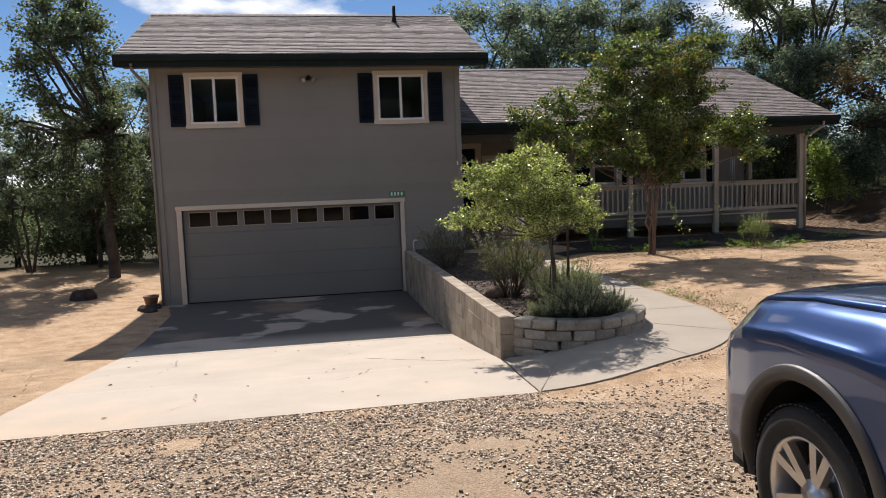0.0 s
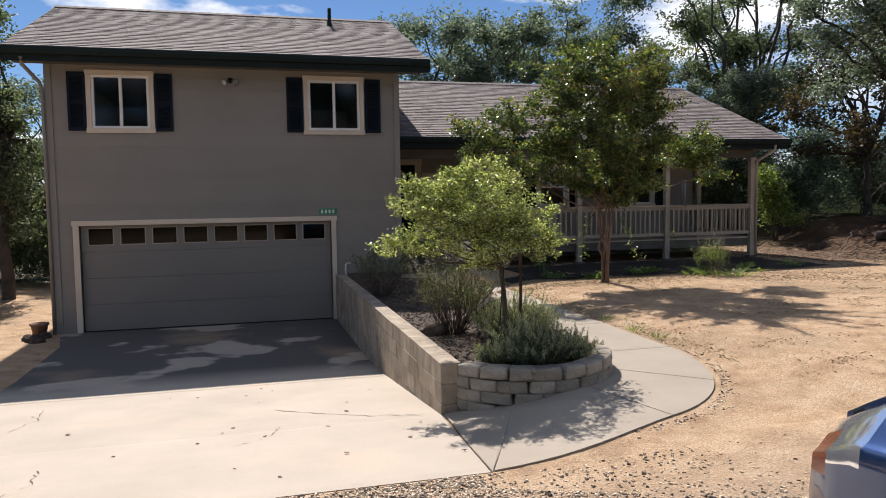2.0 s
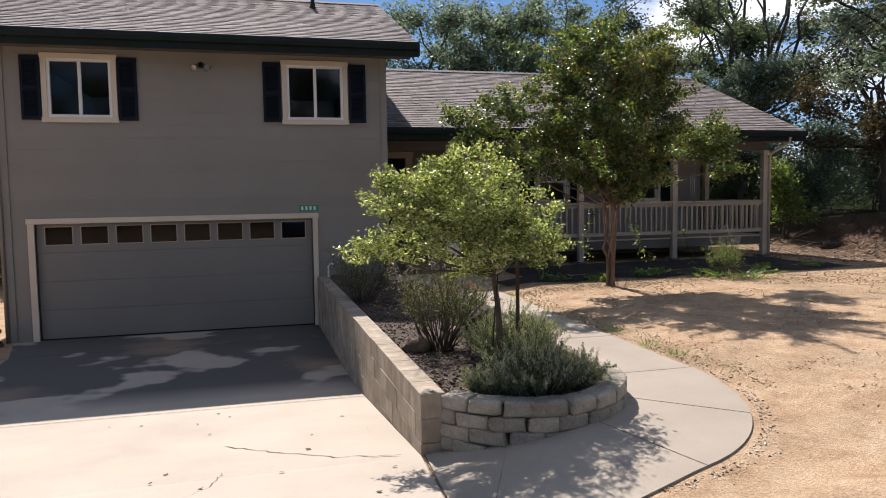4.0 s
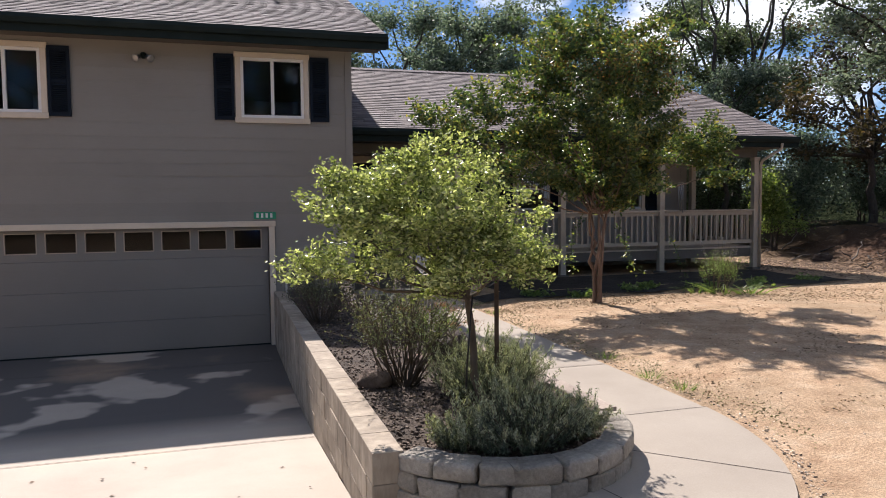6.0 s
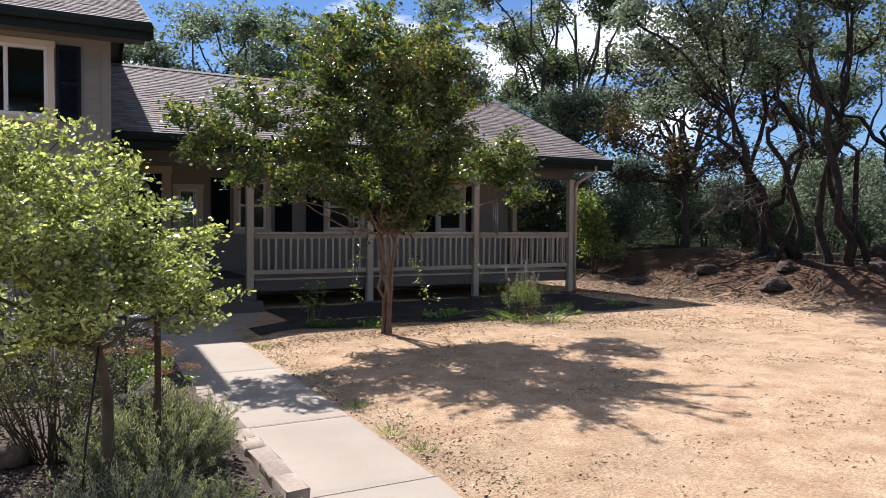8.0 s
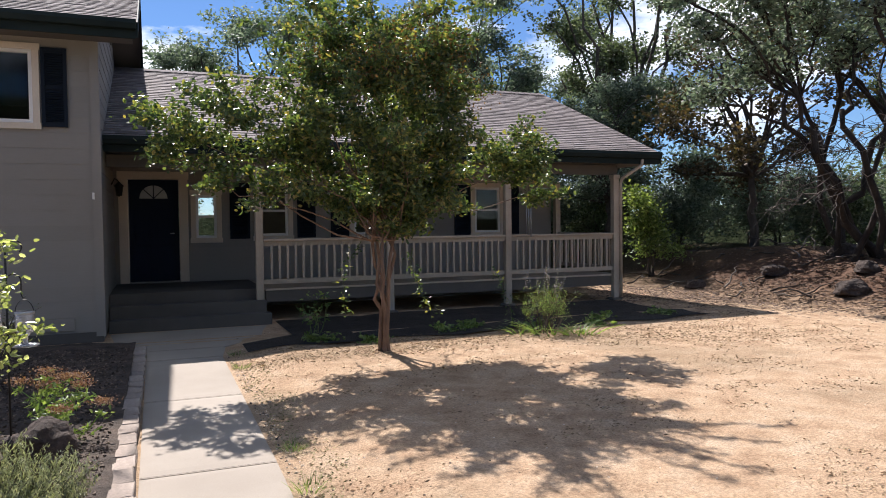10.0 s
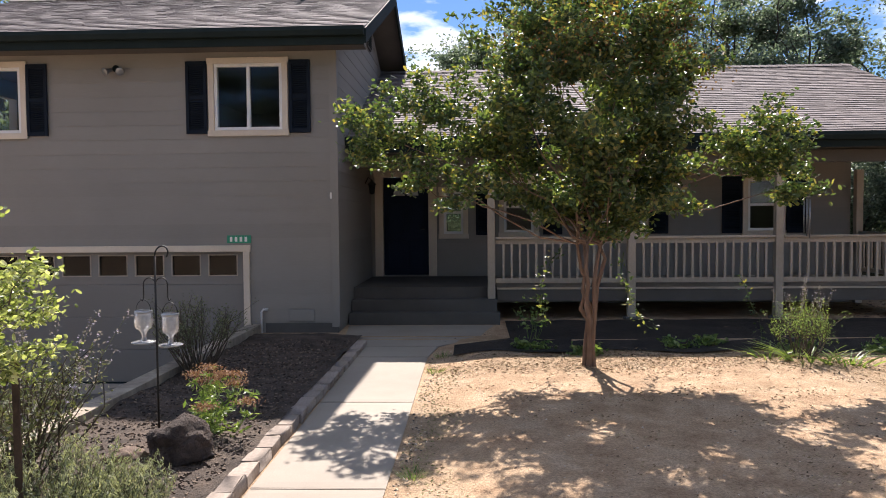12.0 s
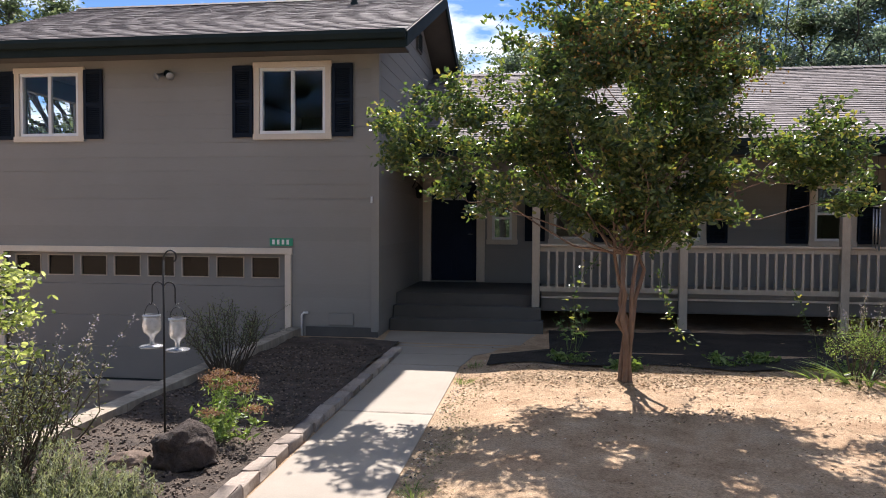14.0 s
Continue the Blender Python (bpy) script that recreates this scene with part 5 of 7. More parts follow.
M_DARKBARK = surface("dark_oak_bark", (0.022, 0.018, 0.015), (0.07, 0.056, 0.046), 2.5, 18, 0.95, 0.9, 0.04, (1, 1, 0.25), fine=0.5)
M_DEAD = surface("grey_dead_wood", (0.12, 0.1, 0.085), (0.26, 0.22, 0.19), 3, 40, 0.9, 0.4, 0.01, fine=0.3)
leaning_oak("leaning dark-trunked oak clump with heavy crown and dead twigs", (18.3, 16.1, 1.3),
            [(-2.2, 0.1, 2.9), (-1.5, 0.3, 3.5), (-1.0, -0.3, 3.2), (-0.3, 0.3, 3.7), (0.7, 0.0, 3.4), (-1.9, -0.4, 2.3), (1.3, 0.3, 3.0)],
            [((-2.3, 0.8, 4.3), (1.1, 1.1, 0.6)), ((-3.5, 0.8, 5.0), (1.0, 1.0, 0.6)), ((-2.7, 0.5, 5.7), (1.1, 1.1, 0.6)), ((-1.3, 0.3, 5.4), (1.1, 1.1, 0.6)), ((0.0, 0.3, 5.1), (1.0, 1.0, 0.6)), ((-1.9, 0.3, 6.8), (1.2, 1.1, 0.65)), ((-3.5, 0.7, 6.7), (1.0, 1.0, 0.6)), ((-4.2, 0.9, 5.8), (0.7, 0.7, 0.45)), ((-0.4, 0.3, 6.7), (1.0, 1.0, 0.6)), ((-3.3, 1.0, 3.7), (0.6, 0.6, 0.35)), ((1.3, 0.4, 5.6), (0.9, 0.9, 0.5)), ((-0.6, 0.2, 4.4), (0.7, 0.7, 0.4)), ((-2.6, 0.4, 7.6), (1.0, 1.0, 0.5)), ((-1.0, 0.4, 7.7), (1.0, 1.0, 0.5))],
            330, 81, 22)
stand = leaning_oak("tall dark oak clump with crossing trunks on the mound", (18.5, 14.2, 1.2),
                    [(-1.1, 0.0, 2.8), (-0.3, 0.2, 3.3), (0.9, 0.0, 2.9), (-0.5, 0.2, 3.7), (-1.6, -0.2, 3.3)],
                    [((-2.0, 0.2, 5.2), (0.9, 0.9, 0.5)), ((-0.6, 0.2, 6.3), (1.1, 1.0, 0.6)), ((0.9, 0.2, 5.6), (1.0, 1.0, 0.5)), ((1.9, 0.0, 5.0), (0.9, 0.9, 0.5)), ((-1.3, 0.2, 7.2), (1.1, 1.0, 0.6)), ((1.2, 0.2, 7.0), (1.0, 1.0, 0.6)), ((2.1, 0.0, 6.4), (0.8, 0.8, 0.5)), ((0.4, 0.6, 4.2), (0.6, 0.6, 0.35)), ((-2.3, 0.2, 6.4), (0.9, 0.9, 0.5))],
                    210, 82, 12)
copy_thing(stand, pose(18.8, 12.3, ground_z(18.8, 12.3), 0, 0, 50))


def hills():
    v, f = [], []
    n = 140
    for k in range(n + 1):
        a = 2 * math.pi * k / n
        x, y = 78 * math.sin(a), 10 + 78 * math.cos(a)
        h = 3.6 + 2.2 * noise.noise((math.cos(a) * 3, math.sin(a) * 3, 7)) + 1.2 * noise.noise((math.cos(a) * 19, math.sin(a) * 19, 2))
        v += [(x, y, -3), (x * 1.2, y * 1.2, h)]
    for k in range(n):
        f.append((2 * k, 2 * k + 2, 2 * k + 3, 2 * k + 1))
    return v, f


M_FAR = surface("far_woods", (0.012, 0.018, 0.009), (0.06, 0.07, 0.036), 0.55, 2.2, 1.0, 0.8, 0.6, fine=0.75)
M_FAR.node_tree.nodes["Principled BSDF"].inputs["Specular IOR Level"].default_value = 0.0
hv, hf = hills()
tagged(raw("backdrop", hv, hf, M_FAR), "distant wooded hills", "backdrop", kind="structure")


# ---- planter ----
planter = thing("planter_wall", "tan concrete block wall between driveway and garden bed", "retaining wall", kind="structure")
rnd = random.Random(5)
for row in range(6):
    z1 = 0.665 - 0.2 * row
    z0 = z1 - 0.197
    y = 7.56 + (0.2 if row % 2 else 0.0)
    if row % 2:
        if z1 > drive_z(7.6) + 0.02:
            part("block", block(1.685, 1.885, 7.56, 7.752, max(z0, drive_z(7.6) - 0.05), z1, 0.006), M_BLOCK, planter)
    while y < 16.38:
        e = min(y + 0.397, 16.39)
        low = drive_z(e) - 0.06
        if z1 > low + 0.03:
            part("block", block(1.685 + rnd.uniform(-0.004, 0.004), 1.885, y, e, max(z0, low), z1, 0.0035), M_BLOCK, planter)
        y += 0.4
part("mortar_core", block(1.70, 1.87, 7.57, 16.38, -0.4, 0.655), M_BLOCK, planter)


def stone(name, size, parent, material, seed, at, turn=0.0, worn=0.024):
    """A rough-faced retaining block with chamfered, uneven edges."""
    q = random.Random(seed)
    bm = block(-size[0] / 2, size[0] / 2, -size[1] / 2, size[1] / 2, -size[2] / 2, size[2] / 2)
    bmesh.ops.bevel(bm, geom=list(bm.edges), offset=worn, segments=2, profile=0.6, affect='EDGES')
    for v in bm.verts:
        v.co += Vector((q.gauss(0, 1), q.gauss(0, 1), q.gauss(0, 1))) * 0.0055
    for f in bm.faces:
        f.smooth = True
    o = part(name, bm, material, parent)
    o.matrix_basis = pose(*at, q.uniform(-1.5, 1.5), q.uniform(-1.5, 1.5), turn)
    return o


curve = thing("garden_wall", "curved dry-stacked wall of rough tan retaining blocks", "retaining wall", kind="structure")
cpts = []
for k in range(200):
    ang = radians(-152 + 158 * k / 199)
    cpts.append(Vector((2.66 + 0.9 * math.cos(ang), 8.0 + 0.93 * math.sin(ang), 0)))
clen = [0.0]
for a, b in zip(cpts, cpts[1:]):
    clen.append(clen[-1] + (b - a).length)


def on_curve(s):
    for k in range(len(clen) - 1):
        if s <= clen[k + 1]:
            return cpts[k], (cpts[k + 1] - cpts[k]).normalized()
    return cpts[-1], (cpts[-1] - cpts[-2]).normalized()


for row, zc in enumerate((0.605, 0.49, 0.375, 0.26, 0.145)):
    s = 0.14 if row % 2 == 0 else 0.0
    while s < clen[-1] - 0.05:
        p, d = on_curve(s)
        w = rnd.uniform(0.23, 0.3)
        if zc + 0.05 > walk_z(p.x, p.y) + 0.0:
            nrm = Vector((d.y, -d.x, 0))
            c = p - nrm * 0.08
            stone("block", (w - 0.002, 0.2, 0.114), curve, M_CAPBLOCK, int(s * 1000) + row, (c.x, c.y, zc), math.degrees(math.atan2(d.y, d.x)))
        s += w
edging = thing("path_edging", "single row of tan edging blocks along the path", "edging", kind="structure")
y = 8.15
while y < 15.3:
    w = rnd.uniform(0.27, 0.32)
    zc = lerp_table(y, [(8.1, 0.60), (8.9, 0.585), (10, 0.56), (15, 0.55)])
    stone("block", (w - 0.008, 0.145, 0.12), edging, M_EDGE, int(y * 999), (3.61 + 0.012 * math.sin(y), y + w / 2, zc - 0.045), 90 + rnd.uniform(-4, 4), 0.011)
    y += w


def bed_z(x, y):
    return 0.585 + 0.05 * noise.noise((x * 1.3, y * 1.3, 2)) + 0.02 * noise.noise((x * 6, y * 6, 2)) - 0.02 * smooth(12, 15, y)


bxs = [1.83 + 1.72 * k / 30 for k in range(31)]
bys = [7.15 + 8.9 * k / 150 for k in range(151)]
bv, bf = [], []
for j, y in enumerate(bys):
    for i, x in enumerate(bxs):
        bv.append((x, y, bed_z(x, y)))


def in_bed(x, y):
    return y > 8.0 or ((x - 2.66) / 0.86) ** 2 + ((y - 8.0) / 0.89) ** 2 < 1


for j in range(150):
    for i in range(30):
        if in_bed((bxs[i] + bxs[i + 1]) / 2, (bys[j] + bys[j + 1]) / 2):
            bf.append((j * 31 + i, j * 31 + i + 1, (j + 1) * 31 + i + 1, (j + 1) * 31 + i))
tagged(raw("garden_bed", bv, bf, M_MULCH, smooth=True), "dark brown bark mulch garden bed", "garden bed", kind="structure")


# ---- garden things ----
def lump(name, size, seed, material, at, turn=0, rough=0.22, label="", category="rock", group=""):
    bm = bmesh.new()
    bmesh.ops.create_icosphere(bm, subdivisions=4, radius=1.0)
    for v in bm.verts:
        d = 1 + rough * noise.noise(v.co * 1.6 + Vector((seed, 0, 0))) + rough * 0.45 * noise.noise(v.co * 4.5 + Vector((0, seed, 0))) + rough * 0.2 * noise.noise(v.co * 11 + Vector((0, 0, seed)))
        v.co = Vector((v.co.x * size[0], v.co.y * size[1], v.co.z * size[2])) * d
        if v.co.z < -size[2] * 0.35:
            v.co.z = -size[2] * 0.35
    for f in bm.faces:
        f.smooth = True
    o = link_mesh(name, bm, material)
    o.matrix_basis = pose(*at, 0, 0, turn)
    return tagged(o, label, category, group)


lump("lava_rock", (0.24, 0.2, 0.2), 3.1, M_LAVA, (3.07, 10.33, 0.66), 20, 0.35, "pitted dark brown lava rock in the garden bed")
lump("round_rock", (0.15, 0.13, 0.11), 5.2, M_ROCK, (2.1, 9.5, 0.63), 0, 0.15, "smooth brown rock in the mulch")
lump("flat_rock", (0.15, 0.11, 0.07), 7.7, M_ROCK, (2.69, 10.26, 0.6), 30, 0.2, "pale flat garden rock")
lump("dark_boulder", (0.32, 0.25, 0.2), 9.3, M_LAVA, (-5.9, 18.0, -0.2), 40, 0.25, "dark boulder on the dry slope")
for k, (x, y, s) in enumerate(((16.4, 14.8, 0.35), (17.3, 15.2, 0.28), (18.4, 16.6, 0.4), (16.9, 17.2, 0.3), (19.4, 14.0, 0.36), (15.9, 18.6, 0.26), (17.9, 13.4, 0.3), (20.6, 15.0, 0.42))):
    lump("mound_rock", (s, s * 0.8, s * 0.6), 11.0 + k, M_LAVA, (x, y, ground_z(x, y) + s * 0.1), 40 * k, 0.3, "weathered brown rock half buried in leaf mould", "rock", "rocks on the mound")


def blades(rng, centre, count, radius, height, width, splay, curve=0.3, joints=3):
    """Arching blades from one crown: vertices and faces."""
    v, f = [], []
    for _ in range(count):
        a = rng.uniform(0, 2 * math.pi)
        r = radius * math.sqrt(rng.uniform(0, 1))
        p = np.array([centre[0] + r * math.cos(a), centre[1] + r * math.sin(a), centre[2]])
        out = np.array([math.cos(a), math.sin(a), 0]) * splay * (0.3 + r / max(radius, 1e-3)) + rng.normal(0, 0.12, 3) * np.array([1, 1, 0])
        h = height * rng.uniform(0.6, 1.1)
        side = np.array([-math.sin(a), math.cos(a), 0]) + rng.normal(0, 0.5, 3)
        side /= np.linalg.norm(side)
        i = len(v)
        for k in range(joints + 1):
            t = k / joints
            c = p + np.array([0, 0, h * (t - curve * t * t * 0.5)]) + out * h * (t + curve * t * t)
            w = width * (1 - t * 0.85)
            v += [(c - side * w / 2).tolist(), (c + side * w / 2).tolist()]
        for k in range(joints):
            f.append((i + 2 * k, i + 2 * k + 1, i + 2 * k + 3, i + 2 * k + 2))
    return v, f


def lavender(at, radius, height, seed, stems=120):
    """Many upright stems that fan out from one crown, thick with needle leaves, pale at the tips."""
    rng, rnd = np.random.default_rng(seed), random.Random(seed)
    t = tagged(new("lavender"), "low grey-green lavender bush in the garden bed", "shrub", "lavender bushes")
    t.location = at
    segs, low, tops = [], [], []
    for k in range(stems):
        a, r = rnd.random() * 6.283, math.sqrt(rnd.random())
        foot = Vector((math.cos(a) * r * radius * 0.55, math.sin(a) * r * radius * 0.55, -0.04))
        out = Vector((math.cos(a + rnd.gauss(0, 0.4)), math.sin(a + rnd.gauss(0, 0.4)), 0)) * radius * (0.15 + 0.75 * r)
        e = foot + out + Vector((0, 0, height * rnd.uniform(0.45, 1.15) * (1 - 0.3 * r * r)))
        piece = limb(rnd, foot, e, 0.004, 0.0015, 0.1, 5)
        segs += piece
        for q in piece[1:4]:
            low += [tuple(q[0].lerp(q[1], w)) for w in (0.2, 0.5, 0.8)]
        tops += [tuple(piece[4][0].lerp(piece[4][1], w)) for w in (0.1, 0.4, 0.7, 1.0)]
    v, f = tubes_np(segs, 3)
    tagged(raw("stem_mass", v, f, M_TWIG, t), kind="stuff")
    v, f = leaves_np(rng, low, 9, (0.011, 0.011, 0.016), 0.034, 0.006, -0.5, 0.4)
    tagged(raw("foliage", v, f, L_LAV, t), kind="stuff")
    v, f = leaves_np(rng, tops, 9, (0.008, 0.008, 0.014), 0.03, 0.006, -0.8, 0.6)
    tagged(raw("pale_foliage", v, f, L_LAVTIP, t), kind="stuff")


L_LAVTIP = leaf_mat("lavender_tips", [(0, (0.17, 0.2, 0.145)), (0.7, (0.33, 0.37, 0.275)), (1, (0.5, 0.52, 0.43))], 0.35, 0.6)
lavender((2.68, 7.62, 0.6), 0.34, 0.46, 71, 170)
lavender((3.06, 7.74, 0.6), 0.24, 0.33, 72, 90)
lavender((2.36, 7.72, 0.6), 0.2, 0.24, 73, 80)
lavender((2.93, 8.85, 0.6), 0.38, 0.55, 74, 230)
lavender((3.2, 9.15, 0.6), 0.22, 0.36, 75, 90)


def sage(at, radius, height, seed, flowers, stems=46, name="sage_bush", label="woody sage bush with upright lilac flower spikes", leafm=None):
    """A woody bush of many thin upright stems with small leaves."""
    rng, rnd = np.random.default_rng(seed), random.Random(seed)
    t = tagged(new(name), label, "shrub")
    t.location = at
    segs, pts, tops = [], [], []
    for k in range(stems):
        a, r = rnd.random() * 6.283, math.sqrt(rnd.random())
        e = Vector((math.cos(a) * r * radius, math.sin(a) * r * radius, height * rnd.uniform(0.55, 1.0) * (1 - 0.25 * r)))
        s = limb(rnd, (0.08 * math.cos(a), 0.08 * math.sin(a), -0.05), e, 0.009, 0.003, 0.12, 5)
        segs += s
        tops.append(e)
        for q in s[3:]:
            pts += [q[0].lerp(q[1], w) for w in (0.1, 0.5, 0.9)]
        for _ in range(3):
            q = s[rnd.randrange(3, 5)][0]
            e2 = q + Vector((rnd.gauss(0, 0.13), rnd.gauss(0, 0.13), rnd.uniform(0.05, 0.25)))
            segs.append((q, e2, 0.004, 0.002))
            pts += [q.lerp(e2, 0.5), e2]
    v, f = tubes_np(segs, 4)
    tagged(raw("stem_mass", v, f, M_TWIG, t), kind="stuff")
    v, f = leaves_np(rng, [tuple(p) for p in pts], 8, (0.03, 0.03, 0.035), 0.03, 0.011, -0.2, 0.4)
    tagged(raw("foliage", v, f, leafm or L_SAGE, t), kind="stuff")
    if flowers:
        fp = []
        for e in tops[:flowers]:
            d = Vector((e.x * 0.35, e.y * 0.35, 0.28))
            fp += [tuple(e + d * w) for w in (0.3, 0.55, 0.8, 1.0)]
            segs2 = [(e, e + d, 0.003, 0.0015)]
            v, f = tubes_np(segs2, 3)
            raw("flower_stalk", v, f, L_SAGE, t)
        v, f = leaves_np(rng, fp, 8, (0.012, 0.012, 0.02), 0.02, 0.013, 0, 0.3)
        tagged(raw("flower_mass", v, f, L_LILAC, t), kind="stuff")
    return t


sage((2.36, 9.5, 0.6), 0.6, 1.05, 81, 30, 52)
sage((2.1, 13.2, 0.58), 0.55, 1.0, 82, 0, 40, "dusty_bush", "dusty green bush against the garage wall")


def sedum(at, seed):
    rng, rnd = np.random.default_rng(seed), random.Random(seed)
    t = tagged(new("sedum_plant"), "green sedum with flat dusty pink flower heads", "plant")
    t.location = at
    for k in range(13):
        a, r = rnd.random() * 6.283, rnd.uniform(0.05, 0.48)
        e = Vector((math.cos(a) * r, math.sin(a) * r, rnd.uniform(0.34, 0.48) - 0.3 * r))
        s = limb(rnd, (0, 0, -0.02), e, 0.007, 0.004, 0.15, 5)
        v, f = tubes_np(s, 5)
        raw("stem", v, f, L_BRIGHT, t)
        v, f = leaves_np(rng, [tuple(q[1]) for q in s], 12, (0.035, 0.035, 0.025), 0.065, 0.022, 0, 0.35)
        tagged(raw("foliage", v, f, L_BRIGHT, t), kind="stuff")
        if k < 9:
            v, f = leaves_np(rng, [tuple(e + Vector((0, 0, 0.07)))], 220, (0.045, 0.045, 0.016), 0.02, 0.012, 0, 0.5)
            tagged(raw("flower_head", v, f, L_SEDUM, t), kind="stuff")


sedum((3.04, 10.97, 0.58), 91)


def feeder_pole():
    x, y, z = 2.88, 10.42, 0.55
    t = thing("feeder_pole", "black iron shepherd pole with double hook in the bed", "garden pole")
    part("pole", tube(bmesh.new(), [(x, y, z), (x, y, 2.05)], 0.008, 8), M_IRON, t)
    arc = [(x + 0.05 - 0.05 * math.cos(a), y, 2.05 + 0.06 * math.sin(a) + 0.03 * (a / 3.6)) for a in [k * 3.9 / 12 for k in range(13)]]
    part("top_hook", tube(bmesh.new(), arc, 0.006, 8), M_IRON, t)
    for s in (-1, 1):
        arc = [(x + s * (0.045 - 0.045 * math.cos(a)), y, 1.84 + 0.05 * math.sin(a)) for a in [k * math.pi / 10 for k in range(11)]]
        arc = [(x, y, 1.76)] + arc + [(x + s * 0.09, y, 1.745), (x + s * 0.1, y, 1.72), (x + s * 0.115, y, 1.735)]
        part("side_hook", tube(bmesh.new(), arc, 0.005, 8), M_IRON, t)


def feeder(at, jar, label):
    t = thing("hummingbird_feeder", label, "bird feeder", "hummingbird feeders")
    t.location, t.scale = at, (1.1, 1.1, 0.8)
    part("bottle", lathe(bmesh.new(), (0, 0, 0), jar, 20), M_JAR, t)
    part("base_dish", lathe(bmesh.new(), (0, 0, 0), [(0.0, -0.335), (0.075, -0.33), (0.082, -0.315), (0.07, -0.31), (0.02, -0.305), (0.0, -0.30)], 20), M_JAR, t)
    hoop = [(0.052 * math.cos(a), 0, -0.04 + 0.115 * math.sin(a)) for a in [k * math.pi / 12 for k in range(13)]]
    part("wire_hoop", tube(bmesh.new(), hoop, 0.003, 6), M_IRON, t)
    part("collar", lathe(bmesh.new(), (0, 0, 0), [(0.054, -0.05), (0.058, -0.045), (0.058, -0.03), (0.054, -0.025)], 20), M_STEEL, t)


M_JAR = surface("pressed_glass", (0.55, 0.56, 0.58), (0.75, 0.76, 0.78), 8, 30, 0.12, 0.9, 0.01, fine=0.25)
M_JAR.node_tree.nodes["Principled BSDF"].inputs["Transmission Weight"].default_value = 0.55
feeder_pole()
feeder((2.785, 10.42, 1.668), [(0.05, -0.02), (0.055, -0.03), (0.058, -0.07), (0.062, -0.13), (0.055, -0.18), (0.03, -0.21), (0.017, -0.235), (0.014, -0.27), (0.02, -0.305)], "pale pressed glass hummingbird feeder on iron hook")
feeder((2.985, 10.42, 1.648), [(0.052, -0.02), (0.055, -0.03), (0.055, -0.17), (0.05, -0.2), (0.028, -0.225), (0.017, -0.245), (0.014, -0.28), (0.02, -0.305)], "straight glass hummingbird feeder with wide dish")

# tree stakes with a tie
for x, y, h in ((2.93, 8.69, 1.05),):
    t = thing("tree_stake", "rusty steel stake beside the young tree", "stake")
    bm = bmesh.new()
    box(bm, x - 0.018, x + 0.018, y - 0.003, y + 0.003, 0.5, 0.6 + h)
    box(bm, x - 0.003, x + 0.003, y + 0.003, y + 0.03, 0.5, 0.6 + h)
    part("stake_post", bm, M_RUSTSTEEL, t)
    part("tie_wire", tube(bmesh.new(), [(x, y, 0.5 + h), ((x + 2.7) / 2, (y + 8.42) / 2, 0.48 + h), (2.7, 8.42, 0.52 + h)], 0.005, 6), M_IRON, t)

# dark sheet over the ground along the porch, house shade put into its colour
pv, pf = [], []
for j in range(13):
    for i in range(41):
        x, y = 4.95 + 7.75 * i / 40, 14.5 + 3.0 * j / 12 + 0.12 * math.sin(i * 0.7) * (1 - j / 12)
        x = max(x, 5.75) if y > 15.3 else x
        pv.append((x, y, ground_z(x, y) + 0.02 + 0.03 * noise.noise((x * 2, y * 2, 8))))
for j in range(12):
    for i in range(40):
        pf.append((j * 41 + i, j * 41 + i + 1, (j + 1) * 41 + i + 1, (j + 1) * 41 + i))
tagged(raw("porch_shade_sheet", pv, pf, M_SHADE_SOIL, smooth=True), "dark soil sheet painting the house shade along the porch", "garden bed", kind="structure")

# wild plants along the porch
rng = np.random.default_rng(5)


def leafy(at, radius, height, seed, count, name, label, length=0.09, width=0.035):
    r = np.random.default_rng(seed)
    rn = random.Random(seed)
    t = tagged(new(name), label, "plant")
    t.location = at
    pts, segs = [], []
    for k in range(count):
        a, q = rn.random() * 6.283, math.sqrt(rn.random())
        e = Vector((math.cos(a) * q * radius, math.sin(a) * q * radius, height * rn.uniform(0.5, 1.0)))
        s = limb(rn, (e.x * 0.3, e.y * 0.3, -0.03), e, 0.005, 0.002, 0.15, 4)
        segs += s
        pts += [tuple(p[1]) for p in s[1:]]
    v, f = tubes_np(segs, 4)
    tagged(raw("stem_mass", v, f, L_BRIGHT, t), kind="stuff")
    v, f = leaves_np(r, pts, 6, (0.05, 0.05, 0.03), length, width, 0.1, 0.15)
    tagged(raw("foliage", v, f, L_BRIGHT, t), kind="stuff")


leafy((6.05, 15.5, 0.56), 0.34, 0.6, 101, 7, "leafy_plant", "small leafy green plant in the shade of the porch")
for k, (x, y, r, h) in enumerate(((9.25, 13.95, 0.35, 0.55), (9.6, 13.8, 0.3, 0.4), (8.85, 14.2, 0.3, 0.35))):
    t = tagged(new("bulb_clump"), "bright green strap-leaved clump at the sunny bed edge", "plant", "strap-leaved clumps")
    t.location = (x, y, 0.55)
    v, f = blades(rng, (0, 0, 0), 36, r * 0.8, h * 0.6, 0.03, 0.8, 0.7, 4)
    tagged(raw("foliage", v, f, L_BRIGHT, t), kind="stuff")
sage((9.2, 14.15, 0.55), 0.4, 0.8, 103, 12, 22, "flowering_bush", "straggling bush with pale flower spikes by the porch", L_BRIGHT)
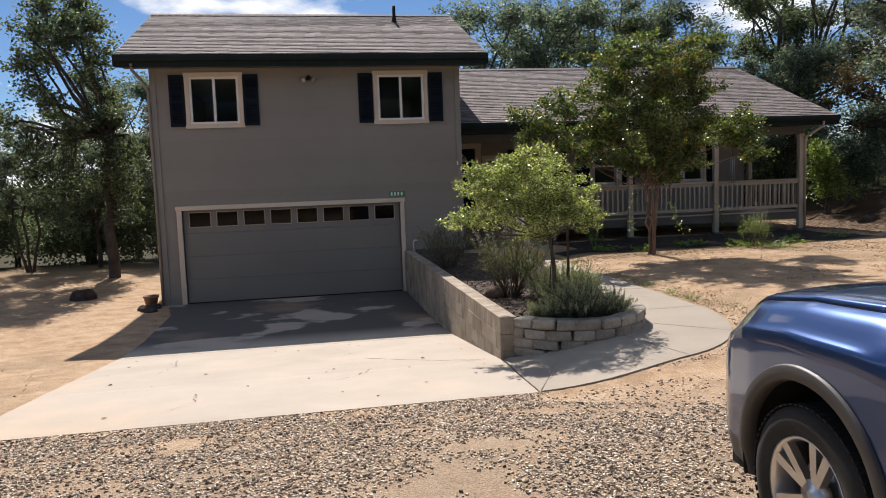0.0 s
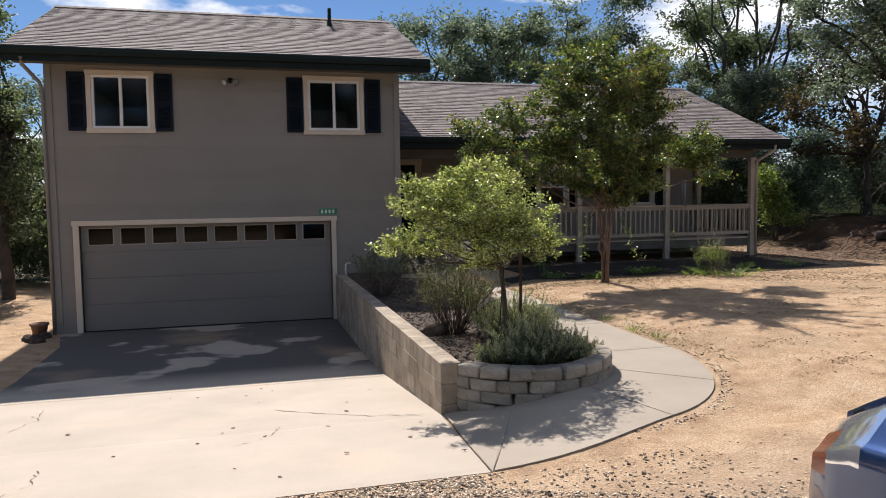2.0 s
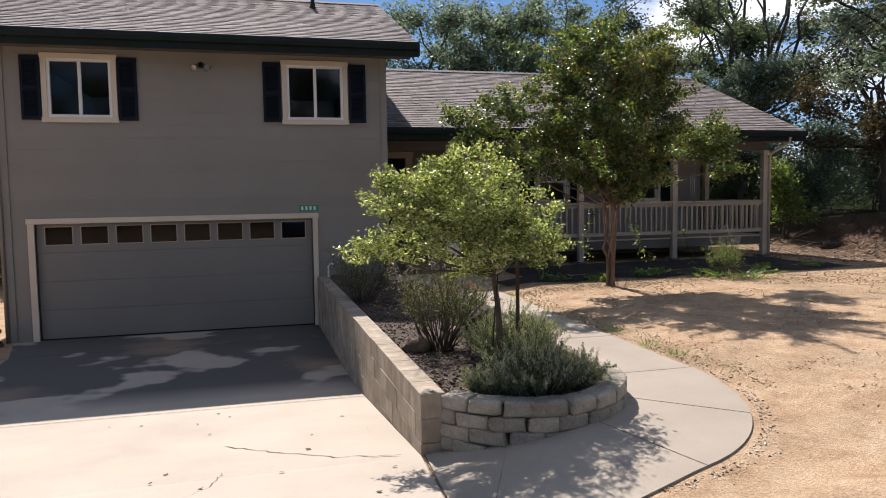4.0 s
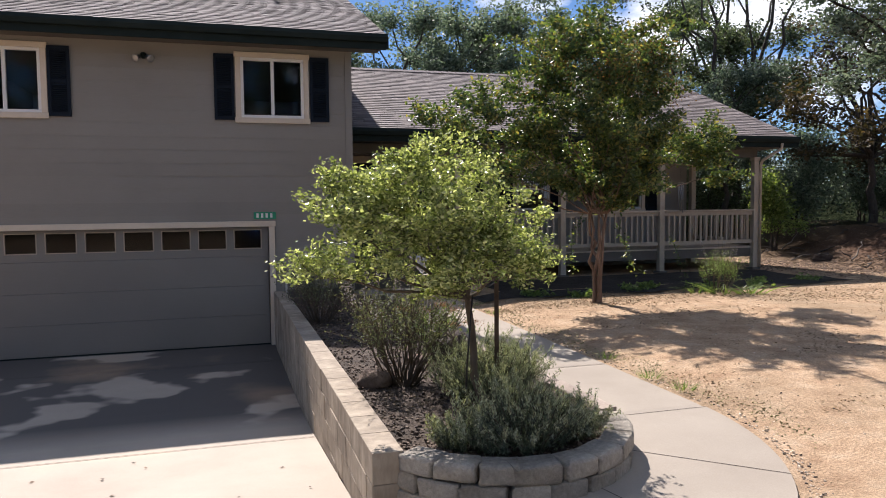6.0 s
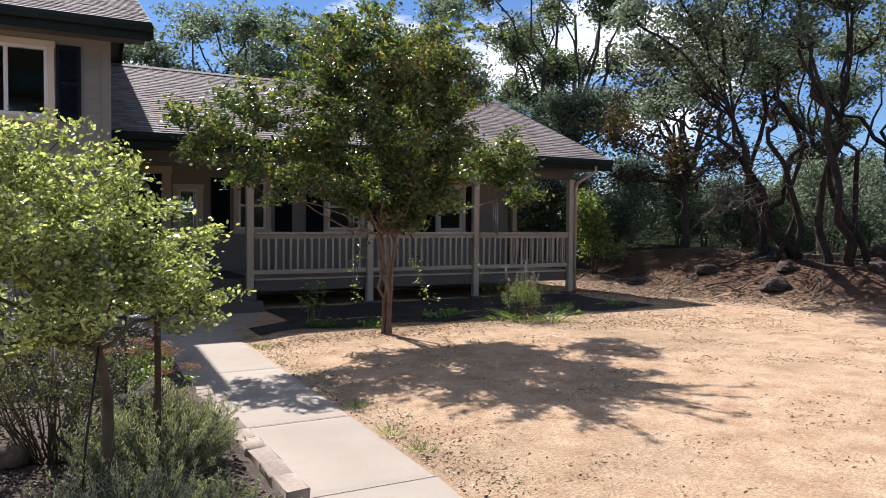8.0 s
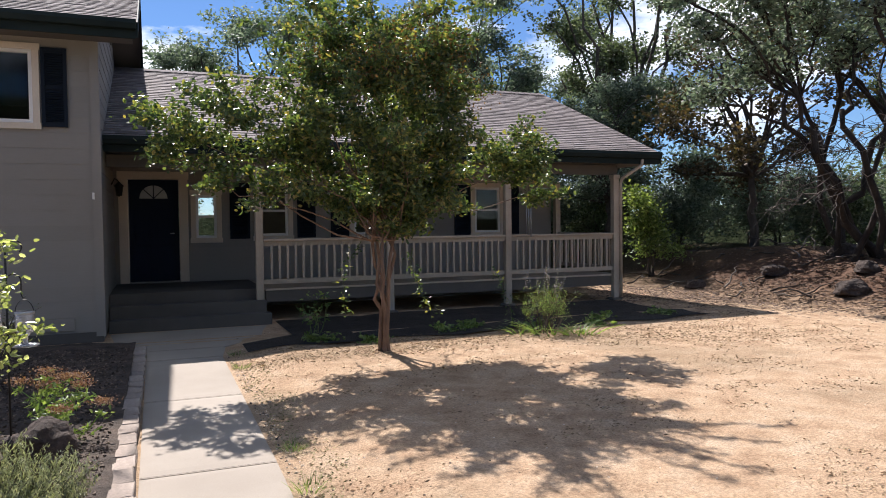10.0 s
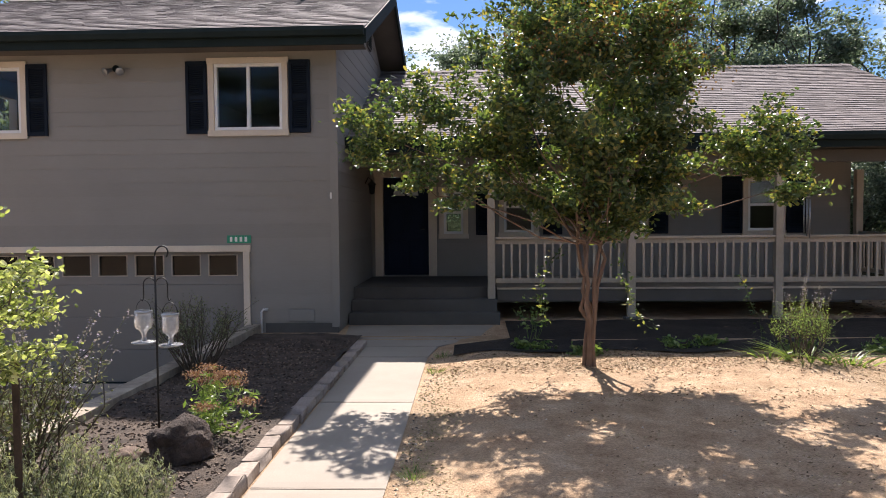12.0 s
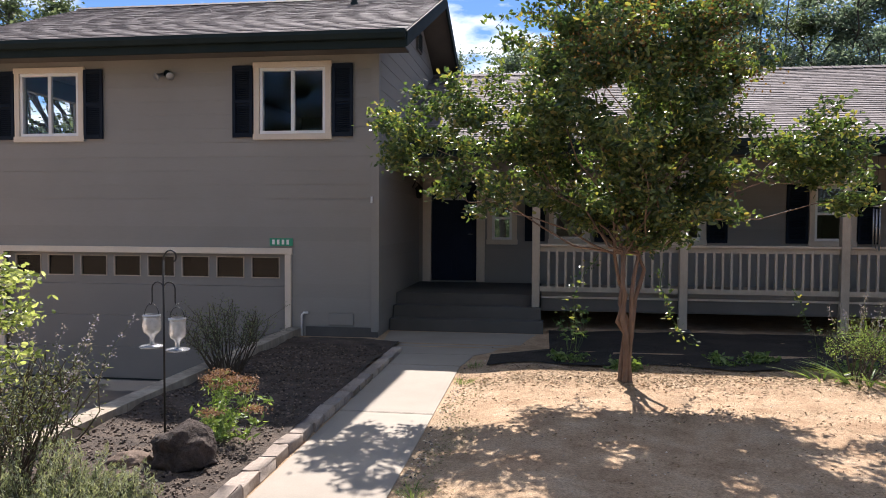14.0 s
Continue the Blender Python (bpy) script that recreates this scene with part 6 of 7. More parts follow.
for k in range(0, 16, 2):
    x, y = 6.0 + 0.42 * k + 0.2 * math.sin(k * 5.1), 14.75 + 0.35 * math.sin(k * 2.3)
    leafy((x, y, 0.54), 0.25, 0.13, 110 + k, 12, "ground_cover", "low green ground cover in porch shade", 0.08, 0.04)
for k, (x, y) in enumerate(((4.8, 14.5), (4.75, 13.6), (4.78, 10.2), (4.72, 9.3), (4.74, 8.8))):
    t = tagged(new("grass_tuft"), "small dry grass tuft at the path edge", "grass", "grass tufts")
    t.location = (x, y, 0.5)
    v, f = blades(rng, (0, 0, 0), 60, 0.1, 0.09, 0.006, 0.6, 0.3, 2)
    tagged(raw("blade_mass", v, f, L_BRIGHT, t), kind="stuff")
# climbing shoots hanging by the trunk
for k, (x, y, z) in enumerate(((6.25, 13.55, 2.0), (6.95, 13.6, 1.9), (8.7, 14.8, 1.5))):
    t = tagged(new("hanging_shoot"), "thin arching green shoot", "plant", "arching shoots")
    rn = random.Random(200 + k)
    s = limb(rn, (x, y, z), (x + 0.25 * (1 if k else -1), y - 0.1, z - 0.85), 0.006, 0.002, 0.15, 8)
    v, f = tubes_np(s, 4)
    raw("stem", v, f, L_CRAPE, t)
    v, f = leaves_np(np.random.default_rng(k), [tuple(p[1]) for p in s], 9, (0.05, 0.05, 0.05), 0.06, 0.03, 0.2)
    tagged(raw("foliage", v, f, L_CRAPE, t), kind="stuff")

# wind chimes: two under the porch eave, a small one in the young tree
def wind_chime(x, y, top, long, hang, label):
    t = thing("wind_chime", label, "wind chime", "wind chimes")
    w = 0.05 if long > 0.4 else 0.035
    part("top_disc", lathe(bmesh.new(), (x, y, top), [(0.0, 0.0), (w + 0.01, 0.0), (w + 0.01, 0.015), (0.0, 0.02)], 14), M_POST, t)
    part("cord", tube(bmesh.new(), [(x, y, top + 0.01), (x, y, hang)], 0.003, 5), M_IRON, t)
    part("clapper", lathe(bmesh.new(), (x, y, top - long * 0.55), [(0.0, 0.0), (w * 0.45, 0.002), (w * 0.45, 0.012), (0.0, 0.014)], 10), M_IRON, t)
    for k in range(6):
        a = k * math.pi / 3
        cx, cy = x + w * math.cos(a), y + w * math.sin(a)
        part("chime_tube", tube(bmesh.new(), [(cx, cy, top - 0.03), (cx, cy, top - long - 0.06 * long * k)], 0.22 * w, 8), M_STEEL, t)


for x in (7.45, 10.75):
    wind_chime(x, 17.45, 2.6, 0.52, 3.41, "silver tube wind chime hanging from the porch")
wind_chime(2.41, 8.83, 1.6, 0.2, 1.85, "small pale tube wind chime hanging in the young tree")

# pots beside the garage corner
M_CLAY = surface("clay_pot", (0.22, 0.12, 0.075), (0.34, 0.2, 0.13), 5, 40, 0.85, 0.3, 0.005, fine=0.3)
pot = thing("clay_pot", "weathered clay pot by the garage corner", "pot")
part("pot_body", lathe(bmesh.new(), (-3.98, 16.2, -0.32), [(0.0, 0.0), (0.1, 0.0), (0.15, 0.26), (0.17, 0.27), (0.17, 0.31), (0.14, 0.31), (0.12, 0.24), (0.0, 0.24)], 18), M_CLAY, pot)
for k in range(5):
    lump("edge_rock", (0.13, 0.1, 0.08), 40 + k, M_LAVA, (-3.85 - 0.12 * (k % 3), 15.5 + 0.17 * k, -0.24), 50 * k, 0.25, "small dark rock at the slab edge", "rock", "rocks by the garage corner")


# ---- loose stone and litter ----
def pebbles(name, label, count, region, size, material, seed, height, category="gravel"):
    """Three-sided chips, each with its own size, turn and tilted top."""
    r = np.random.default_rng(seed)
    v, f = [], []
    made = 0
    while made < count:
        x, y = region(r)
        if x is None:
            continue
        q = r.random(8)
        s = size * (0.5 + 1.1 * q[0] * q[0] + 0.3 * q[1])
        a = q[2] * 6.283
        ca, sa = math.cos(a) * s, math.sin(a) * s
        w, h = 0.6 + 0.4 * q[3], s * (0.5 + 0.5 * q[4])
        z = height(x, y) - 0.003
        i = len(v)
        ring = [(ca, sa), (-0.5 * ca - 0.87 * sa * w, -0.5 * sa + 0.87 * ca * w), (-0.6 * ca + 0.8 * sa * w, -0.6 * sa - 0.8 * ca * w)]
        ox, oy = (q[5] - 0.5) * 0.4 * s, (q[6] - 0.5) * 0.4 * s
        v += [(x + p, y + t, z) for p, t in ring]
        v += [(x + ox + 0.78 * p, y + oy + 0.78 * t, z + h * (1 + (q[7] - 0.5) * 0.7 * e)) for (p, t), e in zip(ring, (1, -1, 0.3))]
        f += [(i + 3, i + 4, i + 5), (i, i + 1, i + 4, i + 3), (i + 1, i + 2, i + 5, i + 4), (i + 2, i, i + 3, i + 5)]
        made += 1
    return tagged(raw(name, v, f, material), label, category, kind="stuff")


def stone_mat(name, stops):
    m, n, l, b = nodes_of(name)
    geo = n.new("ShaderNodeNewGeometry")
    c = ramp(n, stops)
    l.new(geo.outputs["Random Per Island"], c.inputs["Fac"])
    l.new(c.outputs["Color"], b.inputs["Base Color"])
    b.inputs["Roughness"].default_value = 0.9
    return m


M_GRAVEL = stone_mat("crushed_gravel", [(0, (0.05, 0.043, 0.036)), (0.22, (0.2, 0.16, 0.125)), (0.5, (0.42, 0.335, 0.25)), (0.65, (0.56, 0.45, 0.335)), (0.85, (0.7, 0.585, 0.445)), (1, (0.82, 0.73, 0.61))])
M_CHIP = stone_mat("bark_chip", [(0, (0.03, 0.021, 0.016)), (0.55, (0.1, 0.07, 0.05)), (1, (0.25, 0.185, 0.135))])
M_STRAW = stone_mat("dry_leaf_litter", [(0, (0.14, 0.09, 0.05)), (0.5, (0.32, 0.215, 0.115)), (1, (0.5, 0.38, 0.22))])


def gravel_region(r):
    y = 5.49 - (2.6 if r.random() < 0.86 else 7.5) * r.random()
    x = r.uniform(-5.2, 3.4 + 0.3 * (5.5 - y))
    wob = 0.5 * noise.noise((x * 0.9, y * 0.9, 1)) + 0.35 * noise.noise((x * 2.7, y * 2.7, 4))
    if smooth(-5.2, -3.9, x + wob) * (1 - smooth(1.8, 4.2, x - 0.3 * (5.5 - y) + wob)) * smooth(-2.0, -0.6, y + wob) < r.random() * 0.9:
        return None, None
    if 0.5 + 0.9 * noise.noise((x * 1.1, y * 1.6, 8)) + 0.5 * noise.noise((x * 4, y * 4, 2)) < r.random() * 0.75:
        return None, None
    if x > 1.4 and y > 5.2 - (x - 1.4) * 0.55 and r.uniform() < 0.9:
        return None, None
    return x, y


def dirt_region(r):
    x, y = r.uniform(-10, 16), r.uniform(3, 20)
    if (-3.3 < x < 4.75 and 5.5 < y < 17.2) or y > 17 and -3.9 < x < 13.2:
        return None, None
    return x, y


def edge_region(r):
    """Loose stones gathered along the slab edges."""
    k = r.integers(0, 3)
    if k == 0:
        return r.uniform(-3.4, 1.6), 5.5 - abs(r.normal(0, 0.10))
    if k == 1:
        a = radians(r.uniform(-100, 0))
        q = 1.03 + abs(r.normal(0, 0.03))
        return 2.66 + 1.95 * q * math.cos(a), 8.3 + 2.28 * q * math.sin(a)
    return 4.66 + abs(r.normal(0, 0.08)), r.uniform(8.3, 14.5)


pebbles("gravel", "grey and tan crushed gravel on the turning area", 70000, gravel_region, 0.0105, M_GRAVEL, 1, ground_z)
pebbles("yard_pebbles", "scattered pebbles over the dry yard", 9000, dirt_region, 0.0075, M_GRAVEL, 2, ground_z)
pebbles("edge_pebbles", "loose pebbles along the concrete edges", 1500, edge_region, 0.0095, M_GRAVEL, 3, ground_z)
pebbles("bark_chips", "bark chips over the garden bed", 9000, lambda r: (lambda x, y: (x, y) if in_bed(x, y) and x < 3.48 else (None, None))(r.uniform(1.92, 3.48), 7.2 + 8.2 * r.uniform() ** 1.5), 0.0125, M_CHIP, 4, bed_z, "mulch")


def litter(name, label, centres, per, spread, seed, length, width, material):
    r = np.random.default_rng(seed)
    c = np.repeat(np.asarray(centres, float), per, axis=0)
    c[:, :2] += r.normal(0, 1, (len(c), 2)) * spread
    v, f = [], []
    for x, y, _ in c:
        if -3.3 < x < 4.66 and 5.4 < y < 17.2:
            continue
        z = ground_z(x, y) + 0.004
        a = r.uniform(0, 6.283)
        ln, wd = length * r.uniform(0.5, 1.4), width * r.uniform(0.6, 1.3)
        dx, dy = math.cos(a) * ln / 2, math.sin(a) * ln / 2
        px, py = -math.sin(a) * wd / 2, math.cos(a) * wd / 2
        i = len(v)
        v += [(x - dx, y - dy, z), (x + px, y + py, z + r.uniform(0, 0.012)), (x + dx, y + dy, z + r.uniform(0, 0.012)), (x - px, y - py, z)]
        f.append((i, i + 1, i + 2, i + 3))
    tagged(raw(name, v, f, material), label, "leaf litter", kind="stuff")


rp = random.Random(44)
patches = [(rp.uniform(4.9, 13.5), 14.6 - 9.0 * rp.random() ** 1.6, 0) for _ in range(150)]
litter("leaf_litter", "dry fallen leaves scattered over the yard", [(7, 14.1, 0), (9, 13.9, 0), (11, 13.6, 0), (5.3, 13.8, 0), (6.3, 13.6, 0), (8, 13.9, 0), (10.5, 13, 0), (12, 12.5, 0)], 750, (0.9, 0.3), 8, 0.045, 0.018, M_STRAW)
litter("straw_litter", "patches of dry straw and leaf bits over the yard", patches, 55, (0.2, 0.13), 18, 0.034, 0.012, M_STRAW)
litter("path_litter", "dry straw and moss along the path edge", [(4.85 + 0.1 * math.sin(k), 7.6 + 0.28 * k, 0) for k in range(22)], 60, (0.09, 0.14), 28, 0.03, 0.009, stone_mat("mossy_straw", [(0, (0.12, 0.12, 0.05)), (0.6, (0.33, 0.28, 0.13)), (1, (0.5, 0.42, 0.22))]))
dl, df = [], []
for k in range(32):
    rr = random.Random(900 + k)
    x, y = rr.uniform(-3.1, 1.5), rr.uniform(5.7, 10.3)
    a, q = rr.random() * 6.28, rr.uniform(0.012, 0.03)
    i = len(dl)
    dl += [(x + q * math.cos(a + w), y + q * e * math.sin(a + w), drive_z(y) + 0.003 + 0.01 * rr.random()) for w, e in ((0, 1), (1.6, 0.6), (3.1, 1), (4.7, 0.6))]
    df.append((i, i + 1, i + 2, i + 3))
tagged(raw("driveway_leaves", dl, df, M_CHIP), "few dark fallen leaves on the driveway", "leaf litter", kind="stuff")
litter("mound_litter", "brown leaf mould on the mound", [(16.5, 15, 0), (17.5, 16, 0), (18.5, 14.5, 0), (16.5, 18, 0), (19.5, 15.5, 0), (15.5, 20, 0), (14.5, 17.5, 0), (17, 13.5, 0), (21, 14, 0), (15.4, 15.8, 0), (15.2, 18.2, 0), (16, 16.5, 0)], 1500, (1.2, 1.2), 9, 0.09, 0.04, stone_mat("leaf_mould", [(0, (0.05, 0.03, 0.02)), (0.7, (0.14, 0.085, 0.055)), (1, (0.3, 0.2, 0.12))]))
for k in range(60):
    rr = random.Random(300 + k)
    x, y = rr.uniform(15.2, 21), rr.uniform(13, 21)
    a = rr.random() * 6.28
    q = rr.uniform(0.4, 1.1)
    ob = tagged(new("fallen_branch"), "grey fallen branch on the leafy mound", "branch", "fallen branches")
    s = limb(rr, (x, y, ground_z(x, y) + 0.05), (x + q * math.cos(a), y + q * math.sin(a), ground_z(x + q * math.cos(a), y + q * math.sin(a)) + rr.uniform(0.05, 0.35)), 0.022, 0.006, 0.15, 5)
    v, f = tubes_np(s, 5)
    raw("stick", v, f, M_DEAD if k % 3 == 0 else M_BARK, ob, smooth=True)
bright = shrub(47, 2.8, 1.7, L_BRIGHT, 95)
tagged(bright, "bright green leafy bush beyond the porch", "shrub")
bright.location = (16.3, 20.8, ground_z(16.3, 20.8))
# thin black irrigation riser leaning by the young tree
riser = thing("drip_riser", "thin black drip tube tied to the young tree", "irrigation tube")
part("riser_tube", tube(bmesh.new(), [(2.5, 8.22, 0.58), (2.53, 8.25, 1.0), (2.6, 8.32, 1.5)], 0.007, 6), M_IRON, riser)


# ---- parked car ----
def paint_mat():
    m, n, l, b = nodes_of("blue_car_paint")
    f = noisy(n, l, 900, 2, 0.5)
    c = ramp(n, [(0.3, (0.012, 0.034, 0.115)), (0.7, (0.024, 0.062, 0.18))])
    l.new(f.outputs["Fac"], c.inputs["Fac"])
    l.new(c.outputs["Color"], b.inputs["Base Color"])
    b.inputs["Metallic"].default_value, b.inputs["Roughness"].default_value = 0.75, 0.3
    b.inputs["Coat Weight"].default_value, b.inputs["Coat Roughness"].default_value = 1.0, 0.04
    return m


M_PAINT = paint_mat()
M_CLAD = surface("grey_plastic_cladding", (0.045, 0.042, 0.04), (0.062, 0.058, 0.055), 3, 200, 0.5, 0.2, 0.001, fine=0.15)
M_RUBBER = surface("tyre_rubber", (0.012, 0.012, 0.012), (0.028, 0.027, 0.026), 4, 60, 0.85, 0.3, 0.003, fine=0.3)
M_ALLOY = surface("machined_alloy", (0.55, 0.54, 0.53), (0.68, 0.67, 0.66), 6, 120, 0.28, 0.05, 0.001, metal=0.9, fine=0.1)
M_TINT = glass_mat("tinted_glass", (0.08, 0.09, 0.09))
M_LENS = surface("headlight_lens", (0.5, 0.52, 0.55), (0.62, 0.64, 0.67), 6, 30, 0.08, 0.1, 0.002, fine=0.2)
M_LENS.node_tree.nodes["Principled BSDF"].inputs["Transmission Weight"].default_value = 0.8
M_AMBER = surface("amber_lens", (0.14, 0.045, 0.025), (0.2, 0.07, 0.035), 6, 60, 0.15, 0.1, 0.002, fine=0.2)
TOPLINE = [(0, 0.66), (0.05, 0.80), (0.16, 0.985), (0.4, 1.11), (0.8, 1.17), (1.2, 1.195), (1.35, 1.21), (2.1, 1.60), (2.5, 1.69), (3.9, 1.67), (4.3, 1.52), (4.62, 1.08), (4.75, 0.78)]
HALF = [(0, 0.58), (0.06, 0.70), (0.15, 0.79), (0.3, 0.86), (0.55, 0.905), (0.95, 0.925), (3.9, 0.925), (4.4, 0.88), (4.75, 0.72)]
BELT = [(0, 0.60), (0.05, 0.71), (0.16, 0.86), (0.4, 0.965), (0.8, 1.02), (1.2, 1.03), (4.3, 1.06), (4.75, 0.70)]
WHEEL_S, WHEEL_R = (0.95, 3.66), 0.365


def car_profile(s):
    hw, top, belt = lerp_table(s, HALF), lerp_table(s, TOPLINE), lerp_table(s, BELT)
    cab = smooth(1.2, 1.5, s) * (1 - smooth(4.45, 4.7, s))
    pts = [(hw * 0.88, 0.24), (hw * 0.965, 0.30), (hw * 0.995, 0.42), (hw, min(0.58, belt - 0.03)), (hw * 0.997, min(0.74, belt - 0.02)), (hw * 0.985, belt - 0.02 - 0.05 * cab), (hw * 0.955, belt + 0.025 * cab)]
    a = (hw * 0.955 + (hw * 0.80 - hw * 0.955) * 0.5, belt + (top - belt) * 0.55)
    hood = [a, (hw * 0.78, top - 0.03), (hw * 0.5, top - 0.008), (0.0, top)]
    cabin = [(hw * 0.88, belt + (top - belt) * 0.4), (hw * 0.76, top - 0.09), (hw * 0.64, top - 0.02), (0.0, top)]
    return pts + [(p[0] + (q[0] - p[0]) * cab, p[1] + (q[1] - p[1]) * cab) for p, q in zip(hood, cabin)]


def car_point(s, u):
    pr = car_profile(s)
    k = min(int(u), len(pr) - 2)
    w = u - k
    return Vector((pr[k][0] + (pr[k + 1][0] - pr[k][0]) * w, s, pr[k][1] + (pr[k + 1][1] - pr[k][1]) * w))


def side_x(s, z):
    """Half width of the bodywork at a height."""
    pr = car_profile(max(s, 0.0))
    for (x0, z0), (x1, z1) in zip(pr, pr[1:]):
        if z0 <= z <= z1 and z1 > z0:
            return x0 + (x1 - x0) * (z - z0) / (z1 - z0)
    return pr[0][0]


ARCH_Z, ARCH_R = 0.395, 0.455


def arch_snap(p, u):
    """Pulls the bodywork round the wheels out to a clean round edge."""
    if u < 7:
        for w in WHEEL_S:
            ds, dz = p.y - w, p.z - ARCH_Z
            d = math.hypot(ds, dz)
            if 0.01 < d < ARCH_R:
                s, z = w + ds * ARCH_R / d, ARCH_Z + dz * ARCH_R / d
                return Vector((side_x(s, z), s, z))
    return p


def build_car():
    car = thing("parked_car", "dark blue sport utility car parked on the gravel", "car")
    ss = [0.0, 0.02, 0.05, 0.08]
    while ss[-1] < 4.75:
        ss.append(ss[-1] + 0.04)
    ss[-1] = 4.75
    us = [k * 0.25 for k in range(41)]
    groups = {}

    def kind(s, u, x, z):
        if u < 7 and z < 0.90 and any(math.hypot(s - w, z - ARCH_Z) < ARCH_R * 0.93 for w in WHEEL_S):
            return None
        if 0.03 < s < 0.44 and 4.6 < u < 7.2 and z > 0.68 + 0.55 * s:
            return "amber" if 0.17 < s < 0.3 and u < 6.4 else "lens"
        if u < 2.0 or (s < 0.12 and z < 0.56):
            return "lower"
        if s > 1.5 and s < 4.3 and 6.3 < u < 8.05:
            return "paint" if any(abs(s - q) < 0.035 for q in (1.55, 2.62, 3.6, 4.25)) else "glass"
        if 1.36 < s < 2.1 and u > 8.05 or 4.3 < s < 4.6 and u > 7.2:
            return "glass"
        if 0.14 < s < 1.22 and u > 7.6:
            return "hood"
        return "paint"

    for side in (-1, 1):
        for a, b in zip(ss, ss[1:]):
            for c, d in zip(us, us[1:]):
                m = car_point((a + b) / 2, (c + d) / 2)
                k = kind(m.y, (c + d) / 2, m.x, m.z)
                if k:
                    groups.setdefault(k, []).append([arch_snap(car_point(p, q), q) for p, q in ((a, c), (b, c), (b, d), (a, d))] + [side])
    names = {"paint": ("body", M_PAINT), "hood": ("hood", M_PAINT), "lower": ("lower_cladding", M_CLAD), "glass": ("window_glass", M_TINT), "lens": ("headlight", M_LENS), "amber": ("indicator_lens", M_AMBER)}
    for k, quads in groups.items():
        for side in ((-1, 1) if k in ("lens", "amber") else (0,)):
            bm = bmesh.new()
            for q in quads:
                if side and q[4] != side:
                    continue
                ps = [Vector((p.x * q[4], -p.y, p.z + (0.016 if k == "hood" else 0))) for p in q[:4]]
                bm.faces.new([bm.verts.new(p) for p in (ps if q[4] > 0 else ps[::-1])])
            bmesh.ops.remove_doubles(bm, verts=bm.verts, dist=0.0006)
            for _ in range(2):
                bmesh.ops.smooth_vert(bm, verts=[v for v in bm.verts if not v.is_boundary and v.co.z > 0.9], factor=0.5, use_axis_x=True, use_axis_y=True, use_axis_z=True)
            if k == "hood":
                skirt = bmesh.ops.extrude_edge_only(bm, edges=[e for e in bm.edges if e.is_boundary])
                for v in skirt["geom"]:
                    if isinstance(v, bmesh.types.BMVert):
                        v.co = Vector((v.co.x * 0.985, v.co.y - 0.012, v.co.z - 0.03))
                bmesh.ops.recalc_face_normals(bm, faces=bm.faces)
            for f in bm.faces:
                f.smooth = True
            part(names[k][0], bm, names[k][1], car)
    # shut lines
    for side in (-1, 1):
        line = [car_point(s, 7.6) for s in [0.14 + 0.06 * k for k in range(19)]]
        part("hood_gap", tube(bmesh.new(), [(p.x * side, -p.y, p.z + 0.003) for p in line], 0.0045, 6), M_RUBBER, car)
        for s0 in (1.62, 2.62, 3.55):
            line = [car_point(s0 + 0.10 * math.sin(u * 0.5) * (1 if s0 < 2 else 0), u) for u in [1.6 + 0.3 * k for k in range(17)]]
            part("door_gap", tube(bmesh.new(), [(p.x * side, -p.y, p.z) for p in line], 0.004, 6), M_RUBBER, car)
        mir = lathe(bmesh.new(), (0, 0, 0), [(0.0, -0.11), (0.06, -0.1), (0.085, -0.03), (0.085, 0.05), (0.06, 0.1), (0.0, 0.11)], 14)
        part("door_mirror", mir, M_PAINT, car).matrix_basis = pose(1.03 * side, -1.78, 1.10, 0, 90, 0)
        for s0 in (2.35, 3.3):
            part("door_handle", tube(bmesh.new(), [(0.93 * side, -s0, 0.88), (0.95 * side, -s0 - 0.03, 0.88), (0.95 * side, -s0 - 0.17, 0.885), (0.93 * side, -s0 - 0.2, 0.885)], 0.012, 8), M_PAINT, car)
    # arch cladding, liners and wheels
    for w in WHEEL_S:
        for side in (-1, 1):
            bm = bmesh.new()
            rows = []
            n = 40
            for k in range(n + 1):
                a = radians(-14 + 208 * k / n)
                row = []
                for r, o in ((0.432, -0.05), (0.436, 0.002), (0.445, 0.010), (0.492, 0.011), (0.498, 0.006), (0.502, -0.012)):
                    s, z = w - r * math.cos(a), 0.395 + r * math.sin(a)
                    hw = side_x(s, max(z, 0.31)) + 0.004
                    row.append(bm.verts.new(((hw + o) * side, -s, z)))
                rows.append(row)
            for a, b in zip(rows, rows[1:]):
                for i in range(5):
                    f = bm.faces.new((a[i], a[i + 1], b[i + 1], b[i]) if side < 0 else (a[i + 1], a[i], b[i], b[i + 1]))
                    f.smooth = True
            part("arch_cladding", bm, M_CLAD, car)
            bm = bmesh.new()
            rows = [[bm.verts.new((x * side, -(w - 0.455 * math.cos(radians(-14 + 208 * k / 20))), 0.395 + 0.455 * math.sin(radians(-14 + 208 * k / 20)))) for x in (0.90, 0.55)] for k in range(21)]
            for a, b in zip(rows, rows[1:]):
                bm.faces.new((a[0], a[1], b[1], b[0]))
            bm.faces.new([r[1] for r in rows])
            part("arch_liner", bm, M_RUBBER, car)
            wheel = new("wheel")
            wheel.parent = car
            wheel.matrix_basis = pose(0.80 * side, -w, 0.365, 0, 0, 0 if side > 0 else 180)
            R = WHEEL_R
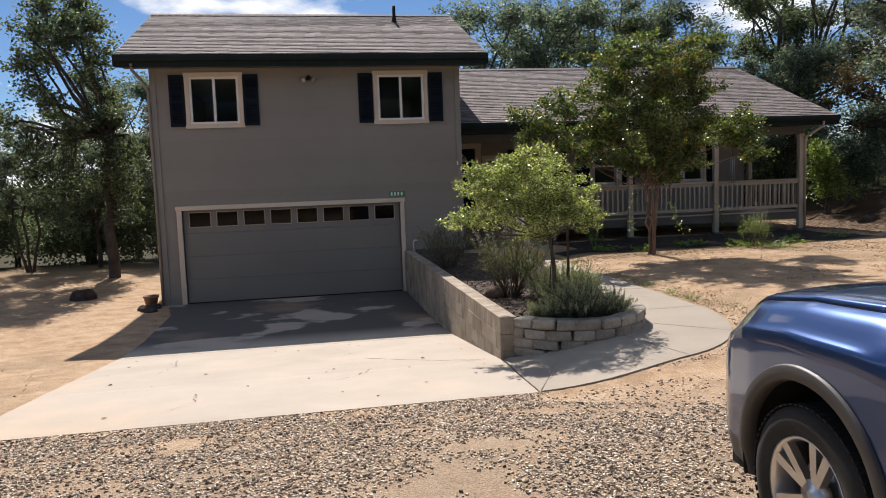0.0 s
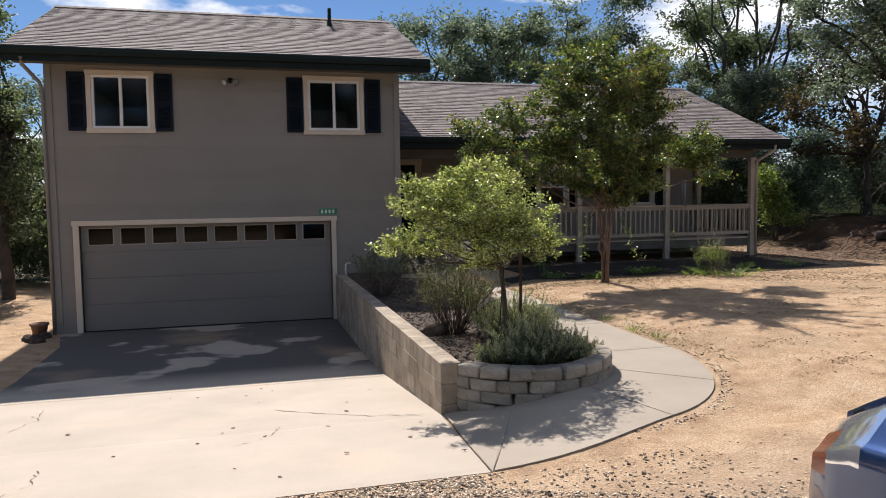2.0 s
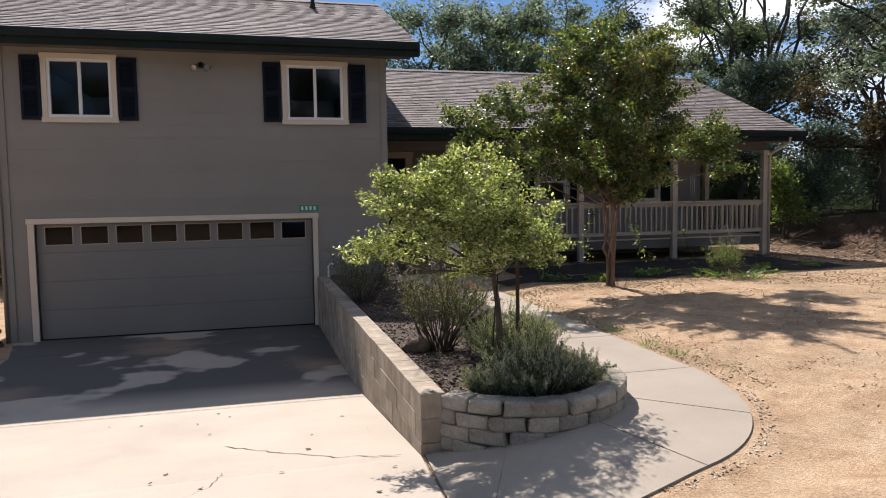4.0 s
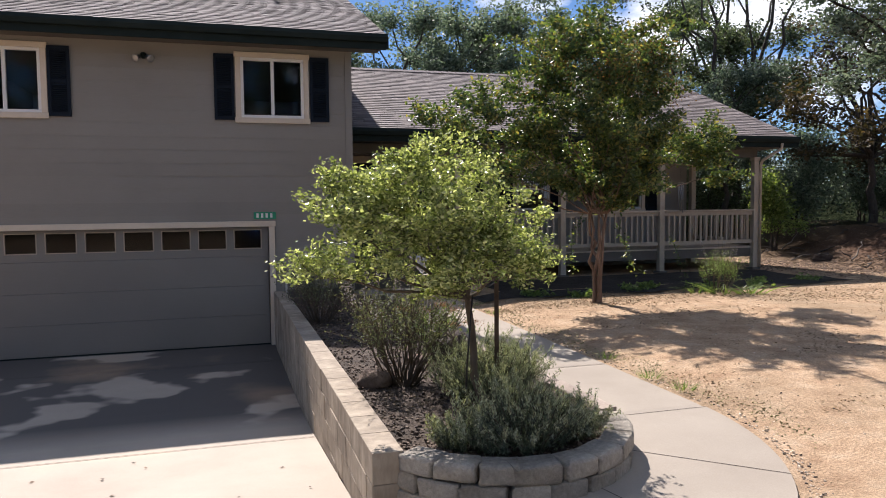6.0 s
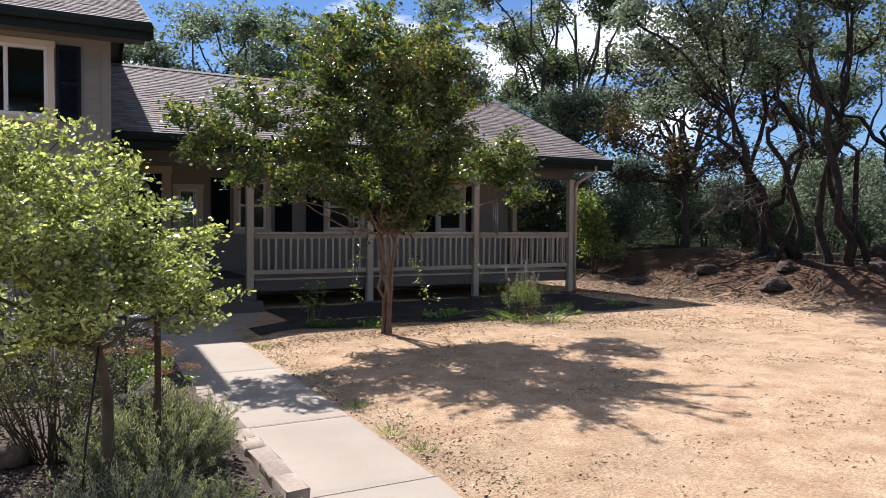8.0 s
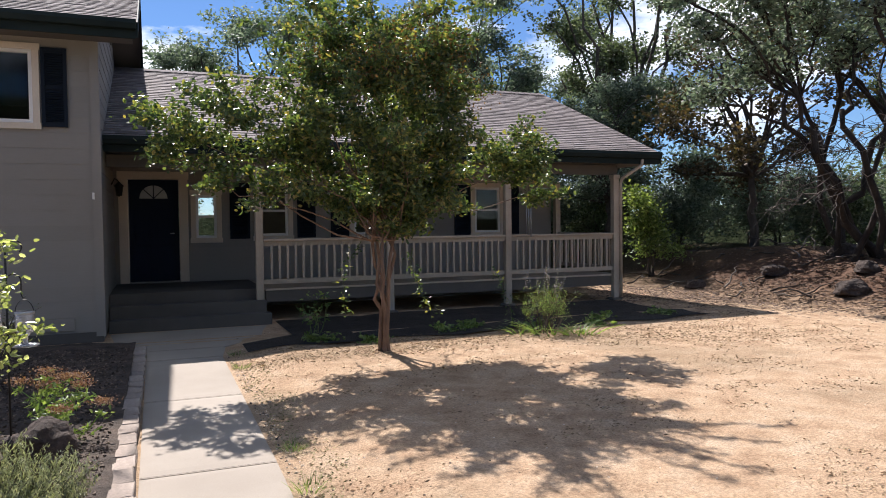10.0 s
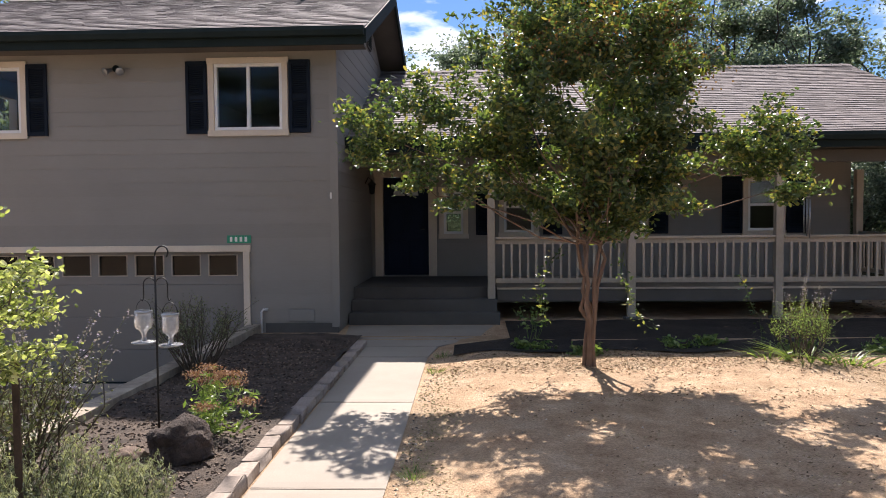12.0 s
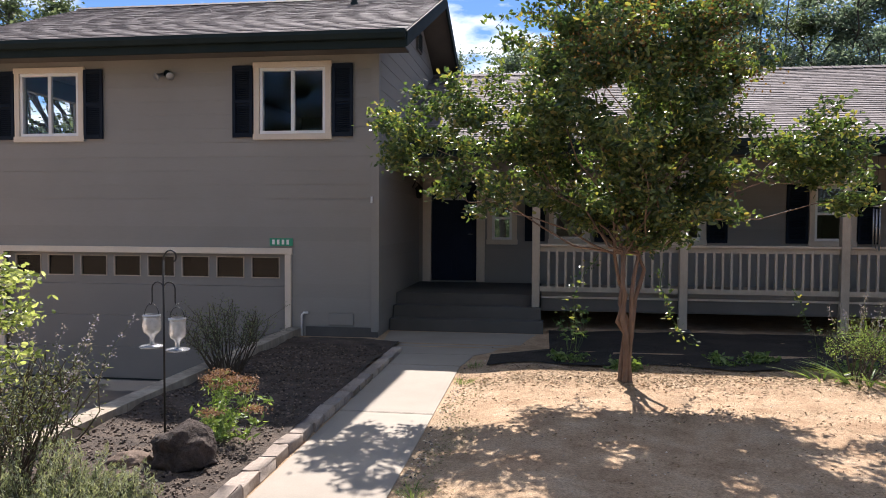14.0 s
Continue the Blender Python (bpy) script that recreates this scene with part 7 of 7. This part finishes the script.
            part("tyre", lathe(bmesh.new(), (0, 0, 0), [(0.235, 0.09), (0.25, 0.105), (0.30, 0.115), (R - 0.03, 0.108), (R - 0.008, 0.09), (R, 0.06), (R, -0.06), (R - 0.01, -0.09), (R - 0.04, -0.11), (0.24, -0.10)], 48, 'X'), M_RUBBER, wheel)
            tread = bmesh.new()
            for k in range(64):
                a = 2 * math.pi * k / 64
                for x in (-0.075, 0.075):
                    bmesh.ops.create_cube(tread, size=1, matrix=Matrix.Rotation(a, 4, 'X') @ Matrix.Translation((x, 0, R)) @ Matrix.Diagonal((0.05, 0.024, 0.006, 1)))
            tagged(part("tread", tread, M_RUBBER, wheel), kind="stuff")
            part("rim", lathe(bmesh.new(), (0, 0, 0), [(0.238, 0.098), (0.243, 0.102), (0.232, 0.10), (0.222, 0.085), (0.215, -0.08)], 48, 'X'), M_ALLOY, wheel)
            part("brake_disc", lathe(bmesh.new(), (0, 0, 0), [(0.0, 0.0), (0.15, 0.0), (0.15, -0.02), (0.0, -0.02)], 32, 'X'), M_STEEL, wheel)
            for k in range(5):
                for o in (-0.2, 0.2):
                    a = 2 * math.pi * k / 5 + o
                    b0 = 2 * math.pi * k / 5 + o * 0.55
                    sp = bmesh.new()
                    c0 = [(0.075, 0.055 * math.cos(b0) - q * math.sin(b0), 0.055 * math.sin(b0) + q * math.cos(b0)) for q in (-0.017, 0.017)]
                    c1 = [(0.092, 0.226 * math.cos(a) - q * math.sin(a), 0.226 * math.sin(a) + q * math.cos(a)) for q in (-0.022, 0.022)]
                    pts = [*c0, *c1[::-1]]
                    f = [sp.verts.new(p) for p in pts]
                    g = [sp.verts.new((p[0] - 0.035, p[1], p[2])) for p in pts]
                    sp.faces.new(f)
                    for i in range(4):
                        sp.faces.new((f[i], g[i], g[(i + 1) % 4], f[(i + 1) % 4]))
                    bmesh.ops.recalc_face_normals(sp, faces=sp.faces)
                    part("spoke", sp, M_ALLOY, wheel)
            part("hub_cap", lathe(bmesh.new(), (0, 0, 0), [(0.0, 0.086), (0.03, 0.085), (0.034, 0.078), (0.07, 0.074), (0.07, 0.03)], 24, 'X'), M_ALLOY, wheel)
    # front face: grille and lower intake
    grille = new("grille")
    grille.parent = car
    part("grille_panel", block(-0.36, 0.36, -0.03, 0.012, 0.52, 0.70, 0.02), M_RUBBER, grille)
    for k in range(4):
        part("grille_bar", block(-0.35, 0.35, 0.01, 0.022, 0.545 + 0.04 * k, 0.555 + 0.04 * k), M_ALLOY, grille)
    part("intake", block(-0.42, 0.42, -0.05, 0.006, 0.30, 0.42, 0.02), M_RUBBER, car)
    part("underbody", block(-0.78, 0.78, -4.5, -0.2, 0.22, 0.30), M_RUBBER, car)
    part("cabin_floor", block(-0.55, 0.55, -4.4, -1.3, 0.40, 0.72), M_RUBBER, car)
    car.matrix_basis = pose(2.44, 2.96, 0.585, 0, 0, -2)
    return car


build_car()
